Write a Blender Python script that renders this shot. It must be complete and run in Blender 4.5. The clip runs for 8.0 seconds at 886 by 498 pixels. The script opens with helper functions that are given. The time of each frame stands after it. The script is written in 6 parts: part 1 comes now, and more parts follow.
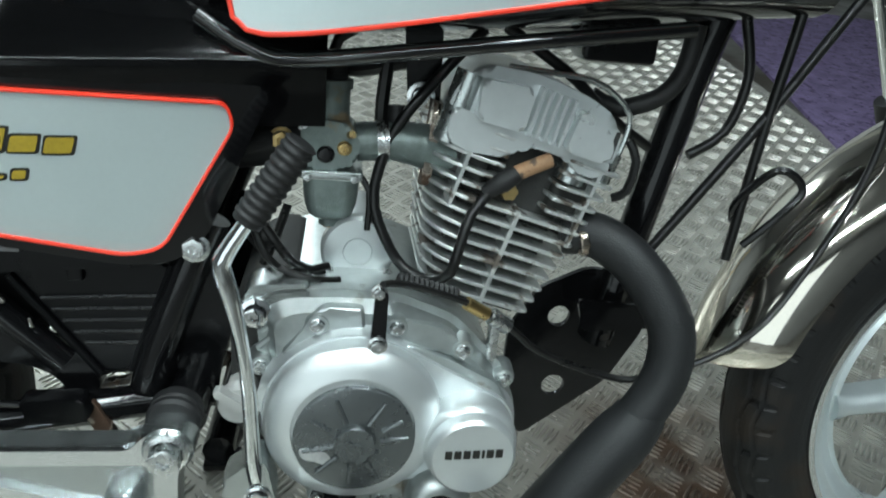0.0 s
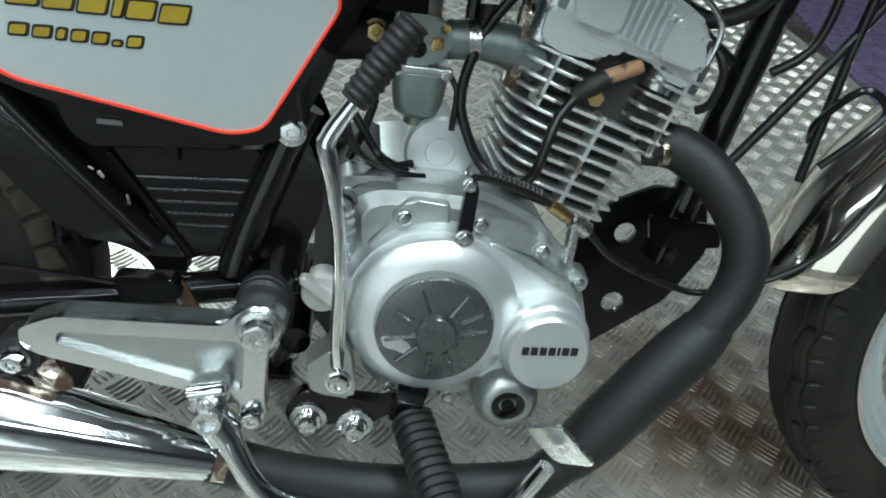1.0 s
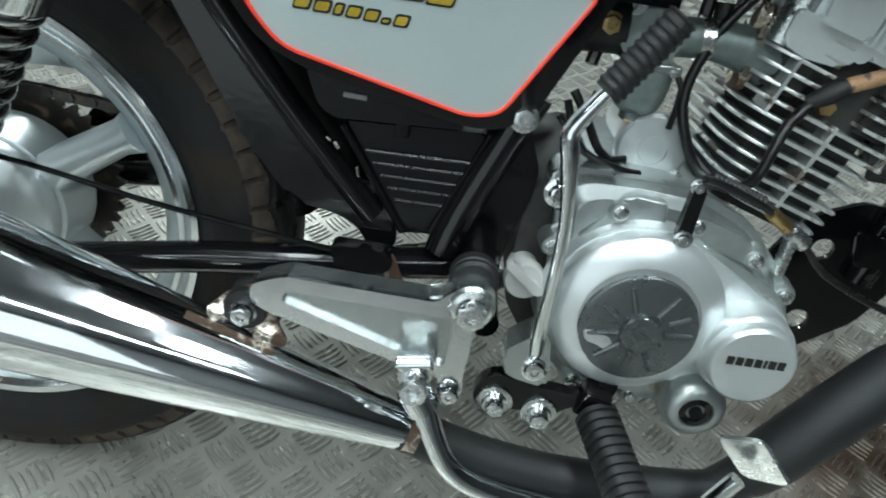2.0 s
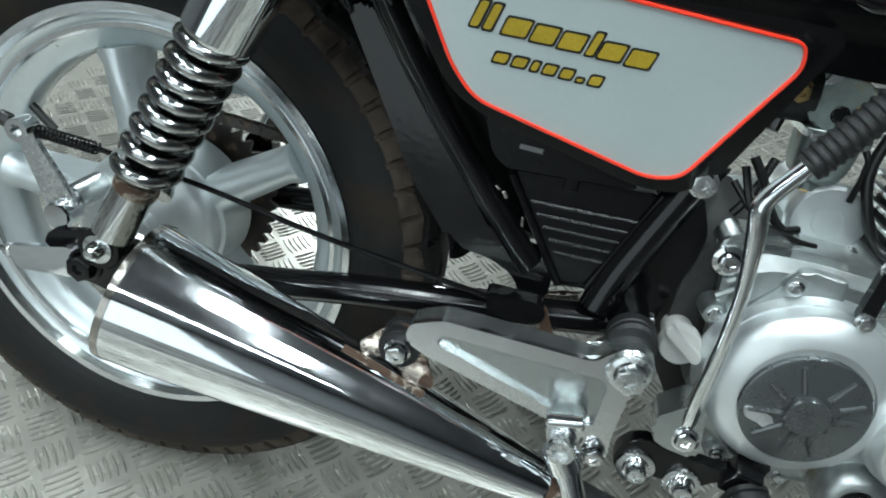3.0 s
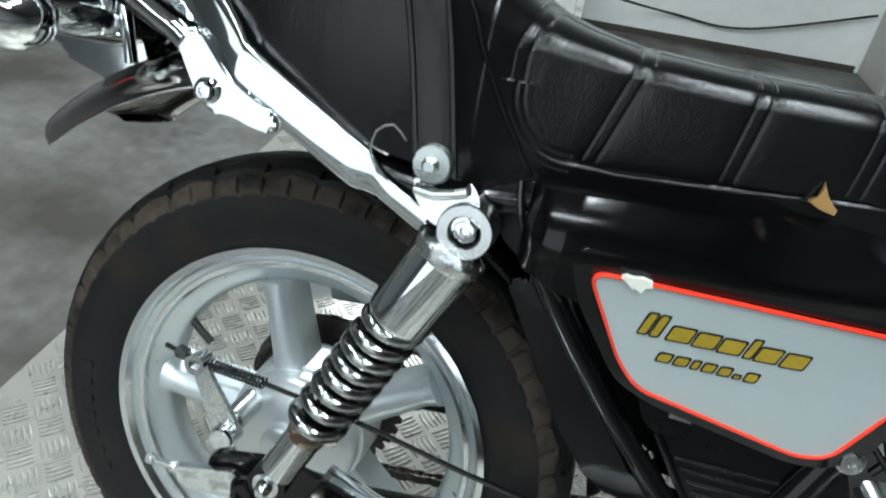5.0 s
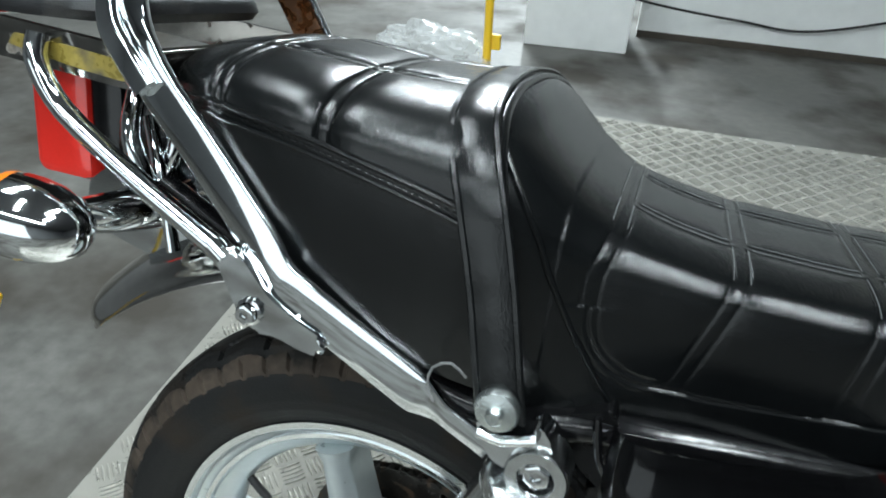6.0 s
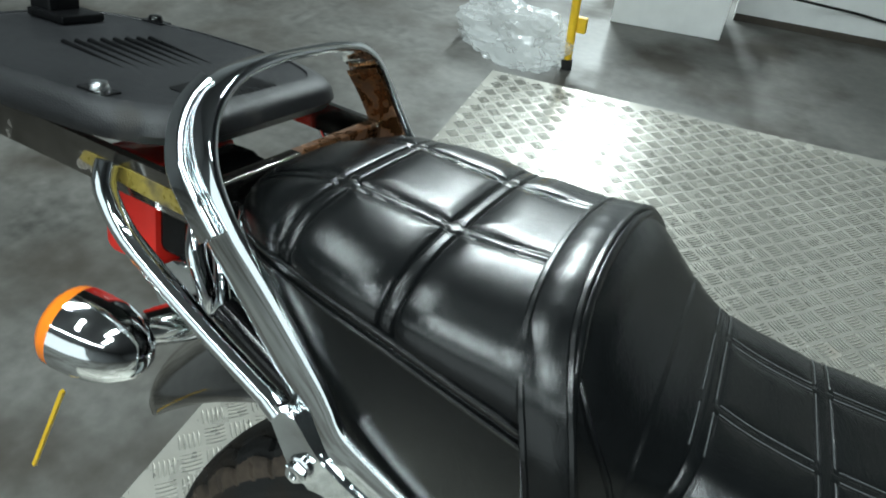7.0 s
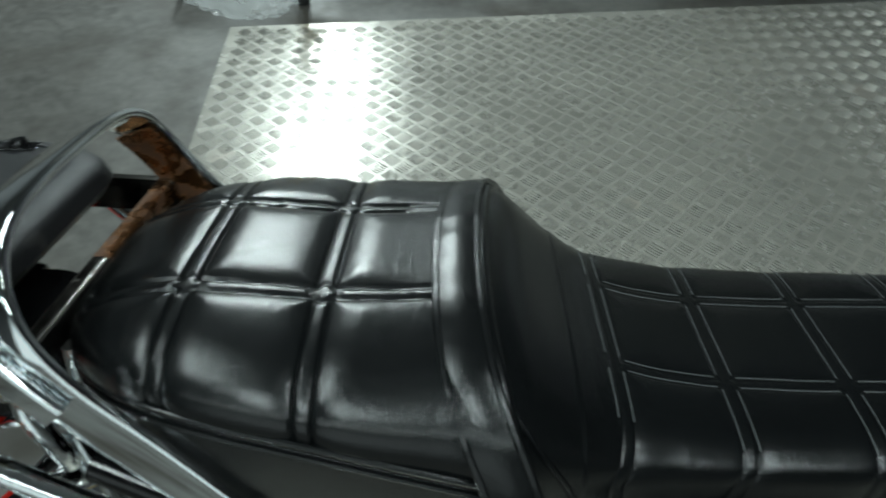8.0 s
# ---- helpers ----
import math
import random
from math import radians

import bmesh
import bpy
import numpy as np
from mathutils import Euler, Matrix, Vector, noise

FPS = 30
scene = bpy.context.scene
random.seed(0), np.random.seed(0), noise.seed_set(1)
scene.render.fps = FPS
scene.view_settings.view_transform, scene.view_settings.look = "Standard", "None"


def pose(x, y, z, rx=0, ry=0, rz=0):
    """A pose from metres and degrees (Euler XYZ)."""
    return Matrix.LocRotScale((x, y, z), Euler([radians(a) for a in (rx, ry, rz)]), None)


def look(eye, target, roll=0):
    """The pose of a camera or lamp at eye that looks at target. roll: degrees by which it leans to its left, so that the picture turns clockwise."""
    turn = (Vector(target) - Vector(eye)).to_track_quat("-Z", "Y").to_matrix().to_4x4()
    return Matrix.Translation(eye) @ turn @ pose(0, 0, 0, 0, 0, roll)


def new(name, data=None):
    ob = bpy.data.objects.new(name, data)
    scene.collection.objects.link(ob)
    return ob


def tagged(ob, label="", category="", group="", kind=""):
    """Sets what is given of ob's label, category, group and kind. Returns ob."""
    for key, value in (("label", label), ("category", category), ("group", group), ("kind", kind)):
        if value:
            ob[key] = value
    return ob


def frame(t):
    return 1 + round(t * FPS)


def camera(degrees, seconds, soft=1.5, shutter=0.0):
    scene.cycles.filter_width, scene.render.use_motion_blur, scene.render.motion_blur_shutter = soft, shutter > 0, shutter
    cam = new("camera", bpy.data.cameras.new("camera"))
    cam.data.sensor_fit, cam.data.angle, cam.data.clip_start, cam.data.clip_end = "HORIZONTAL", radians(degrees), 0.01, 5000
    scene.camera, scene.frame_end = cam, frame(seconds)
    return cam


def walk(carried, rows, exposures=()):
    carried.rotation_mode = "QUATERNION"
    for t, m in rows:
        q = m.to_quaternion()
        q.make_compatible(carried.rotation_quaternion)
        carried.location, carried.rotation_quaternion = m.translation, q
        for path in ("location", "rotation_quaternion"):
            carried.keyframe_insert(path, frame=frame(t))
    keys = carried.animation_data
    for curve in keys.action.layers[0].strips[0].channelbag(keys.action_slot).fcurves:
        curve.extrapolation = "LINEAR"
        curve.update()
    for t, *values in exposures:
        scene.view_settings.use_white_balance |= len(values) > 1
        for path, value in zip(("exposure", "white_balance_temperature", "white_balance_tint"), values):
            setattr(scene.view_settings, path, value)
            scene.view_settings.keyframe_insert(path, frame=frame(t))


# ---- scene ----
cam = camera(64.4, 8.0, soft=1.8, shutter=0.2)
PATH = [
    (0.0, pose(0.5950, -0.4367, 0.8471, 55.03, -6.83, -5.92)),
    (0.5, pose(0.5656, -0.4653, 0.8198, 52.41, -8.01, -5.23)),
    (1.0, pose(0.5367, -0.4674, 0.8062, 51.17, -8.46, -3.58)),
    (1.5, pose(0.4928, -0.4710, 0.7989, 49.89, -8.29, 0.10)),
    (2.0, pose(0.4339, -0.4741, 0.7913, 49.28, -8.38, 5.24)),
    (2.2, pose(0.4137, -0.4711, 0.7901, 49.25, -8.35, 7.04)),
    (3.3, pose(0.3479, -0.4693, 0.8060, 50.63, -8.12, 15.40)),
    (3.5, pose(0.3339, -0.4634, 0.8165, 50.93, -8.15, 16.47)),
    (4.0, pose(0.3098, -0.4641, 0.8433, 51.32, -7.96, 18.71)),
    (4.5, pose(0.2890, -0.4645, 0.8779, 53.05, -7.85, 19.35)),
    (5.0, pose(0.2483, -0.4545, 0.9276, 56.71, -6.82, 17.08)),
    (5.2, pose(0.2316, -0.4472, 0.9473, 58.33, -5.78, 15.12)),
    (6.3, pose(0.1874, -0.2800, 1.0767, 51.66, -2.13, 24.49)),
    (6.5, pose(0.1812, -0.2584, 1.1019, 48.74, -2.50, 27.48)),
    (7.0, pose(0.1389, -0.2210, 1.1528, 50.85, -3.51, 26.90)),
    (7.2, pose(0.1100, -0.1985, 1.1765, 49.15, -1.55, 24.30)),
    (7.5, pose(0.0687, -0.1642, 1.2048, 48.07, 0.96, 19.97)),
    (7.8, pose(0.0615, -0.1690, 1.2045, 46.25, 1.20, 9.45)),
    (8.0, pose(0.0773, -0.1583, 1.1956, 44.97, 1.03, 1.68)),
]
walk(cam, PATH, exposures=[(0.0, -0.28, 6400, 6), (2.2, -0.28, 6400, 7), (3.3, -0.22, 6400, 9), (5.2, -0.17, 6400, 11), (6.3, -0.15, 6450, 9), (7.0, -0.42, 6450, 5), (7.5, -0.88, 6450, 3), (8.0, -0.96, 6450, 2)])

# ---- light: closed workshop hall with cool fluorescent battens ----
scene.view_settings.exposure = 0.0
world = bpy.data.worlds.new("world")
scene.world = world
world.use_nodes = True
world.node_tree.nodes["Background"].inputs[0].default_value = (0.75, 0.88, 1.0, 1)
world.node_tree.nodes["Background"].inputs[1].default_value = 0.015


def area_lamp(x, y, z, sx, sy, watts, rz=0.0):
    data = bpy.data.lights.new("tube_light", "AREA")
    data.shape, data.size, data.size_y, data.energy = "RECTANGLE", sx, sy, watts
    data.color = (0.86, 0.97, 1.0)
    ob = new("tube_light", data)
    ob.matrix_world = pose(x, y, z, 0, 0, rz)
    return ob


CEIL = 3.2
LAMPS = [(-1.35, 5.0, 240, 0), (-1.35, 6.9, 330, 0), (-1.2, 0.6, 48, 0), (-0.5, -1.0, 50, 0), (1.3, -1.3, 46, 0), (0.9, -0.1, 46, 0), (-2.2, -2.9, 28, 90), (-0.6, -2.9, 28, 90), (1.0, -2.9, 28, 90)]
for lx, ly, lw, turn in LAMPS:
    area_lamp(lx, ly, CEIL - 0.135, 0.10 if ly > 4 else 0.18, 1.55 if turn else 1.4, lw, turn)


# added fill: broad cool area light in an unseen opening behind the visitor
south_fill = area_lamp(-1.75, -4.95, 1.45, 4.5, 2.8, 66)
south_fill.matrix_world = look((-1.75, -4.95, 1.45), (-1.75, 0, 1.45))
south_fill.name = "south_fill_light"

# ---- materials ----
def mat(name, base, rough=0.5, metal=0.0, var=0.12, scale=30.0, bump=0.0, bscale=200.0, rvar=0.08, stain=None, stain_at=0.62,
        stain_scale=8.0, coat=0.0, spec=0.5, rand=0.0, soft_edge=0.07):
    """Procedural surface: base colour varied at two scales, roughness variation, fine relief and optional stains."""
    m = bpy.data.materials.new(name)
    m.use_nodes = True
    nt = m.node_tree
    b = nt.nodes["Principled BSDF"]
    b.inputs["Metallic"].default_value = metal
    b.inputs["Coat Weight"].default_value = coat
    b.inputs["Coat Roughness"].default_value = 0.06
    b.inputs["Specular IOR Level"].default_value = spec
    tc = nt.nodes.new("ShaderNodeTexCoord")

    def noise_tex(sc, detail=5.0):
        n = nt.nodes.new("ShaderNodeTexNoise")
        n.inputs["Scale"].default_value, n.inputs["Detail"].default_value = sc, detail
        nt.links.new(tc.outputs["Object"], n.inputs["Vector"])
        return n

    big, small = noise_tex(scale * 0.2), noise_tex(scale * 3)
    mul = nt.nodes.new("ShaderNodeMath")
    mul.operation = "MULTIPLY_ADD"
    nt.links.new(big.outputs["Fac"], mul.inputs[0])
    mul.inputs[1].default_value = 0.6
    sm = nt.nodes.new("ShaderNodeMath")
    sm.operation = "MULTIPLY"
    nt.links.new(small.outputs["Fac"], sm.inputs[0])
    sm.inputs[1].default_value = 0.4
    nt.links.new(sm.outputs[0], mul.inputs[2])
    ramp = nt.nodes.new("ShaderNodeMapRange")
    ramp.inputs[1].default_value, ramp.inputs[2].default_value = 0.3, 0.7
    ramp.inputs[3].default_value, ramp.inputs[4].default_value = 1 - var, 1 + var
    nt.links.new(mul.outputs[0], ramp.inputs[0])
    hue = nt.nodes.new("ShaderNodeMix")
    hue.data_type, hue.blend_type = "RGBA", "MULTIPLY"
    hue.inputs[0].default_value = 1.0
    hue.inputs[6].default_value = (*base, 1)
    nt.links.new(ramp.outputs[0], hue.inputs[7])
    colour = hue.outputs[2]
    if rand:
        info = nt.nodes.new("ShaderNodeObjectInfo")
        rr = nt.nodes.new("ShaderNodeMapRange")
        rr.inputs[3].default_value, rr.inputs[4].default_value = 1 - rand, 1 + rand
        nt.links.new(info.outputs["Random"], rr.inputs[0])
        mx = nt.nodes.new("ShaderNodeMix")
        mx.data_type, mx.blend_type = "RGBA", "MULTIPLY"
        mx.inputs[0].default_value = 1.0
        nt.links.new(colour, mx.inputs[6])
        nt.links.new(rr.outputs[0], mx.inputs[7])
        colour = mx.outputs[2]
    rough_out = nt.nodes.new("ShaderNodeMapRange")
    rough_out.inputs[1].default_value, rough_out.inputs[2].default_value = 0.3, 0.7
    rough_out.inputs[3].default_value, rough_out.inputs[4].default_value = max(0.02, rough - rvar), min(1, rough + rvar)
    nt.links.new(mul.outputs[0], rough_out.inputs[0])
    rough_sock = rough_out.outputs[0]
    if stain:
        sn = noise_tex(stain_scale, 9.0)
        edge = nt.nodes.new("ShaderNodeMapRange")
        edge.inputs[1].default_value, edge.inputs[2].default_value = stain_at, stain_at + soft_edge
        nt.links.new(sn.outputs["Fac"], edge.inputs[0])
        mx = nt.nodes.new("ShaderNodeMix")
        mx.data_type = "RGBA"
        nt.links.new(edge.outputs[0], mx.inputs[0])
        nt.links.new(colour, mx.inputs[6])
        mx.inputs[7].default_value = (*stain, 1)
        colour = mx.outputs[2]
        rm = nt.nodes.new("ShaderNodeMix")
        rm.inputs[3].default_value = 0.75
        nt.links.new(edge.outputs[0], rm.inputs[0])
        nt.links.new(rough_sock, rm.inputs[2])
        rough_sock = rm.outputs[0]
        if metal:
            inv = nt.nodes.new("ShaderNodeMapRange")
            inv.inputs[3].default_value, inv.inputs[4].default_value = metal, 0.0
            nt.links.new(edge.outputs[0], inv.inputs[0])
            nt.links.new(inv.outputs[0], b.inputs["Metallic"])
    nt.links.new(colour, b.inputs["Base Color"])
    nt.links.new(rough_sock, b.inputs["Roughness"])
    if bump:
        bn = noise_tex(bscale, 3.0)
        bp = nt.nodes.new("ShaderNodeBump")
        bp.inputs["Strength"].default_value = bump
        bp.inputs["Distance"].default_value = 0.002
        nt.links.new(bn.outputs["Fac"], bp.inputs["Height"])
        nt.links.new(bp.outputs[0], b.inputs["Normal"])
    return m


CHROME = mat("chrome", (0.80, 0.83, 0.845), 0.055, 1.0, 0.06, 25, rvar=0.03, bump=0.05, bscale=14, stain=(0.16, 0.1, 0.06), stain_at=0.73, stain_scale=40)
SPRINGSTEEL = mat("plated spring steel", (0.46, 0.47, 0.47), 0.15, 1.0, 0.15, 60, rvar=0.06, bump=0.06, bscale=200, stain=(0.1, 0.08, 0.06), stain_at=0.68, stain_scale=60)
CHROME_CLEAN = mat("clean chrome", (0.80, 0.82, 0.83), 0.07, 1.0, 0.06, 30, rvar=0.04, bump=0.05, bscale=60)
MUFFLER = mat("scuffed muffler chrome", (0.80, 0.83, 0.85), 0.085, 1.0, 0.08, 30, rvar=0.05, bump=0.07, bscale=22, stain=(0.20, 0.13, 0.08), stain_at=0.74, stain_scale=30)
DULLCHROME = mat("grimy chrome", (0.40, 0.38, 0.35), 0.16, 1.0, 0.2, 30, rvar=0.08, stain=(0.08, 0.06, 0.04), stain_at=0.6, stain_scale=25)
GUARDCHROME = mat("weathered mirror chrome", (0.60, 0.585, 0.56), 0.085, 1.0, 0.15, 30, rvar=0.05, stain=(0.10, 0.07, 0.045), stain_at=0.68, stain_scale=30)
RUSTBROWN = mat("brown rust bloom", (0.22, 0.10, 0.04), 0.26, 0.9, 0.35, 60, rvar=0.12, bump=0.3, bscale=300, stain=(0.10, 0.045, 0.02), stain_at=0.5, stain_scale=60)
RUSTY = mat("rusty chrome", (0.45, 0.39, 0.33), 0.22, 1.0, 0.15, 60, rvar=0.1, stain=(0.06, 0.032, 0.018), stain_at=0.48, stain_scale=45)
NICKEL = mat("polished nickel", (0.74, 0.70, 0.62), 0.07, 1.0, 0.08, 20, rvar=0.06)
ZINC = mat("zinc plate", (0.7, 0.72, 0.72), 0.25, 1.0, 0.1, 80, rvar=0.1, stain=(0.3, 0.2, 0.1), stain_at=0.7, stain_scale=90)
ALU = mat("cast aluminium", (0.52, 0.555, 0.55), 0.24, 0.95, 0.1, 40, bump=0.1, bscale=700, rvar=0.05, stain=(0.24, 0.17, 0.10), stain_at=0.67, stain_scale=16, soft_edge=0.2)
ALU_FINS = mat("fin aluminium", (0.74, 0.76, 0.75), 0.36, 0.85, 0.2, 60, bump=0.2, bscale=900, stain=(0.1, 0.085, 0.07), stain_at=0.56, stain_scale=40)
ALU_DULL = mat("oxidised aluminium", (0.21, 0.25, 0.24), 0.4, 0.6, 0.3, 50, bump=0.25, bscale=600, stain=(0.28, 0.22, 0.14), stain_at=0.62, stain_scale=35)
COVER = mat("satin silver cover", (0.66, 0.695, 0.70), 0.33, 0.72, 0.04, 30, bump=0.06, bscale=1200, rvar=0.04)
ROCKERSILVER = mat("silver painted casting", (0.72, 0.755, 0.76), 0.31, 0.6, 0.06, 40, bump=0.12, bscale=900, rvar=0.06, stain=(0.3, 0.27, 0.22), stain_at=0.8, stain_scale=20)
CASE = mat("cast engine case", (0.47, 0.505, 0.50), 0.36, 0.9, 0.2, 30, bump=0.12, bscale=900, rvar=0.07, stain=(0.15, 0.12, 0.08), stain_at=0.64, stain_scale=22, soft_edge=0.1)
ALU_POLISH = mat("polished aluminium", (0.8, 0.82, 0.83), 0.16, 1.0, 0.06, 40, bump=0.04, bscale=900, rvar=0.06, stain=(0.4, 0.36, 0.3), stain_at=0.74, stain_scale=25)
WHEELSILVER = mat("silver wheel paint", (0.6, 0.65, 0.66), 0.32, 0.7, 0.08, 30, bump=0.05, bscale=900, stain=(0.3, 0.24, 0.16), stain_at=0.72, stain_scale=14)
PLATE_DARK = mat("dark anodised plate", (0.15, 0.162, 0.165), 0.27, 0.8, 0.06, 60, bump=0.04, bscale=1500, rvar=0.05)
SCUFF = mat("scuffed metal", (0.55, 0.56, 0.56), 0.45, 0.8, 0.3, 160, bump=0.3, bscale=500)
BLACK = mat("gloss black paint", (0.004, 0.004, 0.0045), 0.13, 0.0, 0.2, 20, rvar=0.06, coat=0.5, bump=0.02, bscale=90)
FRAMEBLACK = mat("frame black enamel", (0.0045, 0.0045, 0.005), 0.16, 0.0, 0.25, 30, rvar=0.1, bump=0.06, bscale=150, stain=(0.03, 0.025, 0.02), stain_at=0.7, stain_scale=25, spec=0.4)
PLASTIC = mat("black moulded plastic", (0.0035, 0.0036, 0.004), 0.3, 0.0, 0.2, 40, bump=0.1, bscale=900, rvar=0.1, stain=(0.008, 0.0078, 0.0075), stain_at=0.66, stain_scale=12, spec=0.2)
HEATBLACK = mat("matt heatproof black", (0.011, 0.0117, 0.0125), 0.5, 0.0, 0.25, 60, bump=0.25, bscale=600, stain=(0.035, 0.024, 0.018), stain_at=0.7, stain_scale=20, spec=0.4)
RUBBER = mat("tyre rubber", (0.0105, 0.0106, 0.0108), 0.55, 0.0, 0.3, 25, bump=0.2, bscale=400, spec=0.24, stain=(0.026, 0.019, 0.0135), stain_at=0.5, stain_scale=14, soft_edge=0.2)
TREADRUBBER = mat("dusty tread rubber", (0.066, 0.051, 0.040), 0.75, 0.0, 0.35, 25, bump=0.2, bscale=400, spec=0.2, stain=(0.012, 0.011, 0.010), stain_at=0.5, stain_scale=20, soft_edge=0.2)
RUBBER_SOFT = mat("moulded rubber", (0.008, 0.008, 0.0085), 0.55, 0.0, 0.2, 40, bump=0.2, bscale=400)
CABLE = mat("cable sheath", (0.005, 0.005, 0.005), 0.32, 0.0, 0.2, 60)
SILVER = mat("silver metallic paint", (0.52, 0.59, 0.59), 0.32, 0.4, 0.03, 90, rvar=0.03, coat=0.3)
RED = mat("red pinstripe", (0.85, 0.045, 0.02), 0.35, 0.0, 0.05, 60, coat=0.3)
GOLD = mat("gold lettering", (0.33, 0.235, 0.02), 0.35, 0.0, 0.25, 160)
OUTLINE = mat("black lettering", (0.012, 0.012, 0.01), 0.4)
BARE = mat("bare flaked plastic", (0.75, 0.74, 0.66), 0.6, 0.0, 0.1, 90, bump=0.2, bscale=300)
# dirt plus the shade of fin gaps and recesses, put into one dark colour
DARKCAST = mat("grimy casting darkened for shade", (0.035, 0.035, 0.033), 0.7, 0.2, 0.4, 60, bump=0.3, bscale=500)


def vinyl():
    """Black vinyl: fine grain over soft creases that run across the saddle."""
    m = mat("black vinyl", (0.0035, 0.004, 0.0043), 0.24, 0.0, 0.3, 40, rvar=0.03, spec=0.46)
    nt = m.node_tree
    tc = nt.nodes.new("ShaderNodeTexCoord")
    mp = nt.nodes.new("ShaderNodeMapping")
    mp.inputs["Scale"].default_value = (420, 90, 160)
    mp.inputs["Rotation"].default_value = (0.1, 0.15, 0.35)
    nt.links.new(tc.outputs["Object"], mp.inputs[0])
    crease, grain = nt.nodes.new("ShaderNodeTexNoise"), nt.nodes.new("ShaderNodeTexVoronoi")
    crease.inputs["Scale"].default_value, crease.inputs["Detail"].default_value, crease.inputs["Distortion"].default_value = 1.0, 4.0, 0.6
    nt.links.new(mp.outputs[0], crease.inputs["Vector"])
    grain.inputs["Scale"].default_value = 620
    nt.links.new(tc.outputs["Object"], grain.inputs["Vector"])
    b1, b2 = nt.nodes.new("ShaderNodeBump"), nt.nodes.new("ShaderNodeBump")
    b1.inputs["Strength"].default_value, b1.inputs["Distance"].default_value = 0.28, 0.0006
    b2.inputs["Strength"].default_value, b2.inputs["Distance"].default_value = 0.22, 0.0004
    nt.links.new(crease.outputs["Fac"], b1.inputs["Height"])
    nt.links.new(grain.outputs["Distance"], b2.inputs["Height"])
    nt.links.new(b1.outputs[0], b2.inputs["Normal"])
    nt.links.new(b2.outputs[0], nt.nodes["Principled BSDF"].inputs["Normal"])
    return m


LEATHER = vinyl()
SATINPLAST = mat("satin grained plastic", (0.010, 0.0105, 0.012), 0.42, 0.0, 0.25, 40, bump=0.3, bscale=700, rvar=0.08, spec=0.45, stain=(0.03, 0.028, 0.026), stain_at=0.66, stain_scale=14)
RIBPLAST = mat("rubbed plastic ribs", (0.014, 0.0145, 0.015), 0.24, 0.0, 0.3, 80, spec=0.5)
THREAD = mat("grey seam thread", (0.075, 0.08, 0.082), 0.5)
FOAM = mat("yellowed seat foam", (0.32, 0.18, 0.06), 0.85, 0.0, 0.25, 120, bump=0.5, bscale=300)
AMBER = mat("amber lens", (0.9, 0.22, 0.015), 0.18, 0.0, 0.06, 90, coat=0.5)
REDLENS = mat("red lens", (0.8, 0.03, 0.02), 0.16, 0.0, 0.06, 90, coat=0.5)
CHAIN = mat("oily chain", (0.05, 0.045, 0.04), 0.4, 0.7, 0.3, 90, stain=(0.08, 0.05, 0.03), stain_at=0.55, stain_scale=60)
BRASS = mat("brass fitting", (0.62, 0.45, 0.2), 0.3, 1.0, 0.15, 90, stain=(0.2, 0.13, 0.06), stain_at=0.6, stain_scale=70)
PEACH = mat("faded plug cap rubber", (0.32, 0.185, 0.10), 0.6, 0.0, 0.3, 90, bump=0.3, bscale=300, stain=(0.1, 0.07, 0.05), stain_at=0.55, stain_scale=80)
WHITEPLAST = mat("white plastic", (0.44, 0.44, 0.42), 0.45, 0.0, 0.08, 50)
TREAD = mat("aluminium tread plate", (0.44, 0.425, 0.38), 0.26, 0.4, 0.14, 6, bump=0.08, bscale=160, rvar=0.08, stain=(0.3, 0.24, 0.19), stain_at=0.66, stain_scale=2.6)
TREADBAR = mat("worn tread bars", (0.46, 0.45, 0.41), 0.28, 0.55, 0.1, 12, bump=0.1, bscale=300, rvar=0.08)
CONCRETE = mat("grey painted concrete", (0.122, 0.119, 0.109), 0.46, 0.0, 0.6, 9.0, bump=0.35, bscale=28, rvar=0.16, stain=(0.048, 0.041, 0.032), stain_at=0.45, stain_scale=2.6, soft_edge=0.2)
WALLPAINT = mat("white wall paint", (0.85, 0.86, 0.85), 0.6, 0.0, 0.08, 5, bump=0.25, bscale=40, stain=(0.5, 0.5, 0.48), stain_at=0.66, stain_scale=3)
FLOORGRIME = mat("floor grime", (0.06, 0.05, 0.04), 0.8, 0.0, 0.4, 20, bump=0.4, bscale=80)
BOARD = mat("beige board", (0.5, 0.49, 0.45), 0.6, 0.0, 0.08, 6, bump=0.15, bscale=60)
HALLWALL = mat("grey hall wall", (0.22, 0.226, 0.23), 0.7, 0.0, 0.15, 3)
CEILING = mat("grey ceiling sheet", (0.16, 0.166, 0.172), 0.7, 0.0, 0.1, 2)
CARPET = mat("purple carpet", (0.17, 0.13, 0.25), 0.95, 0.0, 0.45, 90, bump=0.9, bscale=220, stain=(0.06, 0.04, 0.1), stain_at=0.56, stain_scale=45)
YELLOW = mat("yellow paint", (0.8, 0.5, 0.02), 0.4, 0.0, 0.1, 40)
LABEL = mat("label ink", (0.2, 0.2, 0.2), 0.5)


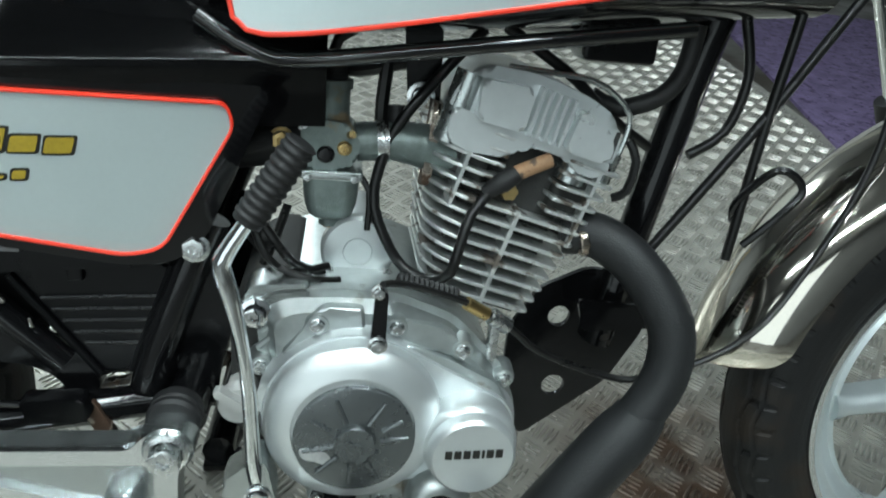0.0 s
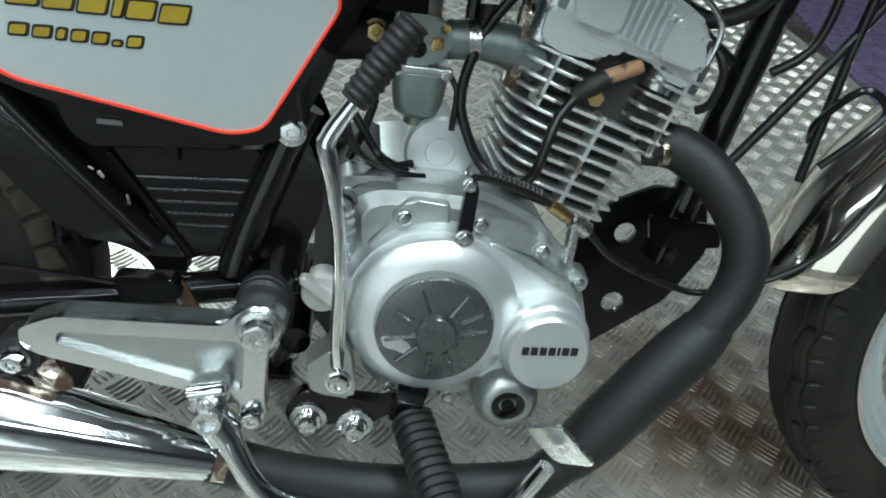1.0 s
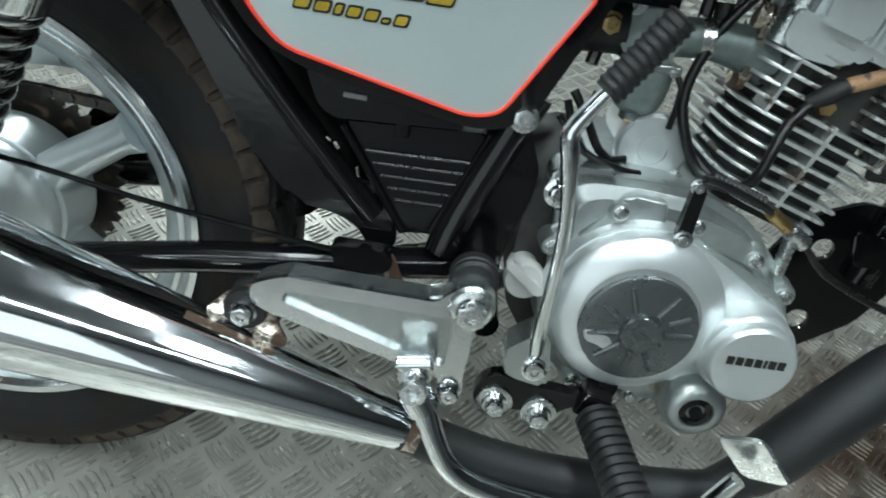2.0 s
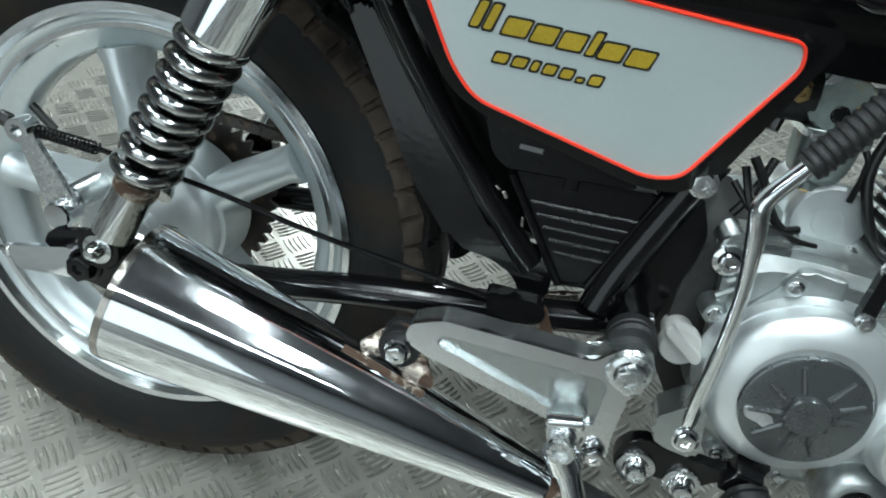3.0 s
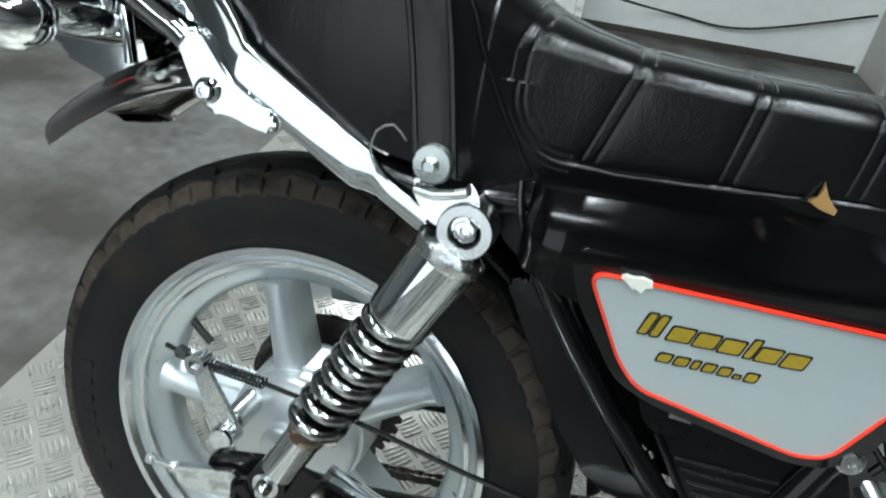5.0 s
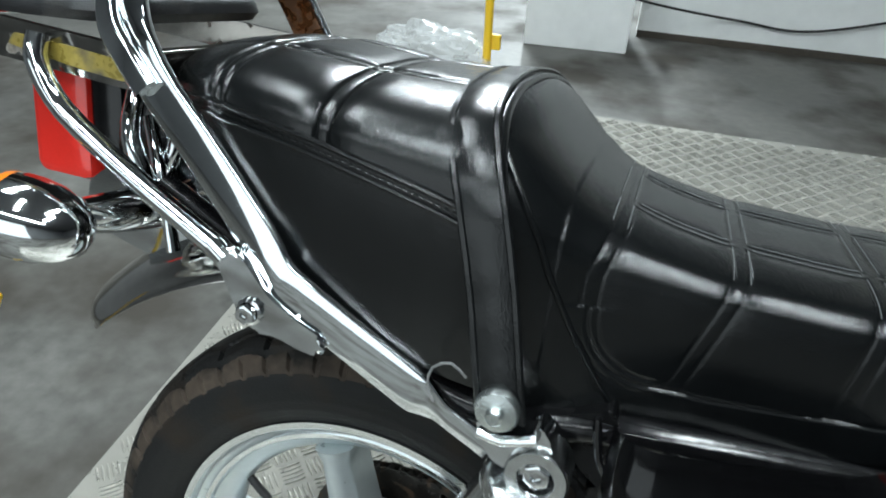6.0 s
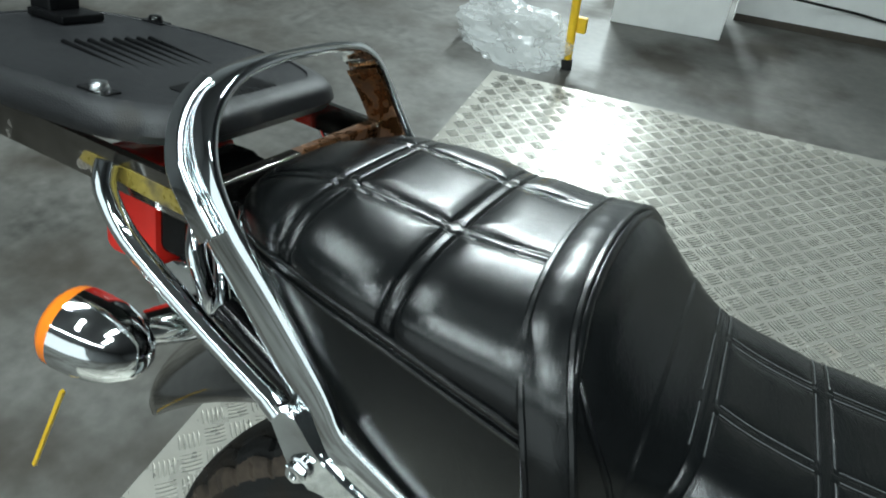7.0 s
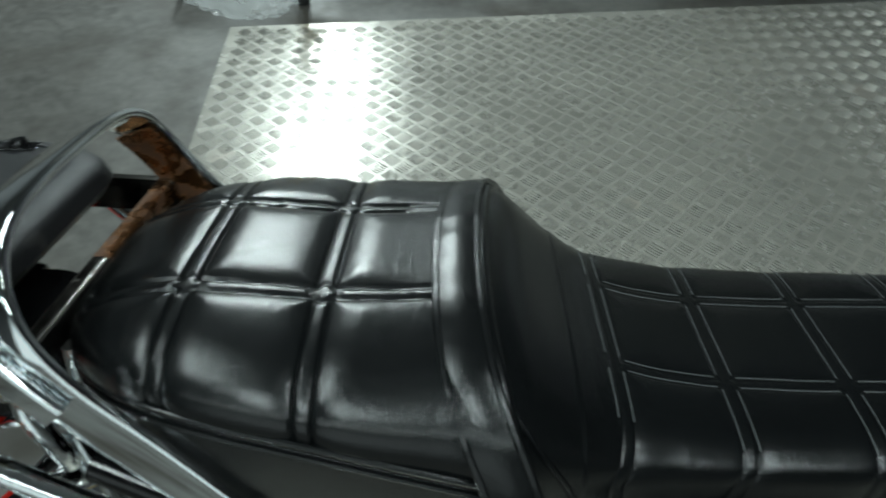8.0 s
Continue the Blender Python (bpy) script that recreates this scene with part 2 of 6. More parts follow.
def smear(m, x, y, radius, tint):
    """A brown rust smear spread round one place on the plate."""
    nt = m.node_tree
    b = nt.nodes["Principled BSDF"]
    tc, dist, nz = nt.nodes.new("ShaderNodeTexCoord"), nt.nodes.new("ShaderNodeVectorMath"), nt.nodes.new("ShaderNodeTexNoise")
    dist.operation = "DISTANCE"
    dist.inputs[1].default_value = (x, y, 0)
    nt.links.new(tc.outputs["Object"], dist.inputs[0])
    nz.inputs["Scale"].default_value, nz.inputs["Detail"].default_value = 14.0, 6.0
    nt.links.new(tc.outputs["Object"], nz.inputs["Vector"])
    fall, mul, mx = nt.nodes.new("ShaderNodeMapRange"), nt.nodes.new("ShaderNodeMath"), nt.nodes.new("ShaderNodeMix")
    fall.inputs[1].default_value, fall.inputs[2].default_value, fall.inputs[3].default_value, fall.inputs[4].default_value = 0.0, radius, 2.3, 0.0
    nt.links.new(dist.outputs["Value"], fall.inputs[0])
    mul.operation, mul.use_clamp = "MULTIPLY", True
    nt.links.new(fall.outputs[0], mul.inputs[0])
    nt.links.new(nz.outputs["Fac"], mul.inputs[1])
    mx.data_type = "RGBA"
    nt.links.new(mul.outputs[0], mx.inputs[0])
    nt.links.new(b.inputs["Base Color"].links[0].from_socket, mx.inputs[6])
    mx.inputs[7].default_value = (*tint, 1)
    nt.links.new(mx.outputs[2], b.inputs["Base Color"])


smear(TREAD, 1.12, 0.17, 0.30, (0.13, 0.085, 0.06))
smear(TREADBAR, 1.12, 0.17, 0.30, (0.2, 0.15, 0.12))


def bag_material():
    m = bpy.data.materials.new("clear polythene")
    m.use_nodes = True
    nt = m.node_tree
    b = nt.nodes["Principled BSDF"]
    b.inputs["Base Color"].default_value = (0.85, 0.88, 0.88, 1)
    b.inputs["Roughness"].default_value = 0.14
    mixs, tr = nt.nodes.new("ShaderNodeMixShader"), nt.nodes.new("ShaderNodeBsdfTransparent")
    mixs.inputs[0].default_value = 0.3
    nt.links.new(tr.outputs[0], mixs.inputs[1])
    nt.links.new(b.outputs[0], mixs.inputs[2])
    nt.links.new(mixs.outputs[0], nt.nodes["Material Output"].inputs[0])
    return m


POLYTHENE = bag_material()


def tube_material():
    m = bpy.data.materials.new("lit tube")
    m.use_nodes = True
    b = m.node_tree.nodes["Principled BSDF"]
    b.inputs["Emission Color"].default_value = (0.86, 0.97, 1.0, 1)
    b.inputs["Emission Strength"].default_value = 6.0
    return m


TUBELIT = tube_material()


# ---- mesh helpers ----
def mesh_of(name, bm, material, angle=38.0):
    me = bpy.data.meshes.new(name)
    bmesh.ops.recalc_face_normals(bm, faces=bm.faces)
    bm.to_mesh(me)
    bm.free()
    me.materials.append(material)
    me.shade_smooth()
    me.set_sharp_from_angle(angle=radians(angle))
    return me


def flatten(ob):
    """Keeps broad faces flat beside rounded edges."""
    if len(ob.data.vertices) < 20000:
        ob.modifiers.new("face_weight", "WEIGHTED_NORMAL").keep_sharp = True


def part(name, bm, material, parent, label="", angle=38.0):
    """Links a bmesh as one mesh object under a thing or a part."""
    ob = new(name, mesh_of(name, bm, material, angle))
    flatten(ob)
    # thing > part > sub-part, no deeper
    while parent.parent is not None and parent.parent.parent is not None:
        parent = parent.parent
    ob.parent = parent
    if label:
        ob["label"] = label
    return ob


def thing(name, bm, material, label, category, group="", kind="", angle=38.0):
    ob = new(name, mesh_of(name, bm, material, angle))
    flatten(ob)
    return tagged(ob, label, category, group, kind)


def spline(points, step=0.01, closed=False):
    """Catmull-Rom path through points (any dimension)."""
    p = [np.array(q, float) for q in points]
    n = len(p)
    out = []
    for i in range(n if closed else n - 1):
        a, b, c, d = (p[(i + k) % n] if closed else p[min(max(i + k, 0), n - 1)] for k in (-1, 0, 1, 2))
        cnt = max(2, int(np.linalg.norm((c - b)[:3]) / step))
        for k in range(cnt):
            t = k / cnt
            out.append(0.5 * (2 * b + (c - a) * t + (2 * a - 5 * b + 4 * c - d) * t * t + (3 * b - a - 3 * c + d) * t**3))
    if not closed:
        out.append(p[-1])
    return out


def sweep(bm, path, section, up=(0, 0, 1), cap=True, closed=False, scales=None):
    """Sweeps a 2D section (list of (side, up)) along a list of points."""
    path = [Vector(q[:3]) for q in path]
    n = len(path)
    rings, upv = [], Vector(up)
    for i, q in enumerate(path):
        a, b = (path[(i - 1) % n], path[(i + 1) % n]) if closed else (path[max(i - 1, 0)], path[min(i + 1, n - 1)])
        d = (b - a).normalized()
        side = d.cross(upv)
        if side.length < 1e-4:
            side = d.orthogonal()
        side.normalize()
        upv2 = side.cross(d).normalized()
        upv = upv2
        k = scales[i] if scales else 1.0
        rings.append([bm.verts.new(q + side * (u * k) + upv2 * (w * k)) for u, w in section])
    m = len(section)
    for i in range(n if closed else n - 1):
        r0, r1 = rings[i], rings[(i + 1) % n]
        for j in range(m):
            bm.faces.new((r0[j], r0[(j + 1) % m], r1[(j + 1) % m], r1[j]))
    if cap and not closed:
        bm.faces.new(rings[0][::-1])
        bm.faces.new(rings[-1])
    return bm


def circle(r, n=12, ry=None):
    return [(r * math.cos(2 * math.pi * k / n), (ry or r) * math.sin(2 * math.pi * k / n)) for k in range(n)]


def rounded_rect(w, h, r, n=3):
    out = []
    for cx, cy, a0 in ((w / 2 - r, h / 2 - r, 0), (-w / 2 + r, h / 2 - r, 90), (-w / 2 + r, -h / 2 + r, 180), (w / 2 - r, -h / 2 + r, 270)):
        for k in range(n + 1):
            a = radians(a0 + 90 * k / n)
            out.append((cx + r * math.cos(a), cy + r * math.sin(a)))
    return out


def tube(points, r, n=12, step=0.01, bm=None, straight=False, scales=None, up=(0, 0, 1)):
    bm = bm or bmesh.new()
    path = points if straight else spline(points, step)
    if scales is not None and not straight:
        scales = list(np.interp(np.linspace(0, 1, len(path)), np.linspace(0, 1, len(scales)), scales))
    return sweep(bm, path, circle(r, n), up=up, scales=scales)


def lathe(profile, centre, axis=(0, 1, 0), n=48, bm=None, closed=False):
    """Turns a profile of (radius, along) round an axis through centre."""
    bm = bm or bmesh.new()
    ax = Vector(axis).normalized()
    e1 = Vector((0, 0, 1)) if abs(ax.z) < 0.9 else Vector((1, 0, 0))
    e1 = (e1 - ax * e1.dot(ax)).normalized()
    e2 = ax.cross(e1)
    c = Vector(centre)
    rings = []
    for r, h in profile:
        if r < 1e-6:
            rings.append([bm.verts.new(c + ax * h)])
        else:
            rings.append([bm.verts.new(c + ax * h + (e1 * math.cos(2 * math.pi * k / n) + e2 * math.sin(2 * math.pi * k / n)) * r) for k in range(n)])
    pairs = list(zip(rings, rings[1:])) + ([(rings[-1], rings[0])] if closed else [])
    for a, b in pairs:
        for k in range(n):
            if len(a) == 1 and len(b) == 1:
                continue
            if len(a) == 1:
                bm.faces.new((a[0], b[k], b[(k + 1) % n]))
            elif len(b) == 1:
                bm.faces.new((a[k], a[(k + 1) % n], b[0]))
            else:
                bm.faces.new((a[k], a[(k + 1) % n], b[(k + 1) % n], b[k]))
    return bm


def rounded_poly(points, r, n=4):
    """Rounds the corners of a 2D polygon."""
    out, m = [], len(points)
    for i in range(m):
        p = np.array(points[i][:2], float)
        a, b = np.array(points[i - 1][:2], float) - p, np.array(points[(i + 1) % m][:2], float) - p
        rr = points[i][2] if len(points[i]) > 2 else r
        la, lb = np.linalg.norm(a), np.linalg.norm(b)
        k = min(rr, la * 0.45, lb * 0.45)
        p0, p1 = p + a / la * k, p + b / lb * k
        for j in range(n + 1):
            t = j / n
            out.append(tuple((1 - t) ** 2 * p0 + 2 * t * (1 - t) * p + t * t * p1))
    return out


def prism(outline, t0, t1, bevel=0.0, bm=None, o=(0, 0, 0), e1=(1, 0, 0), e2=(0, 0, 1), en=(0, 1, 0), segs=2, holes=()):
    """Extrudes a 2D outline in the plane o + a e1 + b e2 from t0 to t1 along en, with rounded edges."""
    out = bm or bmesh.new()
    b2 = bmesh.new()
    o, e1, e2, en = Vector(o), Vector(e1), Vector(e2), Vector(en)
    if holes:
        loops = [outline, *holes]
        edges = []
        for lp in loops:
            vs = [b2.verts.new(o + e1 * a + e2 * b + en * t0) for a, b in lp]
            edges += [b2.edges.new((vs[i], vs[(i + 1) % len(vs)])) for i in range(len(vs))]
        geom = bmesh.ops.triangle_fill(b2, use_beauty=True, use_dissolve=False, edges=edges)
        faces = [f for f in geom["geom"] if isinstance(f, bmesh.types.BMFace)]
        ex = bmesh.ops.extrude_face_region(b2, geom=faces)
        vs = [v for v in ex["geom"] if isinstance(v, bmesh.types.BMVert)]
        bmesh.ops.translate(b2, verts=vs, vec=en * (t1 - t0))
    else:
        lo = [b2.verts.new(o + e1 * a + e2 * b + en * t0) for a, b in outline]
        hi = [b2.verts.new(o + e1 * a + e2 * b + en * t1) for a, b in outline]
        n = len(lo)
        caps = [b2.faces.new(lo[::-1]), b2.faces.new(hi)]
        for i in range(n):
            b2.faces.new((lo[i], lo[(i + 1) % n], hi[(i + 1) % n], hi[i]))
        if bevel:
            rim = list({e for f in caps for e in f.edges})
            bmesh.ops.bevel(b2, geom=rim, offset=bevel, segments=segs, profile=0.5, affect="EDGES", clamp_overlap=True)
    bmesh.ops.recalc_face_normals(b2, faces=b2.faces)
    me = bpy.data.meshes.new("tmp")
    b2.to_mesh(me)
    b2.free()
    out.from_mesh(me)
    bpy.data.meshes.remove(me)
    return out


def block(cx, cy, cz, sx, sy, sz, bevel=0.002, bm=None, rot=None):
    """A box with rounded edges, turned by rot (Euler degrees) about its middle."""
    out = bm or bmesh.new()
    b2 = bmesh.new()
    bmesh.ops.create_cube(b2, size=1.0)
    bmesh.ops.scale(b2, verts=b2.verts, vec=(sx, sy, sz))
    if bevel:
        bmesh.ops.bevel(b2, geom=list(b2.edges), offset=bevel, segments=2, profile=0.5, affect="EDGES", clamp_overlap=True)
    m = pose(cx, cy, cz, *(rot or (0, 0, 0)))
    bmesh.ops.transform(b2, matrix=m, verts=b2.verts)
    me = bpy.data.meshes.new("tmp")
    b2.to_mesh(me)
    b2.free()
    out.from_mesh(me)
    bpy.data.meshes.remove(me)
    return out


def hexbolt(x, y, z, r, h=0.006, washer=1.35, axis=(0, -1, 0), bm=None):
    """Flanged hexagon bolt head facing along axis."""
    bm = bm or bmesh.new()
    lathe([(0, 0), (r * washer, 0), (r * washer, h * 0.25), (r * 1.05, h * 0.35)], (x, y, z), axis, 20, bm)
    lathe([(r * 1.05, h * 0.3), (r, h * 0.95), (r * 0.85, h), (r * 0.45, h), (r * 0.35, h * 0.8), (0, h * 0.8)], (x, y, z), axis, 6, bm)
    return bm


def bolt(parent, x, y, z, r, h=0.006, material=None, washer=1.35, axis=(0, -1, 0), label=""):
    return part("bolt", hexbolt(x, y, z, r, h, washer, axis), material or ZINC, parent, label)


def noise_v(x, y, z, s):
    return noise.noise(Vector((x * s, y * s, z * s)))


# ---- setting ----
def slab(name, x0, x1, y0, y1, z0, z1, material, label, category, kind="structure", bevel=0.0, rz=0.0, at=(0, 0)):
    bm = block((x0 + x1) / 2, (y0 + y1) / 2, (z0 + z1) / 2, x1 - x0, y1 - y0, z1 - z0, bevel)
    if rz:
        bmesh.ops.transform(bm, matrix=pose(*at, 0) @ pose(0, 0, 0, 0, 0, rz) @ pose(-at[0], -at[1], 0), verts=bm.verts)
    return thing(name, bm, material, label, category, "", kind)


slab("floor", -6, 7, -5, 9, -0.2, -0.004, CONCRETE, "grey painted concrete workshop floor, worn and stained", "floor")
slab("ceiling", -6, 7, -5, 9, CEIL, CEIL + 0.1, CEILING, "plain light ceiling over the hall", "ceiling")
slab("wall_west", -6.2, -6, -5, 9, -0.2, CEIL, HALLWALL, "plain grey hall wall", "wall")
slab("wall_east", 7, 7.2, -5, 9, -0.2, CEIL, HALLWALL, "plain grey hall wall", "wall")
slab("wall_south", 0.55, 7.2, -5.2, -5, -0.2, CEIL, HALLWALL, "plain grey hall wall", "wall")
# unseen wall pieces that leave an opening round the added fill light
slab("wall_south_end", -6.2, -4.05, -5.2, -5, -0.2, CEIL, HALLWALL, "plain grey unseen hall wall beside the fill light's opening", "wall")
slab("wall_south_top", -4.05, 0.55, -5.2, -5, 2.95, CEIL, HALLWALL, "plain grey unseen wall over the fill light's opening", "wall")
slab("wall_far", -6.2, 7.2, 9, 9.2, -0.2, CEIL, HALLWALL, "plain grey hall wall", "wall")
slab("wall_back", -0.02, 7, 3.30, 3.48, -0.004, 1.1, WALLPAINT, "white painted wall behind the tread plate", "wall", rz=5.0, at=(0, 3.0))
# unseen upper part, added in grey to keep reflections on the saddle dark
slab("wall_back_top", -0.02, 7, 3.30, 3.48, 1.1, CEIL, HALLWALL, "unseen upper wall, made grey to dim what the seat reflects", "wall", rz=5.0, at=(0, 3.0))
slab("baseboard", -0.02, 1.34, 3.292, 3.30, -0.004, 0.028, FLOORGRIME, "dark grimy joint along the foot of the white wall", "baseboard", rz=5.0, at=(0, 3.0))
slab("wall_step", -0.5, -0.024, 2.92, 3.24, -0.004, 0.5, WALLPAINT, "white painted low block against the wall", "wall", bevel=0.006, rz=8.0, at=(-0.5, 2.72))
slab("column", 1.36, 1.72, 3.06, 3.40, -0.004, CEIL, BOARD, "beige boxed column standing by the wall", "column", bevel=0.006, rz=5.0, at=(1.3, 3.0))
slab("carpet", 2.12, 4.6, 0.2, 3.1, -0.004, 0.008, CARPET, "purple flecked carpet beside the tread plate", "carpet", rz=-8.0, at=(2.06, 1.34))

# tread plate: a sheet turned a few degrees against the hall, with raised five-bar groups
PLATE_TURN = 4.4
plate_corner = Vector((-0.766, 2.14))
tx = Vector((math.cos(radians(PLATE_TURN)), math.sin(radians(PLATE_TURN))))
ty = Vector((-math.sin(radians(PLATE_TURN)), math.cos(radians(PLATE_TURN))))


def on_plate(u, v):
    """Plate coordinates: u along its far edge, v back towards the motorcycle."""
    return plate_corner + tx * u - ty * v


bm = bmesh.new()
ring = [on_plate(0, 0), on_plate(2.86, 0), on_plate(2.86, 3.3), on_plate(0, 3.3)]
lo = [bm.verts.new((q.x, q.y, -0.004)) for q in ring]
hi = [bm.verts.new((q.x, q.y, 0.0)) for q in ring]
bm.faces.new(hi)
for i in range(4):
    bm.faces.new((lo[i], lo[(i + 1) % 4], hi[(i + 1) % 4], hi[i]))
tread_plate = thing("tread_plate", bm, TREAD, "aluminium five-bar tread plate, scuffed and rust-stained", "floor plate", "", "structure")

PITCH, BAR_L, BAR_W, BAR_H = 0.0478, 0.040, 0.0056, 0.0026
ga = Vector((math.cos(radians(-42.5)), math.sin(radians(-42.5))))
gb = Vector((-ga.y, ga.x))
origin = Vector((-0.3432, 0.0174))
verts, faces = [], []


def tread_bar(c, along, across):
    """A lens-shaped raised bar."""
    k = len(verts)
    shape = [(-0.5, 0), (-0.3, 0.38), (0, 0.5), (0.3, 0.38), (0.5, 0), (0.3, -0.38), (0, -0.5), (-0.3, -0.38)]
    for s, w in shape:
        q = c + along * (s * BAR_L) + across * (w * BAR_W)
        verts.append((q.x, q.y, 0.0))
    for s, w in shape:
        q = c + along * (s * BAR_L * 0.82) + across * (w * BAR_W * 0.4)
        verts.append((q.x, q.y, BAR_H))
    for j in range(8):
        faces.append((k + j, k + (j + 1) % 8, k + 8 + (j + 1) % 8, k + 8 + j))
    faces.append(tuple(k + 8 + j for j in range(8)))


for i in range(-70, 71):
    for j in range(-70, 71):
        c = origin + ga * (i * PITCH) + gb * (j * PITCH)
        d = c - plate_corner
        u, v = d.dot(tx), -d.dot(ty)
        if not (0.03 < u < 2.83 and 0.03 < v < 3.2):
            continue
        along, across = (gb, ga) if (i + j) % 2 == 0 else (ga, gb)
        for b in range(5):
            tread_bar(c + across * ((b - 2) * 0.0088), along, across)
me = bpy.data.meshes.new("tread_bars")
me.from_pydata(verts, [], faces)
me.materials.append(TREADBAR)
me.shade_smooth()
me.set_sharp_from_angle(angle=radians(50))
bars = new("tread_bars", me)
bars.parent = tread_plate
tagged(bars, "", "", "", "stuff")


def ceiling_light(x, y, turn):
    ax, ay = (0.75, 0) if turn else (0, 0.75)
    bm = block(x, y, CEIL - 0.05, 0.2, 1.58, 0.1, 0.01, None, (0, 0, turn))
    ob = thing("ceiling_light", bm, WHITEPLAST, "white fluorescent batten fixed to the ceiling", "ceiling light", "ceiling lights")
    for off in (-0.045, 0.045):
        cx, cy = (x, y + off) if turn else (x + off, y)
        part("tube", tube([(cx - ax, cy - ay, CEIL - 0.118), (cx + ax, cy + ay, CEIL - 0.118)], 0.013, 10, straight=True), TUBELIT, ob)
    return ob


for lx, ly, lw, turn in LAMPS:
    ceiling_light(lx, ly, turn)


# wall cable, yellow stand, plastic bag, cable tie and yellow line
wall_cable = thing("wall_cable", tube([(-0.47, 2.905, 0.44), (-0.2, 2.945, 0.3), (0.0, 3.06, 0.22), (0.4, 3.31, 0.13), (0.75, 3.34, 0.12), (1.3, 3.38, 0.28)], 0.006, 8, 0.03),
                   CABLE, "grey cable sagging along the white wall", "cable")


def yellow_stand():
    bm = tube([(-0.535, 2.325, 0.0), (-0.555, 2.36, 0.62)], 0.017, 12, straight=True)
    ob = thing("work_stand", bm, YELLOW, "yellow painted steel stand leg with black foot", "stand")
    part("rubber_foot", tube([(-0.534, 2.323, -0.003), (-0.537, 2.327, 0.035)], 0.022, 12, straight=True), RUBBER_SOFT, ob)
    part("latch", block(-0.515, 2.345, 0.17, 0.05, 0.02, 0.06, 0.004), YELLOW, ob)
    return ob


yellow_stand()


def plastic_bag():
    bm = bmesh.new()
    bmesh.ops.create_icosphere(bm, subdivisions=5, radius=1.0)
    for v in bm.verts:
        d = v.co.normalized()
        k = 1 + 0.34 * noise_v(d.x, d.y, d.z, 1.7) + 0.22 * abs(noise_v(d.x + 5, d.y, d.z, 4.0)) + 0.1 * abs(noise_v(d.x, d.y + 3, d.z, 9.0))
        v.co = Vector((d.x * 0.24 * k, d.y * 0.14 * k, max(-0.07, d.z * 0.13 * k) + 0.072))
    bmesh.ops.transform(bm, matrix=pose(-0.76, 2.34, -0.004, 0, 0, -18), verts=bm.verts)
    return thing("plastic_bag", bm, POLYTHENE, "crumpled clear plastic bag lying on the concrete floor", "bag", angle=25)


plastic_bag()


# ---- motorcycle: local x forward, y to its left, z up from the rear tyre's foot; it leans on its stand ----
bike = new("motorcycle")
tagged(bike, "black and silver roadster motorcycle with red pinstripes leaning on its stand", "motorcycle")
bike.matrix_basis = pose(0, 0, 0, -13.38, 0, 0) @ pose(0, 0, 0.010)
AX = Vector((0, 0, 0.302))


# -- wheels
def tyre_mesh(cx, cz, r_out, half, r_bead, notches, depth=0.006):
    """Tyre with a broad crown: slit shoulder blocks, zigzag grooves and plain sidewalls."""
    h = r_out - r_bead
    side = [(0.0, 0.0), (0.20, 0.004), (0.40, 0.020), (0.58, 0.055), (0.72, 0.105), (0.84, 0.175), (0.925, 0.26), (0.975, 0.36), (1.0, 0.47), (0.985, 0.59), (0.935, 0.70), (0.86, 0.79), (0.775, 0.855), (0.70, 0.90)]
    ys, rs = [q[0] for q in side], [q[1] for q in side]
    ks = np.linspace(0, len(side) - 1, 66)
    fine = [(float(np.interp(k, range(len(side)), ys)), float(np.interp(k, range(len(side)), rs)), float(k)) for k in ks]
    prof = [(-u, d, k) for u, d, k in fine[:0:-1]] + fine
    steps = 14
    n = notches * steps
    verts, faces, dusty = [], [], []
    m = len(prof)
    for q in range(n):
        th = 2 * math.pi * q / n
        ph, cell = (q % steps) / steps, q // steps
        wave = abs(((cell + ph) % 2.0) - 1.0)
        for u, d, k in prof:
            slit = (ph + (0.5 if u > 0 else 0.0)) % 1.0
            cut = 0.0
            if 4.6 < k < 6.7 and slit < 0.20:
                cut = depth * (1.0 if k < 6.2 else 0.5)
            if 2.7 < k < 4.1 and cell % 2 == 0 and slit < 0.20:
                cut = depth * 0.9
            for centre in (4.25 + 0.7 * (wave - 0.5), 2.2 + 0.9 * (wave - 0.5)):
                cut = max(cut, depth * min(1.0, max(0.0, 1.7 - abs(k - centre) / 0.17)))
            r = r_out - d * h - cut
            verts.append((cx + r * math.cos(th), u * half, cz + r * math.sin(th)))
    for q in range(n):
        a, b = q * m, ((q + 1) % n) * m
        for c in range(m - 1):
            faces.append((a + c, a + c + 1, b + c + 1, b + c))
            dusty.append(1 if 4.45 < prof[c][2] < 6.8 else 0)
    me = bpy.data.meshes.new("tmp")
    me.from_pydata(verts, [], faces)
    me.polygons.foreach_set("material_index", dusty)
    bm = bmesh.new()
    bm.from_mesh(me)
    bpy.data.meshes.remove(me)
    return bm


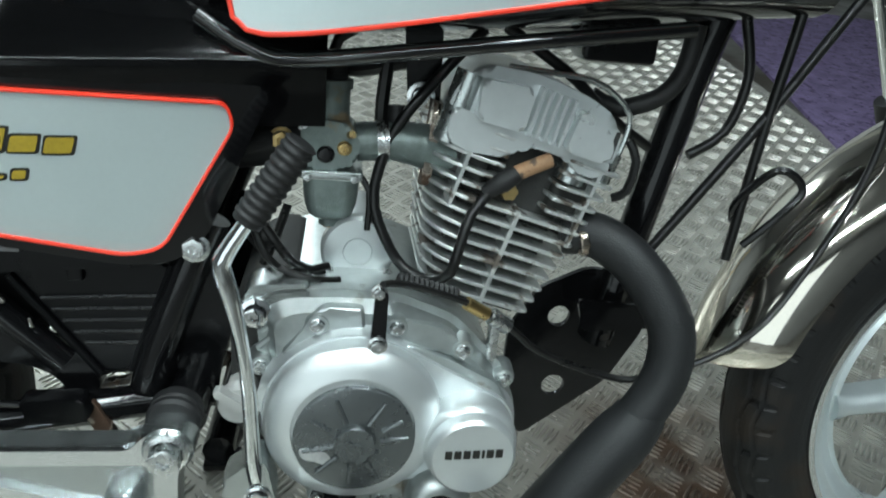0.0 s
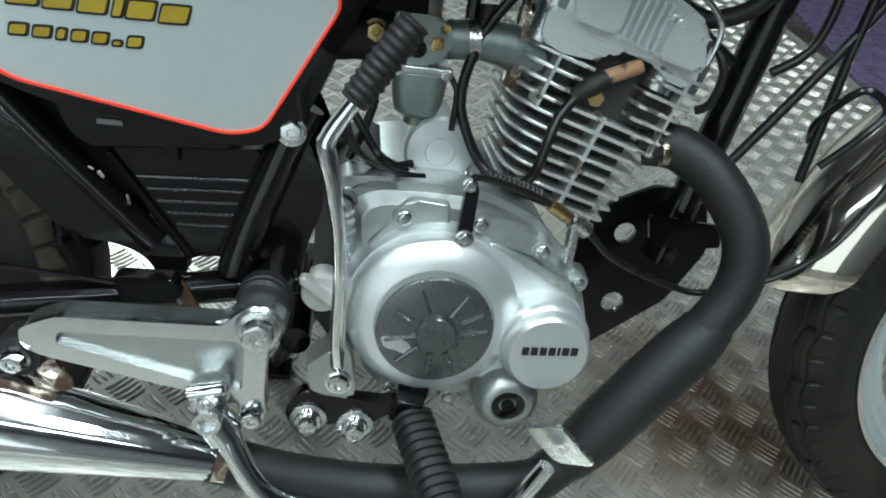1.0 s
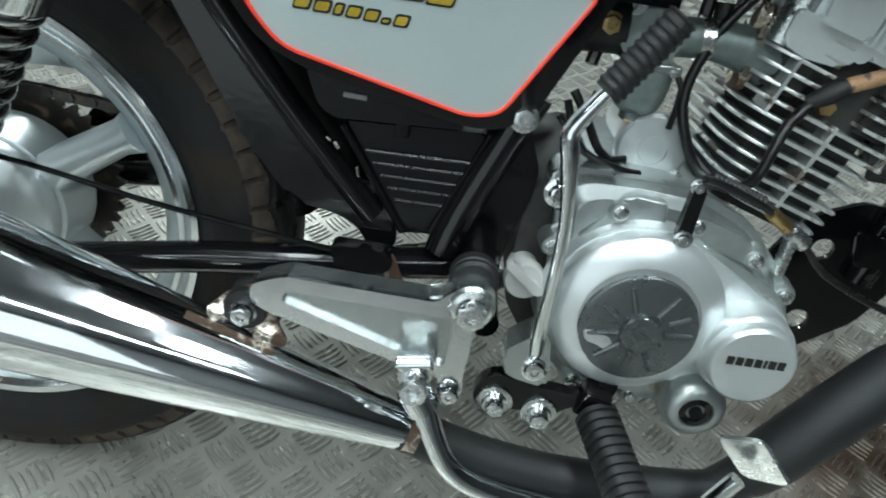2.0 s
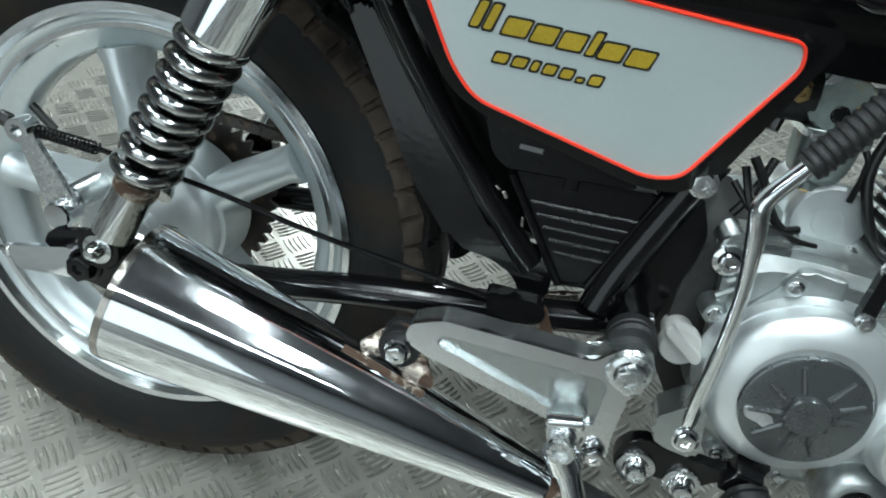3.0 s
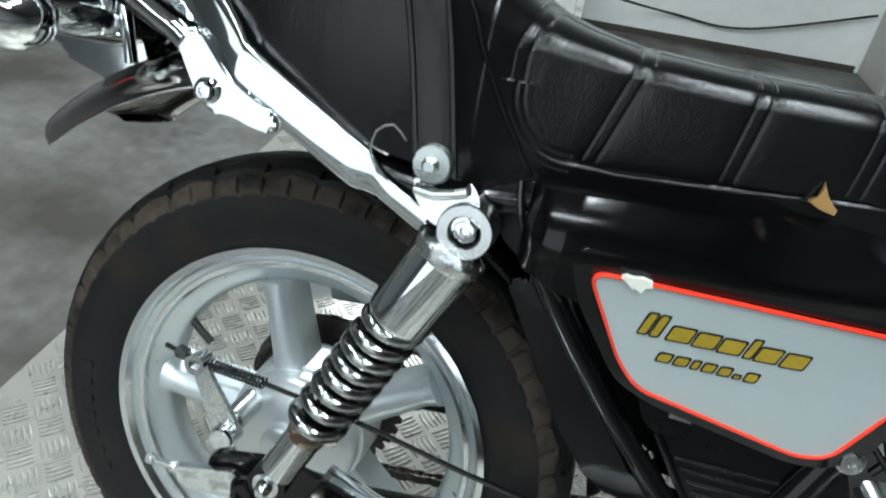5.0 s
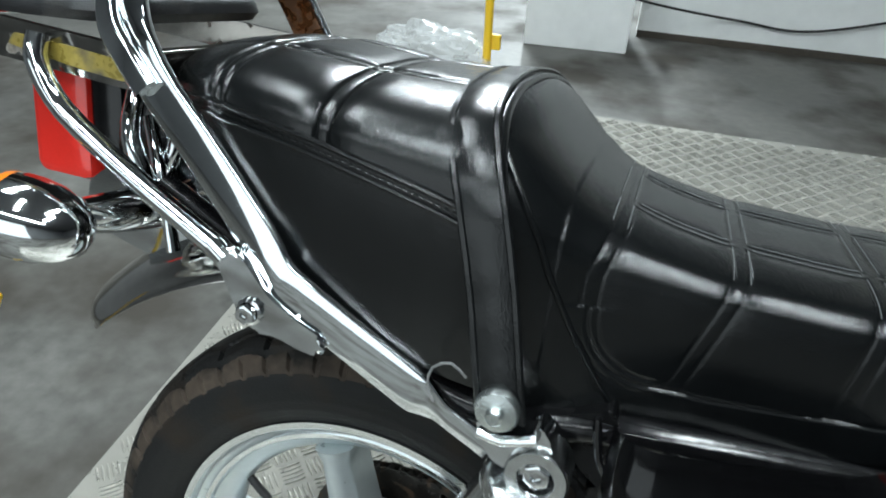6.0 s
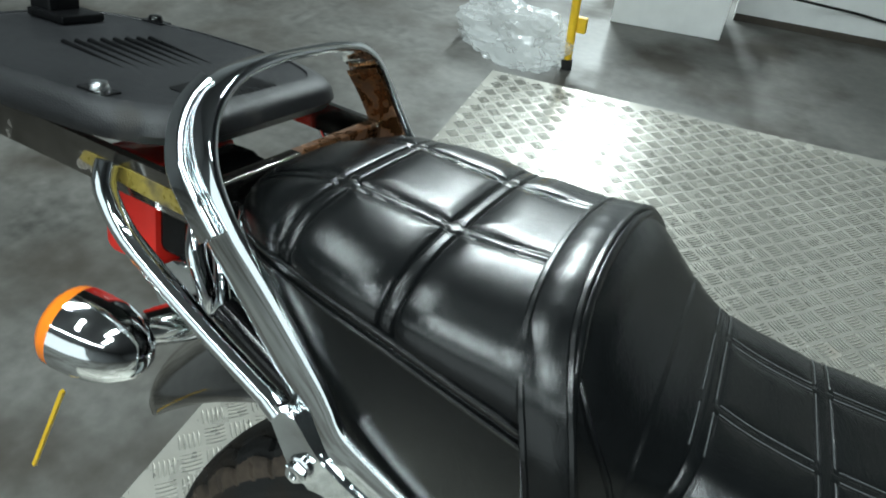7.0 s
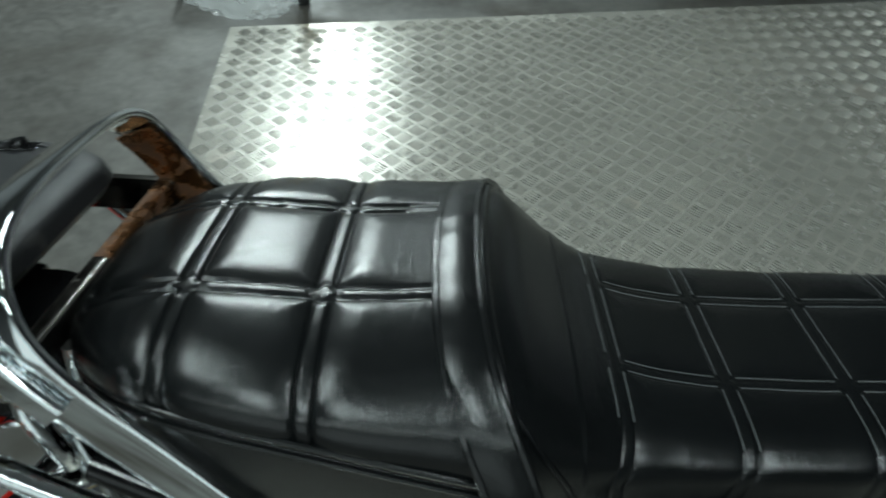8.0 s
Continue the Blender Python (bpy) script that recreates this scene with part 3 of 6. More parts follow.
def rim_mesh(cx, cz, rf, half):
    prof = [(rf, -half), (rf - 0.002, -half - 0.003), (rf - 0.007, -half - 0.002), (rf - 0.011, -half + 0.006), (rf - 0.018, -half + 0.010), (rf - 0.024, -half + 0.011),
            (rf - 0.027, -half + 0.016), (rf - 0.034, -half + 0.020), (rf - 0.042, -half + 0.026), (rf - 0.046, -0.012), (rf - 0.047, 0)]
    prof = prof + [(r, -y) for r, y in prof[-2::-1]]
    inner = [(rf - 0.001, half - 0.004), (rf - 0.030, half * 0.4), (rf - 0.030, -half * 0.4), (rf - 0.001, -half + 0.004)]
    return lathe(prof + inner, (cx, 0, cz), (0, 1, 0), 96, closed=True)


def spoke_mesh(cx, cz, ang, r0, r1, w0, w1, y0, y1):
    """A cast spoke: tapered arm with a rounded face."""
    e = Vector((math.cos(ang), 0, math.sin(ang)))
    s = Vector((-math.sin(ang), 0, math.cos(ang)))
    bm = bmesh.new()
    sec = []
    rows = 9
    for i in range(rows):
        t = i / (rows - 1)
        r = r0 + (r1 - r0) * t
        w = w0 + (w1 - w0) * t + (0.012 * max(0, (t - 0.86) / 0.14) ** 2) + 0.016 * max(0, (0.14 - t) / 0.14) ** 2
        prof = [(-w / 2, y1), (-w / 2, y0 + 0.013), (-w / 2 + 0.003, y0 + 0.007), (-w / 4, y0 + 0.0022), (-w / 10, y0 + 0.0003), (w / 10, y0 + 0.0003), (w / 4, y0 + 0.0022), (w / 2 - 0.003, y0 + 0.007),
                (w / 2, y0 + 0.013), (w / 2, y1)]
        sec.append([bm.verts.new(Vector((cx, 0, cz)) + e * r + s * a + Vector((0, y, 0))) for a, y in prof])
    for a, b in zip(sec, sec[1:]):
        for j in range(len(a)):
            bm.faces.new((a[j], a[(j + 1) % len(a)], b[(j + 1) % len(a)], b[j]))
    bm.faces.new(sec[0][::-1])
    bm.faces.new(sec[-1])
    return bm


rear_wheel = part("rear_wheel", rim_mesh(0, 0.302, 0.218, 0.043), WHEELSILVER, bike, "silver cast alloy rear wheel rim with polished lip")
part("tyre", tyre_mesh(0, 0.302, 0.307, 0.059, 0.206, 64, 0.007), RUBBER, rear_wheel, "black block-tread rear tyre, dusty in the notches").data.materials.append(TREADRUBBER)
for k in range(7):
    a = radians(176 + 5.2 * k)
    part("sidewall_mark", block(0.252 * math.cos(a), -0.0580, 0.302 + 0.252 * math.sin(a), 0.010, 0.0030, 0.016, 0.0006, None, (0, 90 - math.degrees(a), 0)), RUBBER, rear_wheel)
for k in range(5):
    part("spoke", spoke_mesh(0, 0.302, radians(106 + 72 * k), 0.05, 0.174, 0.042, 0.030, -0.034, 0.02), WHEELSILVER, rear_wheel)
part("polished_lip", lathe([(0.2185, -0.0425), (0.2175, -0.0468), (0.2105, -0.0462), (0.2065, -0.0385), (0.2075, -0.034)], AX, n=110), ALU_POLISH, rear_wheel, "polished rim lip")
part("polished_lip", lathe([(0.2005, -0.034), (0.1985, -0.0362), (0.1935, -0.0352), (0.1915, -0.031)], AX, n=110), ALU_POLISH, rear_wheel)
part("hub", lathe([(0, -0.03), (0.07, -0.03), (0.078, -0.026), (0.080, 0.03), (0.06, 0.04), (0, 0.04)], AX, n=48), WHEELSILVER, rear_wheel)
drum = part("brake_plate", lathe([(0, -0.074), (0.02, -0.074), (0.024, -0.071), (0.026, -0.060), (0.050, -0.057), (0.053, -0.0545), (0.068, -0.052), (0.0735, -0.047), (0.075, -0.040), (0.075, -0.031), (0, -0.031)], AX, n=56),
            COVER, rear_wheel, "silver drum brake back plate")
part("cam_boss", lathe([(0, -0.098), (0.011, -0.098), (0.013, -0.095), (0.013, -0.05), (0, -0.05)], (-0.045, 0, 0.338), n=20), ALU, drum)
part("valve_stem", tube([(-0.152, -0.008, 0.384), (-0.138, -0.010, 0.374), (-0.125, -0.010, 0.364)], 0.0045, 10, straight=True), RUBBER_SOFT, rear_wheel)


def sprocket_mesh(cx, y, cz, r, teeth, t=0.006):
    pts = []
    for k in range(teeth):
        for f, rr in ((0.0, r - 0.008), (0.3, r), (0.5, r), (0.8, r - 0.008)):
            a = 2 * math.pi * (k + f) / teeth
            pts.append((cx + rr * math.cos(a), cz + rr * math.sin(a)))
    return prism(pts, y, y + t)


part("sprocket", sprocket_mesh(0, 0.056, 0.302, 0.098, 38), CHAIN, rear_wheel, "oily black rear sprocket")


def chain_links():
    """Link plates along the two runs and round the sprocket."""
    bm = bmesh.new()
    runs = []
    for k in range(43):
        t = k / 42
        runs.append((0.50 + (0.012 - 0.50) * t, 0.373 + (0.398 - 0.373) * t))
    for k in range(24):
        a = radians(90 + 180 * k / 23)
        runs.append((0.096 * math.cos(a), 0.302 + 0.096 * math.sin(a)))
    for k in range(43):
        t = k / 42
        runs.append((0.012 + (0.50 - 0.012) * t, 0.206 + (0.31 - 0.206) * t - 0.012 * math.sin(math.pi * t)))
    for i in range(len(runs) - 1):
        (x0, z0), (x1, z1) = runs[i], runs[i + 1]
        a = math.atan2(z1 - z0, x1 - x0)
        L = math.hypot(x1 - x0, z1 - z0)
        for dy in (-0.006, 0.006):
            block((x0 + x1) / 2, 0.059 + dy * (1.0 if i % 2 else 0.7), (z0 + z1) / 2, L * 1.15, 0.0016, 0.0105, 0, bm, (0, -math.degrees(a), 0))
        lathe([(0, -0.007), (0.004, -0.007), (0.004, 0.007), (0, 0.007)], (x0, 0.059, z0), n=8, bm=bm)
    return bm


drive_chain = part("drive_chain", chain_links(), CHAIN, bike, "oily dark drive chain")

# front wheel
FX, FZ = 1.343, 0.315
front_wheel = part("front_wheel", rim_mesh(FX, FZ, 0.226, 0.034), WHEELSILVER, bike, "silver cast alloy front wheel rim")
part("tyre", tyre_mesh(FX, FZ, 0.302, 0.046, 0.216, 56, 0.005), RUBBER, front_wheel, "black front tyre with grooved tread").data.materials.append(RUBBER)
for k in range(5):
    part("spoke", spoke_mesh(FX, FZ, radians(187 + 72 * k), 0.05, 0.182, 0.034, 0.026, -0.020, 0.014), WHEELSILVER, front_wheel)
part("polished_lip", lathe([(0.2265, -0.0335), (0.2255, -0.0378), (0.2185, -0.0372), (0.2145, -0.0295), (0.2155, -0.025)], (FX, 0, FZ), n=110), ALU_POLISH, front_wheel)
part("hub", lathe([(0, -0.05), (0.055, -0.05), (0.062, -0.04), (0.062, 0.05), (0, 0.05)], (FX, 0, FZ), n=40), WHEELSILVER, front_wheel)


caliper = part("brake_caliper", block(1.155, 0.062, 0.392, 0.075, 0.04, 0.085, 0.008), ALU, bike, "ribbed silver brake caliper behind the front wheel")
for k in range(5):
    part("rib", tube([(1.122, 0.038, 0.362 + 0.015 * k), (1.186, 0.038, 0.356 + 0.015 * k)], 0.0055, 10, straight=True), ALU_POLISH, caliper)
part("caliper_mount", block(1.135, 0.062, 0.335, 0.07, 0.03, 0.03, 0.006, None, (0, 20, 0)), FRAMEBLACK, caliper)


# fork and mudguard
def fork_leg(y):
    low, top = Vector((FX + 0.01, y, FZ)), Vector((1.03, y, 0.98))
    d = (top - low).normalized()
    ob = part("fork_leg", tube([low, low + d * 0.33], 0.023, 20, straight=True), ALU, bike, "cast fork slider with chrome upper tube")
    part("stanchion", tube([low + d * 0.3, top], 0.0155, 18, straight=True), CHROME_CLEAN, ob)
    part("dust_seal", tube([low + d * 0.325, low + d * 0.35], 0.025, 18, straight=True), RUBBER_SOFT, ob)
    return ob


fork_leg(-0.085)
fork_leg(0.085)


def arc_guard(cx, cz, r, a0, a1, half, drop, thick=0.0018, n=60, m=15, squeeze=None):
    """A mudguard: crowned strip bent round a wheel."""
    bm = bmesh.new()
    outer, inner = [], []
    for i in range(n):
        a = radians(a0 + (a1 - a0) * i / (n - 1))
        k = squeeze(i / (n - 1)) if squeeze else 1.0
        ro, ri = [], []
        for j in range(m):
            t = -1 + 2 * j / (m - 1)
            y = half * k * math.sin(t * math.pi / 2)
            rr = r - drop * k * (1 - math.cos(t * math.pi / 2))
            for lst, q in ((ro, rr), (ri, rr - thick)):
                lst.append(bm.verts.new((cx + q * math.cos(a), y, cz + q * math.sin(a))))
        outer.append(ro)
        inner.append(ri)
    for i in range(n - 1):
        for j in range(m - 1):
            bm.faces.new((outer[i][j], outer[i][j + 1], outer[i + 1][j + 1], outer[i + 1][j]))
            bm.faces.new((inner[i][j], inner[i + 1][j], inner[i + 1][j + 1], inner[i][j + 1]))
        for j in (0, m - 1):
            bm.faces.new((outer[i][j], outer[i + 1][j], inner[i + 1][j], inner[i][j]))
    for i in (0, n - 1):
        for j in range(m - 1):
            bm.faces.new((outer[i][j], inner[i][j], inner[i][j + 1], outer[i][j + 1]))
    return bm


front_guard = part("front_mudguard", arc_guard(FX, FZ, 0.366, 174, 40, 0.064, 0.060, n=120, squeeze=lambda t: 0.12 + 0.88 * math.sqrt(1 - (1 - min(1, t / 0.07)) ** 2)), NICKEL, bike, "polished warm chrome front mudguard with rubbed edges")
part("stay", tube([(0.968, -0.03, 0.518), (0.962, -0.04, 0.54), (0.985, -0.055, 0.575), (1.01, -0.06, 0.56), (0.995, -0.06, 0.535), (0.972, -0.05, 0.50)], 0.0038, 8, 0.006), FRAMEBLACK, front_guard, "black wire cable guide")

# -- swing arm
swing = part("swing_arm", tube([(0.02, -0.105, 0.300), (0.11, -0.105, 0.304), (0.25, -0.103, 0.330), (0.36, -0.10, 0.345), (0.50, -0.085, 0.362)], 0.0145, 16), FRAMEBLACK, bike, "black tubular swing arm")
part("arm_tube", tube([(0.02, 0.105, 0.300), (0.11, 0.105, 0.304), (0.36, 0.10, 0.345), (0.50, 0.085, 0.362)], 0.0145, 16), FRAMEBLACK, swing)
for sy in (-1, 1):
    part("axle_plate", prism(rounded_poly([(-0.05, 0.318), (0.03, 0.338), (0.095, 0.322), (0.10, 0.288), (0.03, 0.268), (-0.05, 0.284)], 0.012), sy * 0.128, sy * 0.120, 0.0015), FRAMEBLACK, swing)
part("pivot_tube", tube([(0.480, -0.129, 0.364), (0.480, 0.125, 0.364)], 0.019, 20, straight=True), FRAMEBLACK, swing)
adj = part("chain_adjuster", prism(rounded_poly([(-0.082, 0.297), (-0.02, 0.313), (0.0, 0.306), (-0.005, 0.284), (-0.072, 0.276)], 0.004), -0.139, -0.131, 0.003), CHROME, swing, "bright plated chain adjuster plate")
part("adjuster_screw", tube([(-0.118, -0.126, 0.285), (-0.07, -0.130, 0.287)], 0.0034, 10, straight=True), ZINC, adj)
part("lock_nut", hexbolt(-0.112, -0.126, 0.285, 0.006, 0.008, 1.0, (-1, 0, 0)), ZINC, adj)
part("lock_nut", hexbolt(-0.083, -0.129, 0.287, 0.006, 0.008, 1.0, (-1, 0, 0)), ZINC, adj)
part("axle_nut", hexbolt(0.0, -0.139, 0.302, 0.0125, 0.014, 1.3), FRAMEBLACK, swing, "black axle nut")

# -- brake arm and rod
brake_arm = part("brake_arm", prism(rounded_poly([(-0.091, 0.410), (-0.071, 0.412), (-0.066, 0.395), (-0.030, 0.345), (-0.034, 0.322), (-0.056, 0.322), (-0.062, 0.342), (-0.084, 0.392)], 0.008), -0.112, -0.106, 0.0015), ZINC, bike, "plated rear brake arm")
part("swivel", lathe([(0.006, -0.118), (0.011, -0.118), (0.011, -0.100), (0.006, -0.100)], (-0.080, 0, 0.403), n=20, closed=True), CHROME_CLEAN, brake_arm)
part("pinch_bolt", lathe([(0, -0.122), (0.012, -0.122), (0.014, -0.118), (0.014, -0.10), (0, -0.10)], (-0.043, 0, 0.330), n=24), CHROME, brake_arm)
rod = part("brake_rod", tube([(-0.118, -0.108, 0.410), (-0.08, -0.108, 0.4035), (0.0, -0.109, 0.4015), (0.10, -0.110, 0.392), (0.21, -0.111, 0.376), (0.362, -0.112, 0.362)], 0.0026, 8), FRAMEBLACK, bike, "thin black brake rod with spring")


def helix(p0, p1, r, turns, wire, n=14, per=18, taper=None):
    p0, p1 = Vector(p0), Vector(p1)
    d = (p1 - p0).normalized()
    a = d.orthogonal().normalized()
    b = d.cross(a)
    pts = []
    N = int(turns * per)
    for k in range(N + 1):
        t = k / N
        th = 2 * math.pi * turns * (taper(t) if taper else t)
        pts.append(p0 + (p1 - p0) * t + (a * math.cos(th) + b * math.sin(th)) * r)
    bm = bmesh.new()
    return sweep(bm, pts, circle(wire, n), up=tuple(d))


part("rod_spring", helix((-0.066, -0.108, 0.4035), (-0.008, -0.109, 0.402), 0.0052, 15, 0.0012, 6, 12), FRAMEBLACK, rod)
part("adjuster_nut", tube([(-0.093, -0.108, 0.406), (-0.104, -0.108, 0.408)], 0.007, 6, straight=True), FRAMEBLACK, rod)
clev = part("clevis", prism(rounded_poly([(0.355, 0.372), (0.402, 0.373), (0.41, 0.36), (0.40, 0.350), (0.36, 0.352)], 0.004), -0.121, -0.104, 0.002), FRAMEBLACK, rod)
part("brake_lever", prism(rounded_poly([(0.392, 0.372), (0.408, 0.366), (0.432, 0.318), (0.418, 0.312)], 0.006), -0.112, -0.106, 0.001), RUSTY, bike, "rusty brake shaft lever")


# -- shock absorbers
def shock(sy, full=True):
    top, low = Vector((0.166, sy * 0.162, 0.626)), Vector((0.033, sy * 0.158, 0.341))
    d = (low - top).normalized()
    body = part("shock_absorber", tube([top + d * 0.022, top + d * 0.026, top + d * 0.030, top + d * 0.094, top + d * 0.098], 0.0283, 28, straight=True, scales=[0.8, 0.97, 1.0, 1.0, 0.94]), CHROME, bike, "chromed rear shock absorber with exposed spring")
    part("cap_ring", tube([top + d * 0.018, top + d * 0.021, top + d * 0.027, top + d * 0.030], 0.0298, 28, straight=True, scales=[0.75, 1, 1, 0.97]), ZINC, body)
    part("spring", helix(top + d * 0.090, top + d * 0.243, 0.0218, 8.6, 0.0062, 12, 26, lambda t: t + 0.09 * math.sin(math.pi * t) * t), SPRINGSTEEL, body, "bright plated coil spring")
    part("damper_rod", tube([top + d * 0.1, top + d * 0.25], 0.0125, 16, straight=True), FRAMEBLACK, body)
    part("lower_tube", tube([top + d * 0.238, top + d * 0.242, top + d * 0.30], 0.0175, 22, straight=True, scales=[0.9, 1.0, 1.0]), CHROME, body, "chrome lower tube rusting at its collar")
    part("rust_collar", tube([top + d * 0.237, top + d * 0.250], 0.0186, 22, straight=True), RUSTY, body)
    part("lower_eye", lathe([(0.006, -0.012), (0.0185, -0.012), (0.0185, 0.012), (0.006, 0.012)], low, n=26, closed=True), FRAMEBLACK, body)
    part("dome_nut", lathe([(0, -0.026), (0.004, -0.0255), (0.007, -0.022), (0.008, -0.014), (0.013, -0.0135), (0.013, -0.012), (0, -0.012)], low, n=18) if sy < 0 else hexbolt(low.x, low.y + 0.012, low.z, 0.009, 0.01, axis=(0, 1, 0)), CHROME_CLEAN, body)
    part("upper_eye", lathe([(0.0115, -0.013), (0.013, -0.0155), (0.0205, -0.0155), (0.022, -0.013), (0.022, 0.013), (0.0115, 0.013)], top, n=32, closed=True), ZINC, body, "white-plated upper mounting eye")
    part("upper_nut", hexbolt(top.x, top.y + sy * 0.0, top.z, 0.0095, 0.013 if sy < 0 else 0.002, 1.0), CHROME_CLEAN, body)
    return body


shock(-1)
shock(1)

# -- exhaust
pipe = part("exhaust_pipe", tube([(0.800, -0.045, 0.505), (0.826, -0.06, 0.507), (0.858, -0.082, 0.488), (0.888, -0.105, 0.445), (0.889, -0.115, 0.398), (0.866, -0.122, 0.355)], 0.0205, 20), HEATBLACK, bike, "matt black exhaust header pipe")
part("heat_sleeve", tube([(0.872, -0.120, 0.366), (0.866, -0.122, 0.352), (0.83, -0.130, 0.308), (0.79, -0.138, 0.258), (0.766, -0.143, 0.228), (0.757, -0.145, 0.217)], 0.0275, 20, scales=[0.78, 0.98, 1, 1, 0.98, 0.75]), HEATBLACK, pipe, "thicker matt black pipe sleeve")
part("lower_run", tube([(0.768, -0.142, 0.232), (0.745, -0.147, 0.207), (0.715, -0.152, 0.196), (0.60, -0.158, 0.193), (0.53, -0.163, 0.203), (0.485, -0.167, 0.216), (0.44, -0.170, 0.233)], 0.0205, 18), HEATBLACK, pipe)
part("flange", prism(rounded_poly([(-0.032, -0.012), (-0.032, 0.012), (0.032, 0.012), (0.032, -0.012)], 0.01), 0, 0.008, 0.002, o=(0.806, -0.045, 0.503), e1=(0, 1, 0), e2=(-0.2, 0, 0.98), en=(0.98, 0, 0.2)), RUSTY, pipe, "rusty exhaust flange")
d0, d1 = Vector((0.450, -0.170, 0.231)), Vector((0.078, -0.185, 0.322))
muf = part("muffler", tube([d0.lerp(d1, t) for t in (0, 0.01, 0.02, 0.2, 0.42, 0.62, 0.8, 0.9, 0.985, 1.0)], 0.060, 40, straight=True, scales=[0.27, 0.315, 0.33, 0.47, 0.63, 0.77, 0.89, 0.955, 1.0, 0.99]), MUFFLER, bike, "chrome megaphone muffler, rusty at its rim")
dirv = (d1 - d0).normalized()
part("end_rim", tube([d1 - dirv * 0.004, d1 + dirv * 0.002, d1 + dirv * 0.003, d1 - dirv * 0.02], 0.0605, 40, straight=True, scales=[1.0, 1.0, 0.93, 0.9]), DULLCHROME, muf)
part("joint_ring", tube([d0 - dirv * 0.006, d0 - dirv * 0.005, d0 + dirv * 0.006], 0.0205, 26, straight=True, scales=[0.7, 1, 1]), RUSTY, muf, "rusted muffler joint")
part("mount_tab", prism(rounded_poly([(0.258, 0.3074), (0.2801, 0.3323), (0.3022, 0.3453), (0.3162, 0.3288), (0.3332, 0.2956), (0.331, 0.284), (0.2923, 0.2907)], 0.004), -0.162, -0.158, 0.001), RUSTY, muf, "rusted muffler mounting tab")
part("seam_flange", tube([d0.lerp(d1, t) + Vector((0.0, -0.006, 0.060 * s + 0.002)) for t, s in ((0.33, 0.55), (0.42, 0.62), (0.52, 0.69))], 0.004, 8, straight=True), RUSTY, muf)
# stamped marks on the muffler, drawn as small bars
for k in range(3):
    c = d0.lerp(d1, 0.735 - 0.024 * k) + Vector((0, -0.0405, 0.0235))
    part("stamp", block(c.x, c.y, c.z, 0.0050, 0.0018, 0.0095, 0.0006, None, (-28, 14, 0)), ZINC, muf)
part("rubber_mount", lathe([(0, -0.17), (0.017, -0.17), (0.018, -0.168), (0.018, -0.16), (0.015, -0.158), (0.018, -0.154), (0.018, -0.146), (0, -0.146)], (0.299, 0, 0.325), n=26), RUBBER_SOFT, muf)
bolt(muf, 0.299, -0.170, 0.325, 0.0085, 0.012, CHROME_CLEAN, 1.3)

# -- rear footrest bracket
OUT = [(0.303, 0.352, 0.012), (0.330, 0.3635), (0.450, 0.3635), (0.466, 0.380, 0.010), (0.490, 0.380, 0.012), (0.495, 0.358, 0.01), (0.4845, 0.345), (0.4825, 0.300), (0.485, 0.276, 0.008), (0.462, 0.272, 0.008), (0.464, 0.292), (0.452, 0.292), (0.428, 0.300), (0.318, 0.3285), (0.303, 0.336, 0.010)]
POCKET = [(0.328, 0.341), (0.331, 0.3505), (0.461, 0.3505), (0.467, 0.345), (0.4655, 0.304), (0.440, 0.3075)]
bracket = part("footrest_bracket", prism(rounded_poly(OUT, 0.006, 4), -0.1660, -0.146, 0.0015), ALU, bike, "cast aluminium pillion footrest bracket, stained", angle=20)
part("rim", prism(rounded_poly(OUT, 0.006, 4), -0.1715, -0.1640, 0.0022, segs=2, holes=[rounded_poly(POCKET, 0.005, 4)]), ALU_POLISH, bracket, angle=20)
part("eye", lathe([(0.009, -0.174), (0.0165, -0.174), (0.019, -0.171), (0.019, -0.148), (0.009, -0.148)], (0.478, 0, 0.364), n=28, closed=True), ALU, bracket)
bolt(bracket, 0.478, -0.171, 0.363, 0.012, 0.016, ZINC, 1.35)
bolt(bracket, 0.4735, -0.1712, 0.281, 0.0075, 0.011, CHROME_CLEAN, 1.3)
part("boss", lathe([(0, -0.176), (0.0145, -0.176), (0.016, -0.173), (0.016, -0.158), (0, -0.158)], (0.443, 0, 0.312), n=28), ALU, bracket)
part("bush", lathe([(0, -0.1505), (0.018, -0.1505), (0.0205, -0.148), (0.0205, -0.144), (0.018, -0.142), (0.0205, -0.140), (0.0205, -0.131), (0, -0.131)], (0.4775, 0, 0.373), n=28), RUBBER_SOFT, bracket)
pivot = part("footrest_clamp", prism(rounded_poly([(0.428, 0.310), (0.456, 0.316), (0.457, 0.304), (0.452, 0.288), (0.437, 0.286), (0.430, 0.297)], 0.006), -0.189, -0.176, 0.004, segs=3), CHROME_CLEAN, bracket, "chrome clamp of the folding footrest")
part("clamp_pin", lathe([(0, -0.200), (0.0065, -0.196), (0.0070, -0.203), (0.0105, -0.203), (0.0115, -0.199), (0.0115, -0.180), (0, -0.180)], (0.444, 0, 0.2945), n=24), ZINC, pivot)
part("knuckle", tube([(0.427, -0.188, 0.312), (0.429, -0.188, 0.3125), (0.454, -0.188, 0.318), (0.456, -0.188, 0.3185)], 0.0068, 16, straight=True, scales=[0.75, 1, 1, 0.75]), CHROME_CLEAN, pivot)

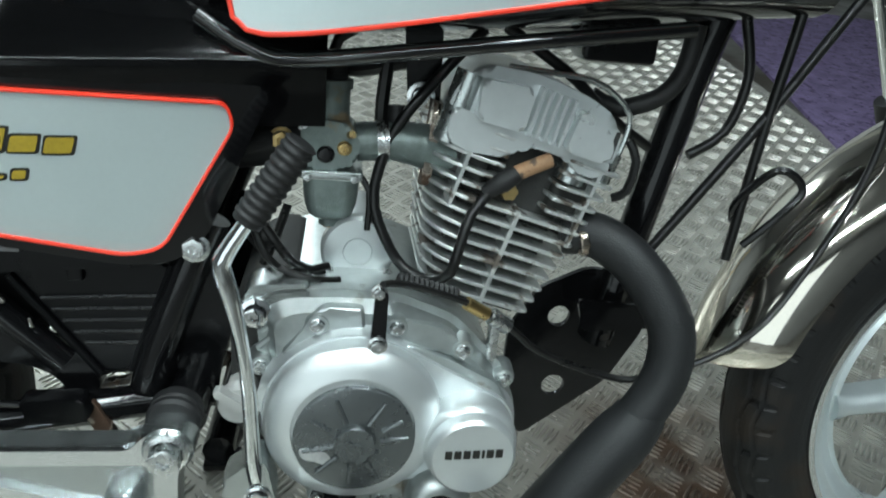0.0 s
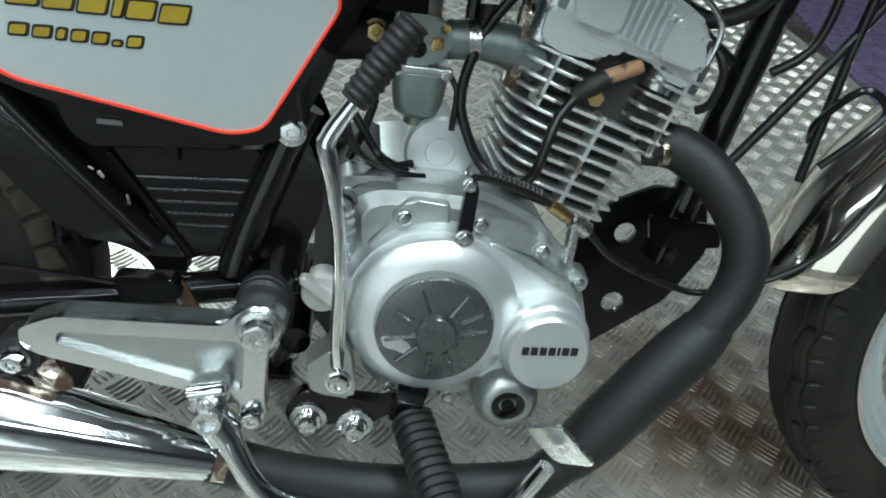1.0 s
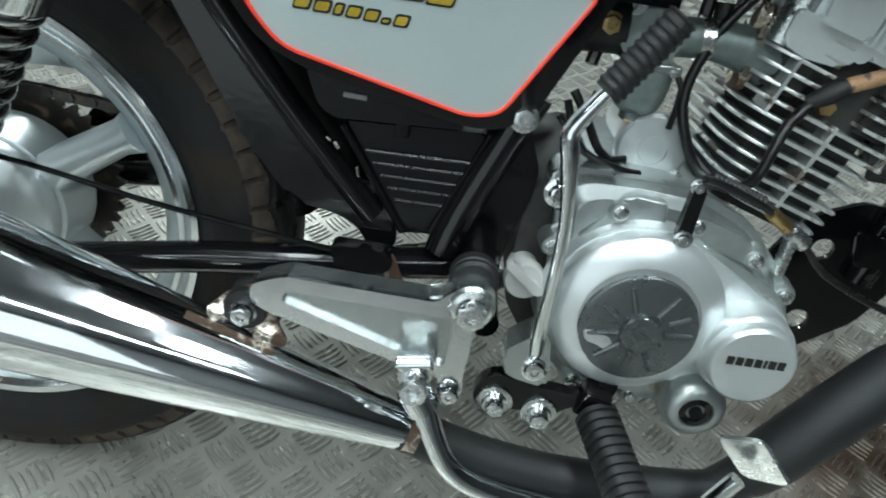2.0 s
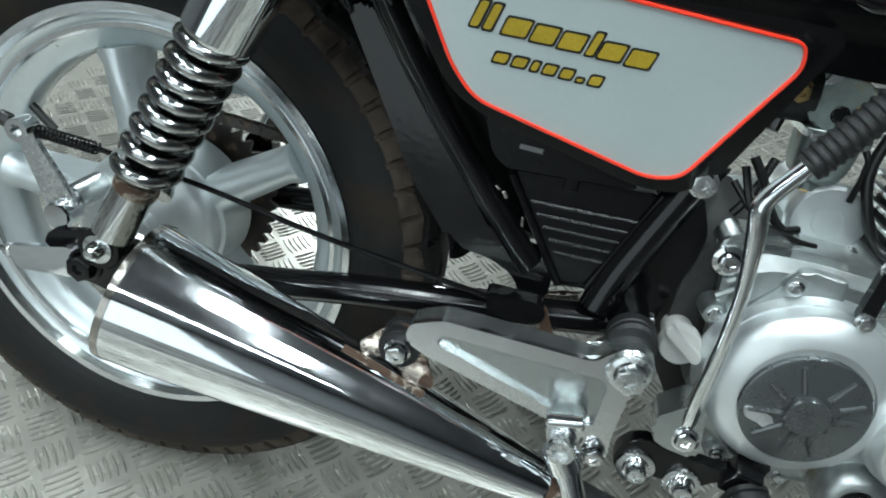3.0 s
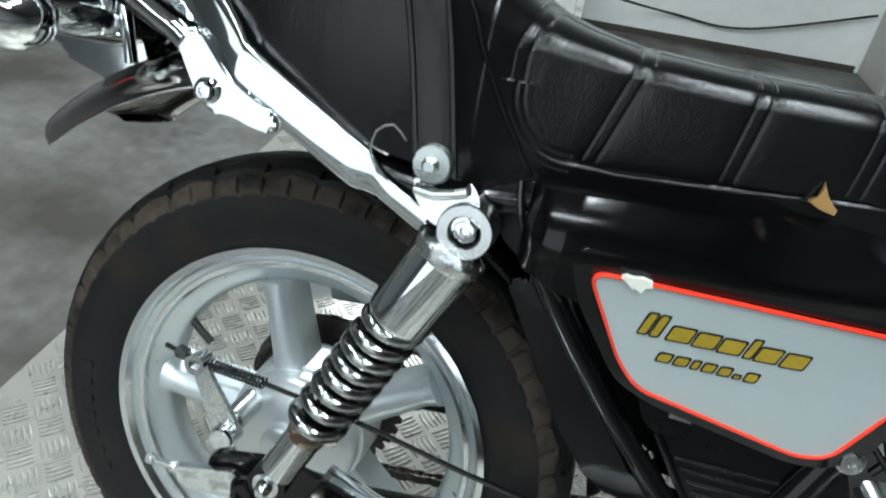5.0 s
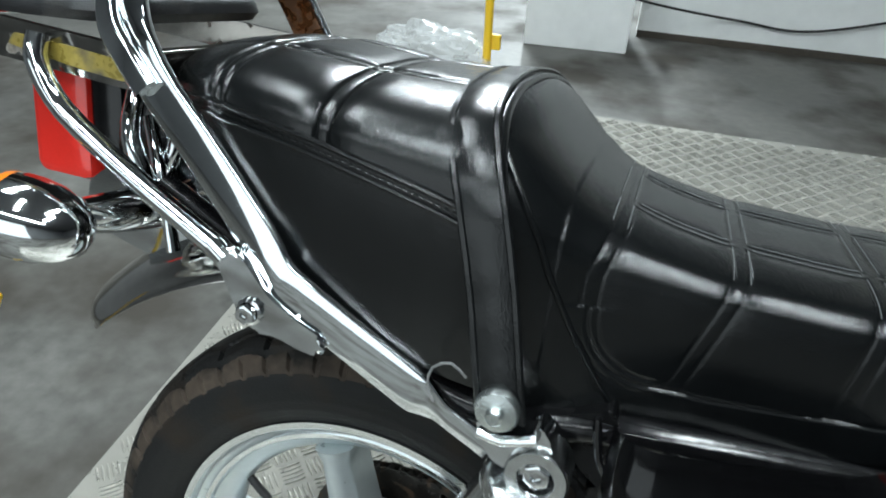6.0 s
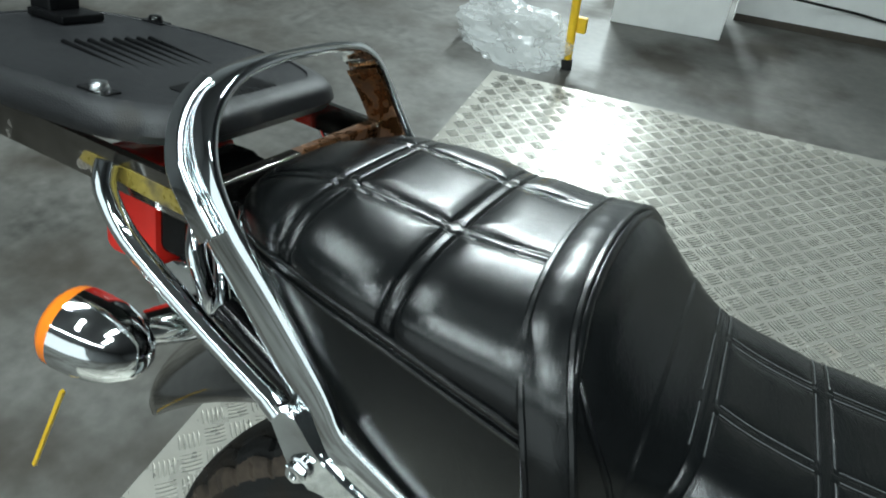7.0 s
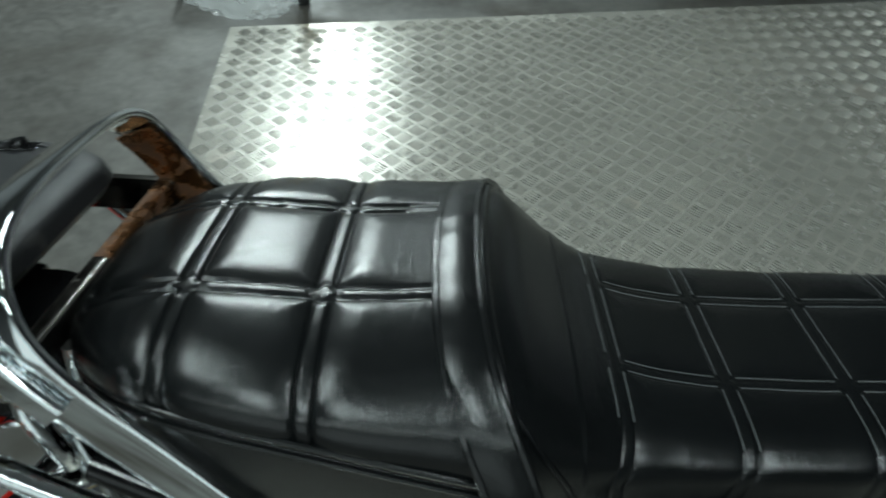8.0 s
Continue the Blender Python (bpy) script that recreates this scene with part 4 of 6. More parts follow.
# -- brake pedal
pedal = part("brake_pedal", tube([(0.452, -0.180, 0.278), (0.464, -0.186, 0.250), (0.486, -0.190, 0.215), (0.520, -0.192, 0.198), (0.585, -0.190, 0.186), (0.660, -0.190, 0.182), (0.690, -0.192, 0.190), (0.722, -0.196, 0.258)], 0.0105, 16, scales=[1, 1, 1, 1, 0.95, 0.85, 0.75, 0.7]), CHROME, bike, "chrome brake pedal lever, rusty underneath")
part("collar", tube([(0.444, -0.180, 0.283), (0.455, -0.181, 0.266)], 0.0145, 18, straight=True), CHROME_CLEAN, pedal)


def pedal_pad():
    """Knurled pad: a plate with rows of small pyramids."""
    o = Vector((0.731, -0.190, 0.279))
    e1, e2 = Vector((0.60, 0.02, -0.64)).normalized(), Vector((0.55, -0.62, 0.50)).normalized()
    n = e1.cross(e2).normalized()
    if n.z < 0:
        n = -n
    bm = prism(rounded_poly([(-0.026, -0.020), (0.026, -0.020), (0.028, 0.020), (-0.028, 0.020)], 0.006), -0.004, 0.0, 0.0012, o=o, e1=e1, e2=e2, en=n)
    for i in range(11):
        for j in range(8):
            c = o + e1 * (-0.0225 + 0.0045 * i) + e2 * (-0.0158 + 0.0045 * j)
            base = [bm.verts.new(c + e1 * a + e2 * b) for a, b in ((-0.0021, 0), (0, -0.0021), (0.0021, 0), (0, 0.0021))]
            tip = bm.verts.new(c + n * 0.0026)
            for q in range(4):
                bm.faces.new((base[q], base[(q + 1) % 4], tip))
    return bm


part("pedal_pad", pedal_pad(), ZINC, pedal, "knurled plated pedal pad", angle=20)

# -- front footpeg on its rusty hanger
hanger = part("peg_hanger", prism(rounded_poly([(0.498, 0.268, 0.014), (0.512, 0.286), (0.548, 0.278), (0.590, 0.274), (0.612, 0.296), (0.622, 0.294), (0.616, 0.268), (0.585, 0.262), (0.567, 0.246), (0.535, 0.250), (0.512, 0.238), (0.498, 0.250)], 0.008), -0.142, -0.128, 0.003), FRAMEBLACK, bike, "black footpeg hanger with chrome bolts")
for bx, bz in ((0.518, 0.255), (0.559, 0.250)):
    part("washer", lathe([(0, -0.1452), (0.0142, -0.1452), (0.0162, -0.1446), (0.0166, -0.1435), (0.0166, -0.1420), (0, -0.142)], (bx, 0, bz), n=32), ZINC, hanger)
    part("spring_washer", lathe([(0, -0.1480), (0.0105, -0.1480), (0.0115, -0.1470), (0.0115, -0.1450), (0, -0.145)], (bx, 0, bz), n=24), CHROME_CLEAN, hanger)
    bolt(hanger, bx, -0.1478, bz, 0.0082, 0.010, ZINC, 1.05)


def peg_mesh():
    a, b = Vector((0.608, -0.145, 0.262)), Vector((0.640, -0.243, 0.228))
    d = (b - a).normalized()
    bm = bmesh.new()
    pts, sc = [], []
    N = 13
    L = (b - a).length
    for k in range(N):
        for f, s in ((0.0, 0.86), (0.12, 1.0), (0.62, 1.0), (0.74, 0.86)):
            pts.append(a + d * (L * (k + f) / N))
            sc.append(s)
    return sweep(bm, pts, rounded_rect(0.036, 0.036, 0.014, 4), scales=sc)


peg = part("footpeg", peg_mesh(), RUBBER_SOFT, hanger, "ribbed black rubber footpeg", angle=25)
part("clevis", block(0.603, -0.138, 0.272, 0.026, 0.022, 0.034, 0.004, None, (20, 10, 0)), FRAMEBLACK, hanger)

# -- engine
EY = -0.098
engine = part("engine", prism(rounded_poly([(0.542, 0.452), (0.575, 0.464), (0.645, 0.462), (0.695, 0.443), (0.737, 0.402), (0.755, 0.35), (0.75, 0.292), (0.72, 0.262), (0.60, 0.262), (0.565, 0.29), (0.545, 0.36)], 0.016), EY, 0.095, 0.006), CASE, bike, "air-cooled single-cylinder engine in grey cast aluminium")


def hull_outline(circles, n=40):
    """Convex outline round some circles (x, z, r)."""
    pts = [(x + r * math.cos(2 * math.pi * k / n), z + r * math.sin(2 * math.pi * k / n)) for x, z, r in circles for k in range(n)]
    pts = sorted(set((round(a, 6), round(b, 6)) for a, b in pts))

    def half(seq):
        out = []
        for p in seq:
            while len(out) > 1 and (out[-1][0] - out[-2][0]) * (p[1] - out[-2][1]) - (out[-1][1] - out[-2][1]) * (p[0] - out[-2][0]) <= 0:
                out.pop()
            out.append(p)
        return out[:-1]

    return half(pts) + half(pts[::-1])


COVER_OL = rounded_poly([(0.533, 0.457), (0.552, 0.467), (0.600, 0.469), (0.648, 0.467), (0.697, 0.448), (0.739, 0.406), (0.758, 0.365), (0.762, 0.32), (0.748, 0.285), (0.70, 0.262), (0.651, 0.256), (0.593, 0.259), (0.562, 0.284), (0.543, 0.359)], 0.012, 4)


def shrunk(outline, k, c=(0.648, 0.360)):
    return [(c[0] + (a - c[0]) * k, c[1] + (b - c[1]) * k) for a, b in outline]


def drafted(lower, upper, y0, y1):
    """A cast step: walls that lean in from one outline to the other, with a flat top."""
    bm = bmesh.new()
    lo = [bm.verts.new((a, y0, b)) for a, b in lower]
    hi = [bm.verts.new((a, y1, b)) for a, b in upper]
    n = len(lo)
    for k in range(n):
        bm.faces.new((lo[k], lo[(k + 1) % n], hi[(k + 1) % n], hi[k]))
    top = bm.faces.new(hi)
    bmesh.ops.bevel(bm, geom=list(top.edges), offset=0.0022, segments=2, profile=0.5, affect="EDGES", clamp_overlap=True)
    return bm


cover = part("clutch_cover", prism(COVER_OL, -0.104, -0.092, 0.002), CASE, engine, "satin silver clutch cover", angle=24)
part("shoulder", drafted(shrunk(COVER_OL, 0.93), shrunk(COVER_OL, 0.86), -0.104, -0.116), CASE, cover, angle=24)
part("raised_face", drafted(hull_outline([(0.6155, 0.365, 0.080), (0.712, 0.3495, 0.046)]), hull_outline([(0.6155, 0.365, 0.0745), (0.712, 0.3495, 0.042)]), -0.112, -0.128), COVER, cover, angle=24)
part("cover_ring", lathe([(0.0730, -0.124), (0.0724, -0.1390), (0.0714, -0.1422), (0.0692, -0.1445), (0.0640, -0.1480), (0.0570, -0.1510), (0.0510, -0.1528), (0.0496, -0.1528), (0.049, -0.1500), (0, -0.1500)], (0.6155, 0, 0.365), n=72), COVER, cover, "broad bright ring round the clutch plate")
plate = part("clutch_plate", lathe([(0.0488, -0.1503), (0.0485, -0.1538), (0.047, -0.1550), (0.032, -0.1564), (0.021, -0.1572), (0, -0.1575)], (0.6165, 0, 0.3595), n=72), PLATE_DARK, cover, "dark grey disc plate with raised rays")
for k, (ang, r0, r1) in enumerate(((112, 0.02, 0.042), (58, 0.02, 0.043), (27, 0.024, 0.042), (4, 0.02, 0.043), (-28, 0.016, 0.022), (-62, 0.02, 0.042), (-95, 0.018, 0.04), (-135, 0.018, 0.042), (-168, 0.016, 0.042), (150, 0.022, 0.04))):
    a = radians(ang)
    p, q = (Vector((0.6165 + r * math.cos(a), -0.1575 + (0.0012 if r > 0.03 else 0.0), 0.3595 + r * math.sin(a))) for r in (r0, r1))
    part("ray", tube([p, q], 0.0026, 8, straight=True, scales=[1.0, 0.7]), PLATE_DARK, plate)
part("hub_boss", prism(rounded_poly([(0.6165 + 0.0185 * math.cos(radians(a)), 0.3595 + 0.0185 * math.sin(radians(a))) for a in range(20, 380, 60)], 0.006, 3), -0.1628, -0.156, 0.0022), PLATE_DARK, plate)
part("hub_mark", block(0.6165, -0.1632, 0.361, 0.017, 0.0016, 0.0034, 0.0006, None, (0, 22, 0)), PLATE_DARK, plate)
part("scuff", prism(rounded_poly([(0.572, 0.352), (0.582, 0.354), (0.596, 0.349), (0.602, 0.342), (0.594, 0.337), (0.586, 0.341), (0.576, 0.343)], 0.003), -0.1570, -0.1538, 0.0005), SCUFF, plate, "bright scuffed patch")
cap = part("round_cap", lathe([(0.0405, -0.125), (0.0405, -0.146), (0.039, -0.151), (0.0365, -0.1535), (0.0365, -0.160), (0.0355, -0.164), (0.033, -0.1662), (0, -0.1668)], (0.712, 0, 0.3495), n=64), COVER, cover, "round silver cap with raised black lettering drawn as bars")
# brand lettering as plain raised bars
for k, w in enumerate((0.0058, 0.0058, 0.0058, 0.0058, 0.0022, 0.0058, 0.0058)):
    x = 0.6885 + sum((0.0058, 0.0058, 0.0058, 0.0058, 0.0022, 0.0058, 0.0058)[:k]) + 0.0017 * k
    part("letter_bar", block(x + w / 2, -0.1672, 0.354 + 0.0003 * k, w, 0.0016, 0.0075, 0.0004), OUTLINE, cap)
boss = part("filter_boss", lathe([(0.031, -0.118), (0.029, -0.136), (0.026, -0.143), (0.021, -0.1465), (0.0155, -0.1465), (0.0145, -0.143), (0, -0.143)], (0.693, 0, 0.2805), n=44), CASE, cover)
part("filter_plug", lathe([(0.0145, -0.1425), (0.0140, -0.1455), (0.009, -0.146), (0.008, -0.143), (0.006, -0.1425), (0.006, -0.147), (0, -0.147)], (0.693, 0, 0.2805), n=24), FRAMEBLACK, boss, "black oil filter plug")
part("sump_web", prism(rounded_poly([(0.575, 0.300), (0.68, 0.315), (0.685, 0.275), (0.60, 0.280)], 0.012), -0.115, -0.09, 0.004), CASE, cover)
# screws round the flange with their lugs
for sx, sz in ((0.584, 0.444), (0.647, 0.443), (0.703, 0.423), (0.539, 0.400), (0.744, 0.390), (0.588, 0.268), (0.645, 0.262), (0.755, 0.318), (0.548, 0.335)):
    top = 0.0105 if sz > 0.42 else 0.0
    lug = part("lug", lathe([(0.0115, -0.090), (0.0100, -0.1075 - top), (0.0085, -0.1105 - top), (0, -0.1105 - top)], (sx, 0, sz), n=20), CASE, cover)
    part("screw", hexbolt(sx, -0.1105 - top, sz, 0.0050, 0.005, 1.25), ZINC, lug)
# cast ledges that step down across the cover's shoulder
for outline, y0, y1 in (([(0.588, 0.459), (0.620, 0.459), (0.623, 0.434), (0.596, 0.428), (0.575, 0.421), (0.562, 0.411), (0.555, 0.418), (0.572, 0.438), (0.579, 0.452)], -0.1195, -0.108),
                        ([(0.649, 0.451), (0.690, 0.441), (0.706, 0.424), (0.702, 0.414), (0.659, 0.429), (0.643, 0.433), (0.641, 0.449)], -0.1195, -0.108),
                        ([(0.655, 0.431), (0.697, 0.415), (0.732, 0.397), (0.747, 0.376), (0.735, 0.372), (0.699, 0.390), (0.652, 0.410)], -0.1255, -0.112),
                        ([(0.620, 0.437), (0.591, 0.432), (0.568, 0.420), (0.553, 0.403), (0.547, 0.385), (0.556, 0.376), (0.574, 0.398), (0.596, 0.412), (0.621, 0.418)], -0.1265, -0.112)):
    part("ledge", prism(rounded_poly(outline, 0.005, 3), y0, y1, 0.0028, segs=3), CASE, cover)
for a, b in (((0.540, 0.428), (0.570, 0.454)), ((0.536, 0.414), (0.556, 0.432))):
    part("rib", tube([(a[0], -0.104, a[1]), (b[0], -0.107, b[1])], 0.0030, 8, straight=True), CASE, cover)
# clutch arm, cable end and bracket
part("clutch_arm", prism(rounded_poly([(0.627, 0.484), (0.637, 0.484), (0.637, 0.440), (0.625, 0.438)], 0.004), -0.141, -0.132, 0.002), FRAMEBLACK, cover, "dark clutch release arm")
bolt(cover, 0.631, -0.141, 0.439, 0.0055, 0.006, ZINC, 1.4)
bolt(cover, 0.630, -0.138, 0.483, 0.0045, 0.005, ZINC, 1.4)
gaiter = [Vector((0.645, -0.118, 0.486)).lerp(Vector((0.695, -0.112, 0.470)), t) for t in np.linspace(0, 1, 25)]
ccable = part("clutch_cable", tube([(0.632, -0.140, 0.490), (0.65, -0.125, 0.484), (0.70, -0.115, 0.466), (0.745, -0.105, 0.437), (0.775, -0.10, 0.412), (0.833, -0.10, 0.390), (0.877, -0.10, 0.386), (0.959, -0.09, 0.412), (1.02, -0.07, 0.462), (1.08, -0.05, 0.60), (1.07, -0.04, 0.78)], 0.0032, 8), CABLE, bike, "black clutch cable in a sheath")
part("gaiter", tube(gaiter, 0.0062, 12, straight=True, scales=[1.0 if k % 2 else 0.72 for k in range(25)]), RUBBER_SOFT, ccable)
part("ferrule", tube([(0.703, -0.114, 0.464), (0.722, -0.110, 0.452)], 0.0058, 10, straight=True), BRASS, ccable)
part("ferrule", tube([(0.726, -0.109, 0.450), (0.742, -0.107, 0.440)], 0.0075, 12, straight=True), ZINC, ccable)
part("cable_stay", block(0.730, -0.108, 0.432, 0.008, 0.012, 0.045, 0.002), ZINC, ccable)

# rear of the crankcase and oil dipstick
part("case_rear", prism(rounded_poly([(0.512, 0.44), (0.535, 0.462), (0.57, 0.462), (0.58, 0.30), (0.54, 0.29), (0.512, 0.33)], 0.012), -0.085, 0.09, 0.006), DARKCAST, engine, "dark rear half of the crankcase")
part("case_lug", prism(rounded_poly([(0.524, 0.462), (0.534, 0.470), (0.577, 0.472), (0.577, 0.452), (0.556, 0.427), (0.540, 0.426), (0.526, 0.440)], 0.006), -0.104, -0.07, 0.003), ALU, engine)
bolt(engine, 0.5345, -0.104, 0.446, 0.0085, 0.010, CHROME_CLEAN, 1.5)
dip = part("dipstick", lathe([(0, -0.118), (0.016, -0.118), (0.0175, -0.115), (0.0175, -0.106), (0.013, -0.103), (0.013, -0.08), (0, -0.08)], (0.522, 0, 0.366), n=26), WHITEPLAST, engine, "off-white oil filler dipstick cap")
part("grip", prism(rounded_poly([(0.502, 0.382), (0.507, 0.387), (0.540, 0.365), (0.535, 0.357)], 0.003), -0.127, -0.116, 0.003), WHITEPLAST, dip)

# cylinder: fins across the tilted axis
O = Vector((0.722, 0, 0.440))
UU, VV = Vector((0.961, 0, -0.276)), Vector((0.276, 0, 0.961))
# core coloured dark so that the gaps between fins look shaded
cyl = part("cylinder", prism([(-0.048, -0.050), (0.040, -0.050), (0.044, 0.05), (-0.048, 0.05)], -0.004, 0.15, 0, o=O, e1=UU, e2=(0, 1, 0), en=VV), DARKCAST, engine, "finned aluminium cylinder, grimy core darkened for the shade between its fins")
for k in range(13):
    v = 0.006 + 0.0118 * k
    t = k / 12
    ul, ur, yh = -0.056 - 0.034 * min(1, t * 1.25), 0.047 + 0.026 * t, 0.072
    if v < 0.096:
        ol = rounded_poly([(ul, -yh + 0.02, 0.03), (ul + 0.025, -yh, 0.02), (ur, -yh, 0.008), (ur, yh, 0.01), (ul, yh, 0.01)], 0.01, 3)
    else:
        ol = rounded_poly([(ul, -yh + 0.02, 0.03), (ul + 0.025, -yh + 0.002, 0.02), (-0.026, -yh, 0.004), (-0.019, -0.030, 0.006), (0.018, -0.030, 0.006), (0.022, -yh, 0.004), (ur, -yh, 0.008), (ur, yh, 0.01), (ul, yh, 0.01)], 0.01, 3)
    part("fin", prism(ol, v, v + 0.0030, 0.0008, o=O, e1=UU, e2=(0, 1, 0), en=VV, segs=1), ALU_FINS, cyl)
part("fin_rib", prism([(-0.002, -0.0725), (0.002, -0.0725), (0.002, -0.04), (-0.002, -0.04)], 0.004, 0.094, 0, o=O, e1=UU, e2=(0, 1, 0), en=VV), ALU_FINS, cyl)
part("fin_rib", prism([(-0.060, -0.070), (-0.057, -0.070), (-0.057, -0.04), (-0.060, -0.04)], 0.08, 0.15, 0, o=O, e1=UU, e2=(0, 1, 0), en=VV), ALU_FINS, cyl)
part("fin_rib", prism([(0.052, -0.0715), (0.055, -0.0715), (0.055, -0.04), (0.052, -0.04)], 0.078, 0.15, 0, o=O, e1=UU, e2=(0, 1, 0), en=VV), ALU_FINS, cyl)
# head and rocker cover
head = part("cylinder_head", prism(rounded_poly([(-0.070, -0.050), (-0.036, -0.060), (-0.026, -0.028), (0.020, -0.028), (0.026, -0.060), (0.062, -0.058), (0.066, 0.055), (-0.07, 0.055)], 0.008), 0.096, 0.155, 0.003, o=O, e1=UU, e2=(0, 1, 0), en=VV), DARKCAST, engine, "cast cylinder head, grimy, recess shade put in its dark colour")
rocker = part("rocker_cover", prism(rounded_poly([(-0.088, 0.148), (-0.088, 0.172), (-0.074, 0.196), (-0.03, 0.204), (0.018, 0.202), (0.050, 0.194), (0.062, 0.172), (0.060, 0.148)], 0.010), -0.066, 0.062, 0.007, o=O, e1=UU, e2=VV, en=(0, 1, 0)), ROCKERSILVER, engine, "silver rocker cover with cast ribs")
for k in range(5):
    u = -0.0225 + 0.0072 * k
    part("rib", prism([(u, 0.156), (u - 0.002, 0.196), (u + 0.0012, 0.196), (u + 0.0032, 0.156)], -0.0775, -0.06, 0.001, o=O, e1=UU, e2=VV, en=(0, 1, 0), segs=1), ROCKERSILVER, rocker)
part("panel", prism(rounded_poly([(-0.066, 0.155), (-0.072, 0.186), (-0.030, 0.193), (-0.025, 0.157)], 0.006), -0.079, -0.06, 0.006, o=O, e1=UU, e2=VV, en=(0, 1, 0), segs=3), ROCKERSILVER, rocker)
part("panel", prism(rounded_poly([(0.013, 0.155), (0.013, 0.192), (0.042, 0.184), (0.052, 0.170), (0.052, 0.157)], 0.006), -0.079, -0.06, 0.006, o=O, e1=UU, e2=VV, en=(0, 1, 0), segs=3), ROCKERSILVER, rocker)
part("skirt", prism(rounded_poly([(-0.082, 0.131), (-0.060, 0.127), (-0.028, 0.133), (-0.019, 0.147), (0.020, 0.151), (0.028, 0.141), (0.054, 0.141), (0.060, 0.158), (-0.085, 0.158)], 0.006), -0.071, 0.02, 0.0045, o=O, e1=UU, e2=VV, en=(0, 1, 0), segs=3), ROCKERSILVER, rocker)
# dark strip on the surface, its colour standing for a slot's shade
part("end_slot", prism(rounded_poly([(0.0545, 0.160), (0.0525, 0.184), (0.0565, 0.184), (0.0585, 0.160)], 0.0015), -0.0668, -0.06, 0.0005, o=O, e1=UU, e2=VV, en=(0, 1, 0), segs=1), DARKCAST, rocker)
for u, v0, v1, r in ((-0.078, 0.128, 0.186, 0.0125), (-0.034, 0.132, 0.160, 0.013), (0.034, 0.130, 0.168, 0.014), (0.060, 0.138, 0.165, 0.010)):
    p = O + UU * u + VV * v0 + Vector((0, -0.056, 0))
    part("stud_column", tube([p, p + VV * (v1 - v0)], r, 18, straight=True), ALU, head)
part("gasket_line", prism(rounded_poly([(-0.086, 0.150), (-0.086, 0.153), (0.062, 0.153), (0.062, 0.150)], 0.001), -0.0668, 0.06, 0, o=O, e1=UU, e2=VV, en=(0, 1, 0)), FRAMEBLACK, rocker)
part("vent_bracket", tube([O + UU * a + VV * b + Vector((0, -0.05, 0)) for a, b in ((-0.05, 0.2), (0.02, 0.214), (0.056, 0.205), (0.068, 0.19), (0.07, 0.16))], 0.0026, 8), ALU, rocker)
# spark plug and cap
plug = part("spark_plug", tube([O + UU * -0.008 + VV * 0.096 + Vector((0, -0.018, 0)), O + UU * -0.010 + VV * 0.104 + Vector((0, -0.058, 0))], 0.0078, 6, straight=True), BRASS, engine, "brass-coloured spark plug")
part("washer", tube([O + UU * -0.009 + VV * 0.100 + Vector((0, -0.036, 0)), O + UU * -0.009 + VV * 0.101 + Vector((0, -0.042, 0))], 0.0115, 16, straight=True), BRASS, plug)
pcap = part("plug_cap", tube([(0.770, -0.066, 0.575), (0.750, -0.070, 0.567), (0.738, -0.072, 0.562)], 0.0066, 14, straight=True), PEACH, engine, "faded orange spark plug cap with black boot")
part("boot", tube([(0.741, -0.072, 0.563), (0.730, -0.074, 0.556), (0.716, -0.072, 0.545)], 0.0080, 12, scales=[0.95, 1.1, 0.7]), RUBBER_SOFT, pcap)
part("plug_lead", tube([(0.722, -0.073, 0.549), (0.706, -0.078, 0.528), (0.698, -0.086, 0.505), (0.692, -0.086, 0.478), (0.678, -0.074, 0.465), (0.655, -0.06, 0.470), (0.635, -0.055, 0.50), (0.626, -0.05, 0.535), (0.640, -0.045, 0.585), (0.672, -0.04, 0.63), (0.71, -0.03, 0.672)], 0.0047, 10), CABLE, pcap, "looped black ignition lead")

# starter motor
starter = part("starter_motor", lathe([(0, -0.0475), (0.012, -0.0475), (0.0125, -0.0465), (0.0132, -0.0475), (0.029, -0.047), (0.032, -0.044), (0.0325, -0.036), (0.0245, -0.034), (0.0235, 0.06), (0, 0.06)], (0.615, 0, 0.478), n=48), COVER, engine, "round silver starter motor")
part("lug", block(0.588, -0.046, 0.455, 0.013, 0.018, 0.022, 0.003), CASE, starter)
bolt(starter, 0.588, -0.056, 0.463, 0.005, 0.006, ZINC, 1.4)
bolt(starter, 0.640, -0.05, 0.458, 0.005, 0.006, ZINC, 1.4)

# carburettor
def drafted_bowl():
    """Float bowl: rounded box that narrows downwards."""
    bm = bmesh.new()
    rings = []
    for k, z in ((1.0, 0.547), (0.98, 0.535), (0.92, 0.522), (0.78, 0.512), (0.5, 0.507)):
        rings.append([bm.verts.new((0.590 + a * k, -0.036 + b * k, z)) for a, b in rounded_rect(0.047, 0.046, 0.012, 4)])
    n = len(rings[0])
    for p, q in zip(rings, rings[1:]):
        for i in range(n):
            bm.faces.new((p[i], p[(i + 1) % n], q[(i + 1) % n], q[i]))
    bm.faces.new(rings[0])
    bm.faces.new(rings[-1][::-1])
    return bm


carb = part("carburettor", prism(rounded_poly([(0.558, 0.566), (0.560, 0.588), (0.580, 0.594), (0.604, 0.592), (0.612, 0.580), (0.612, 0.562), (0.60, 0.552), (0.57, 0.552)], 0.006), -0.055, -0.01, 0.004), ALU_DULL, bike, "oxidised grey carburettor")
part("slide_chamber", tube([(0.589, -0.034, 0.578), (0.589, -0.034, 0.622)], 0.0145, 20, straight=True), ALU_DULL, carb)
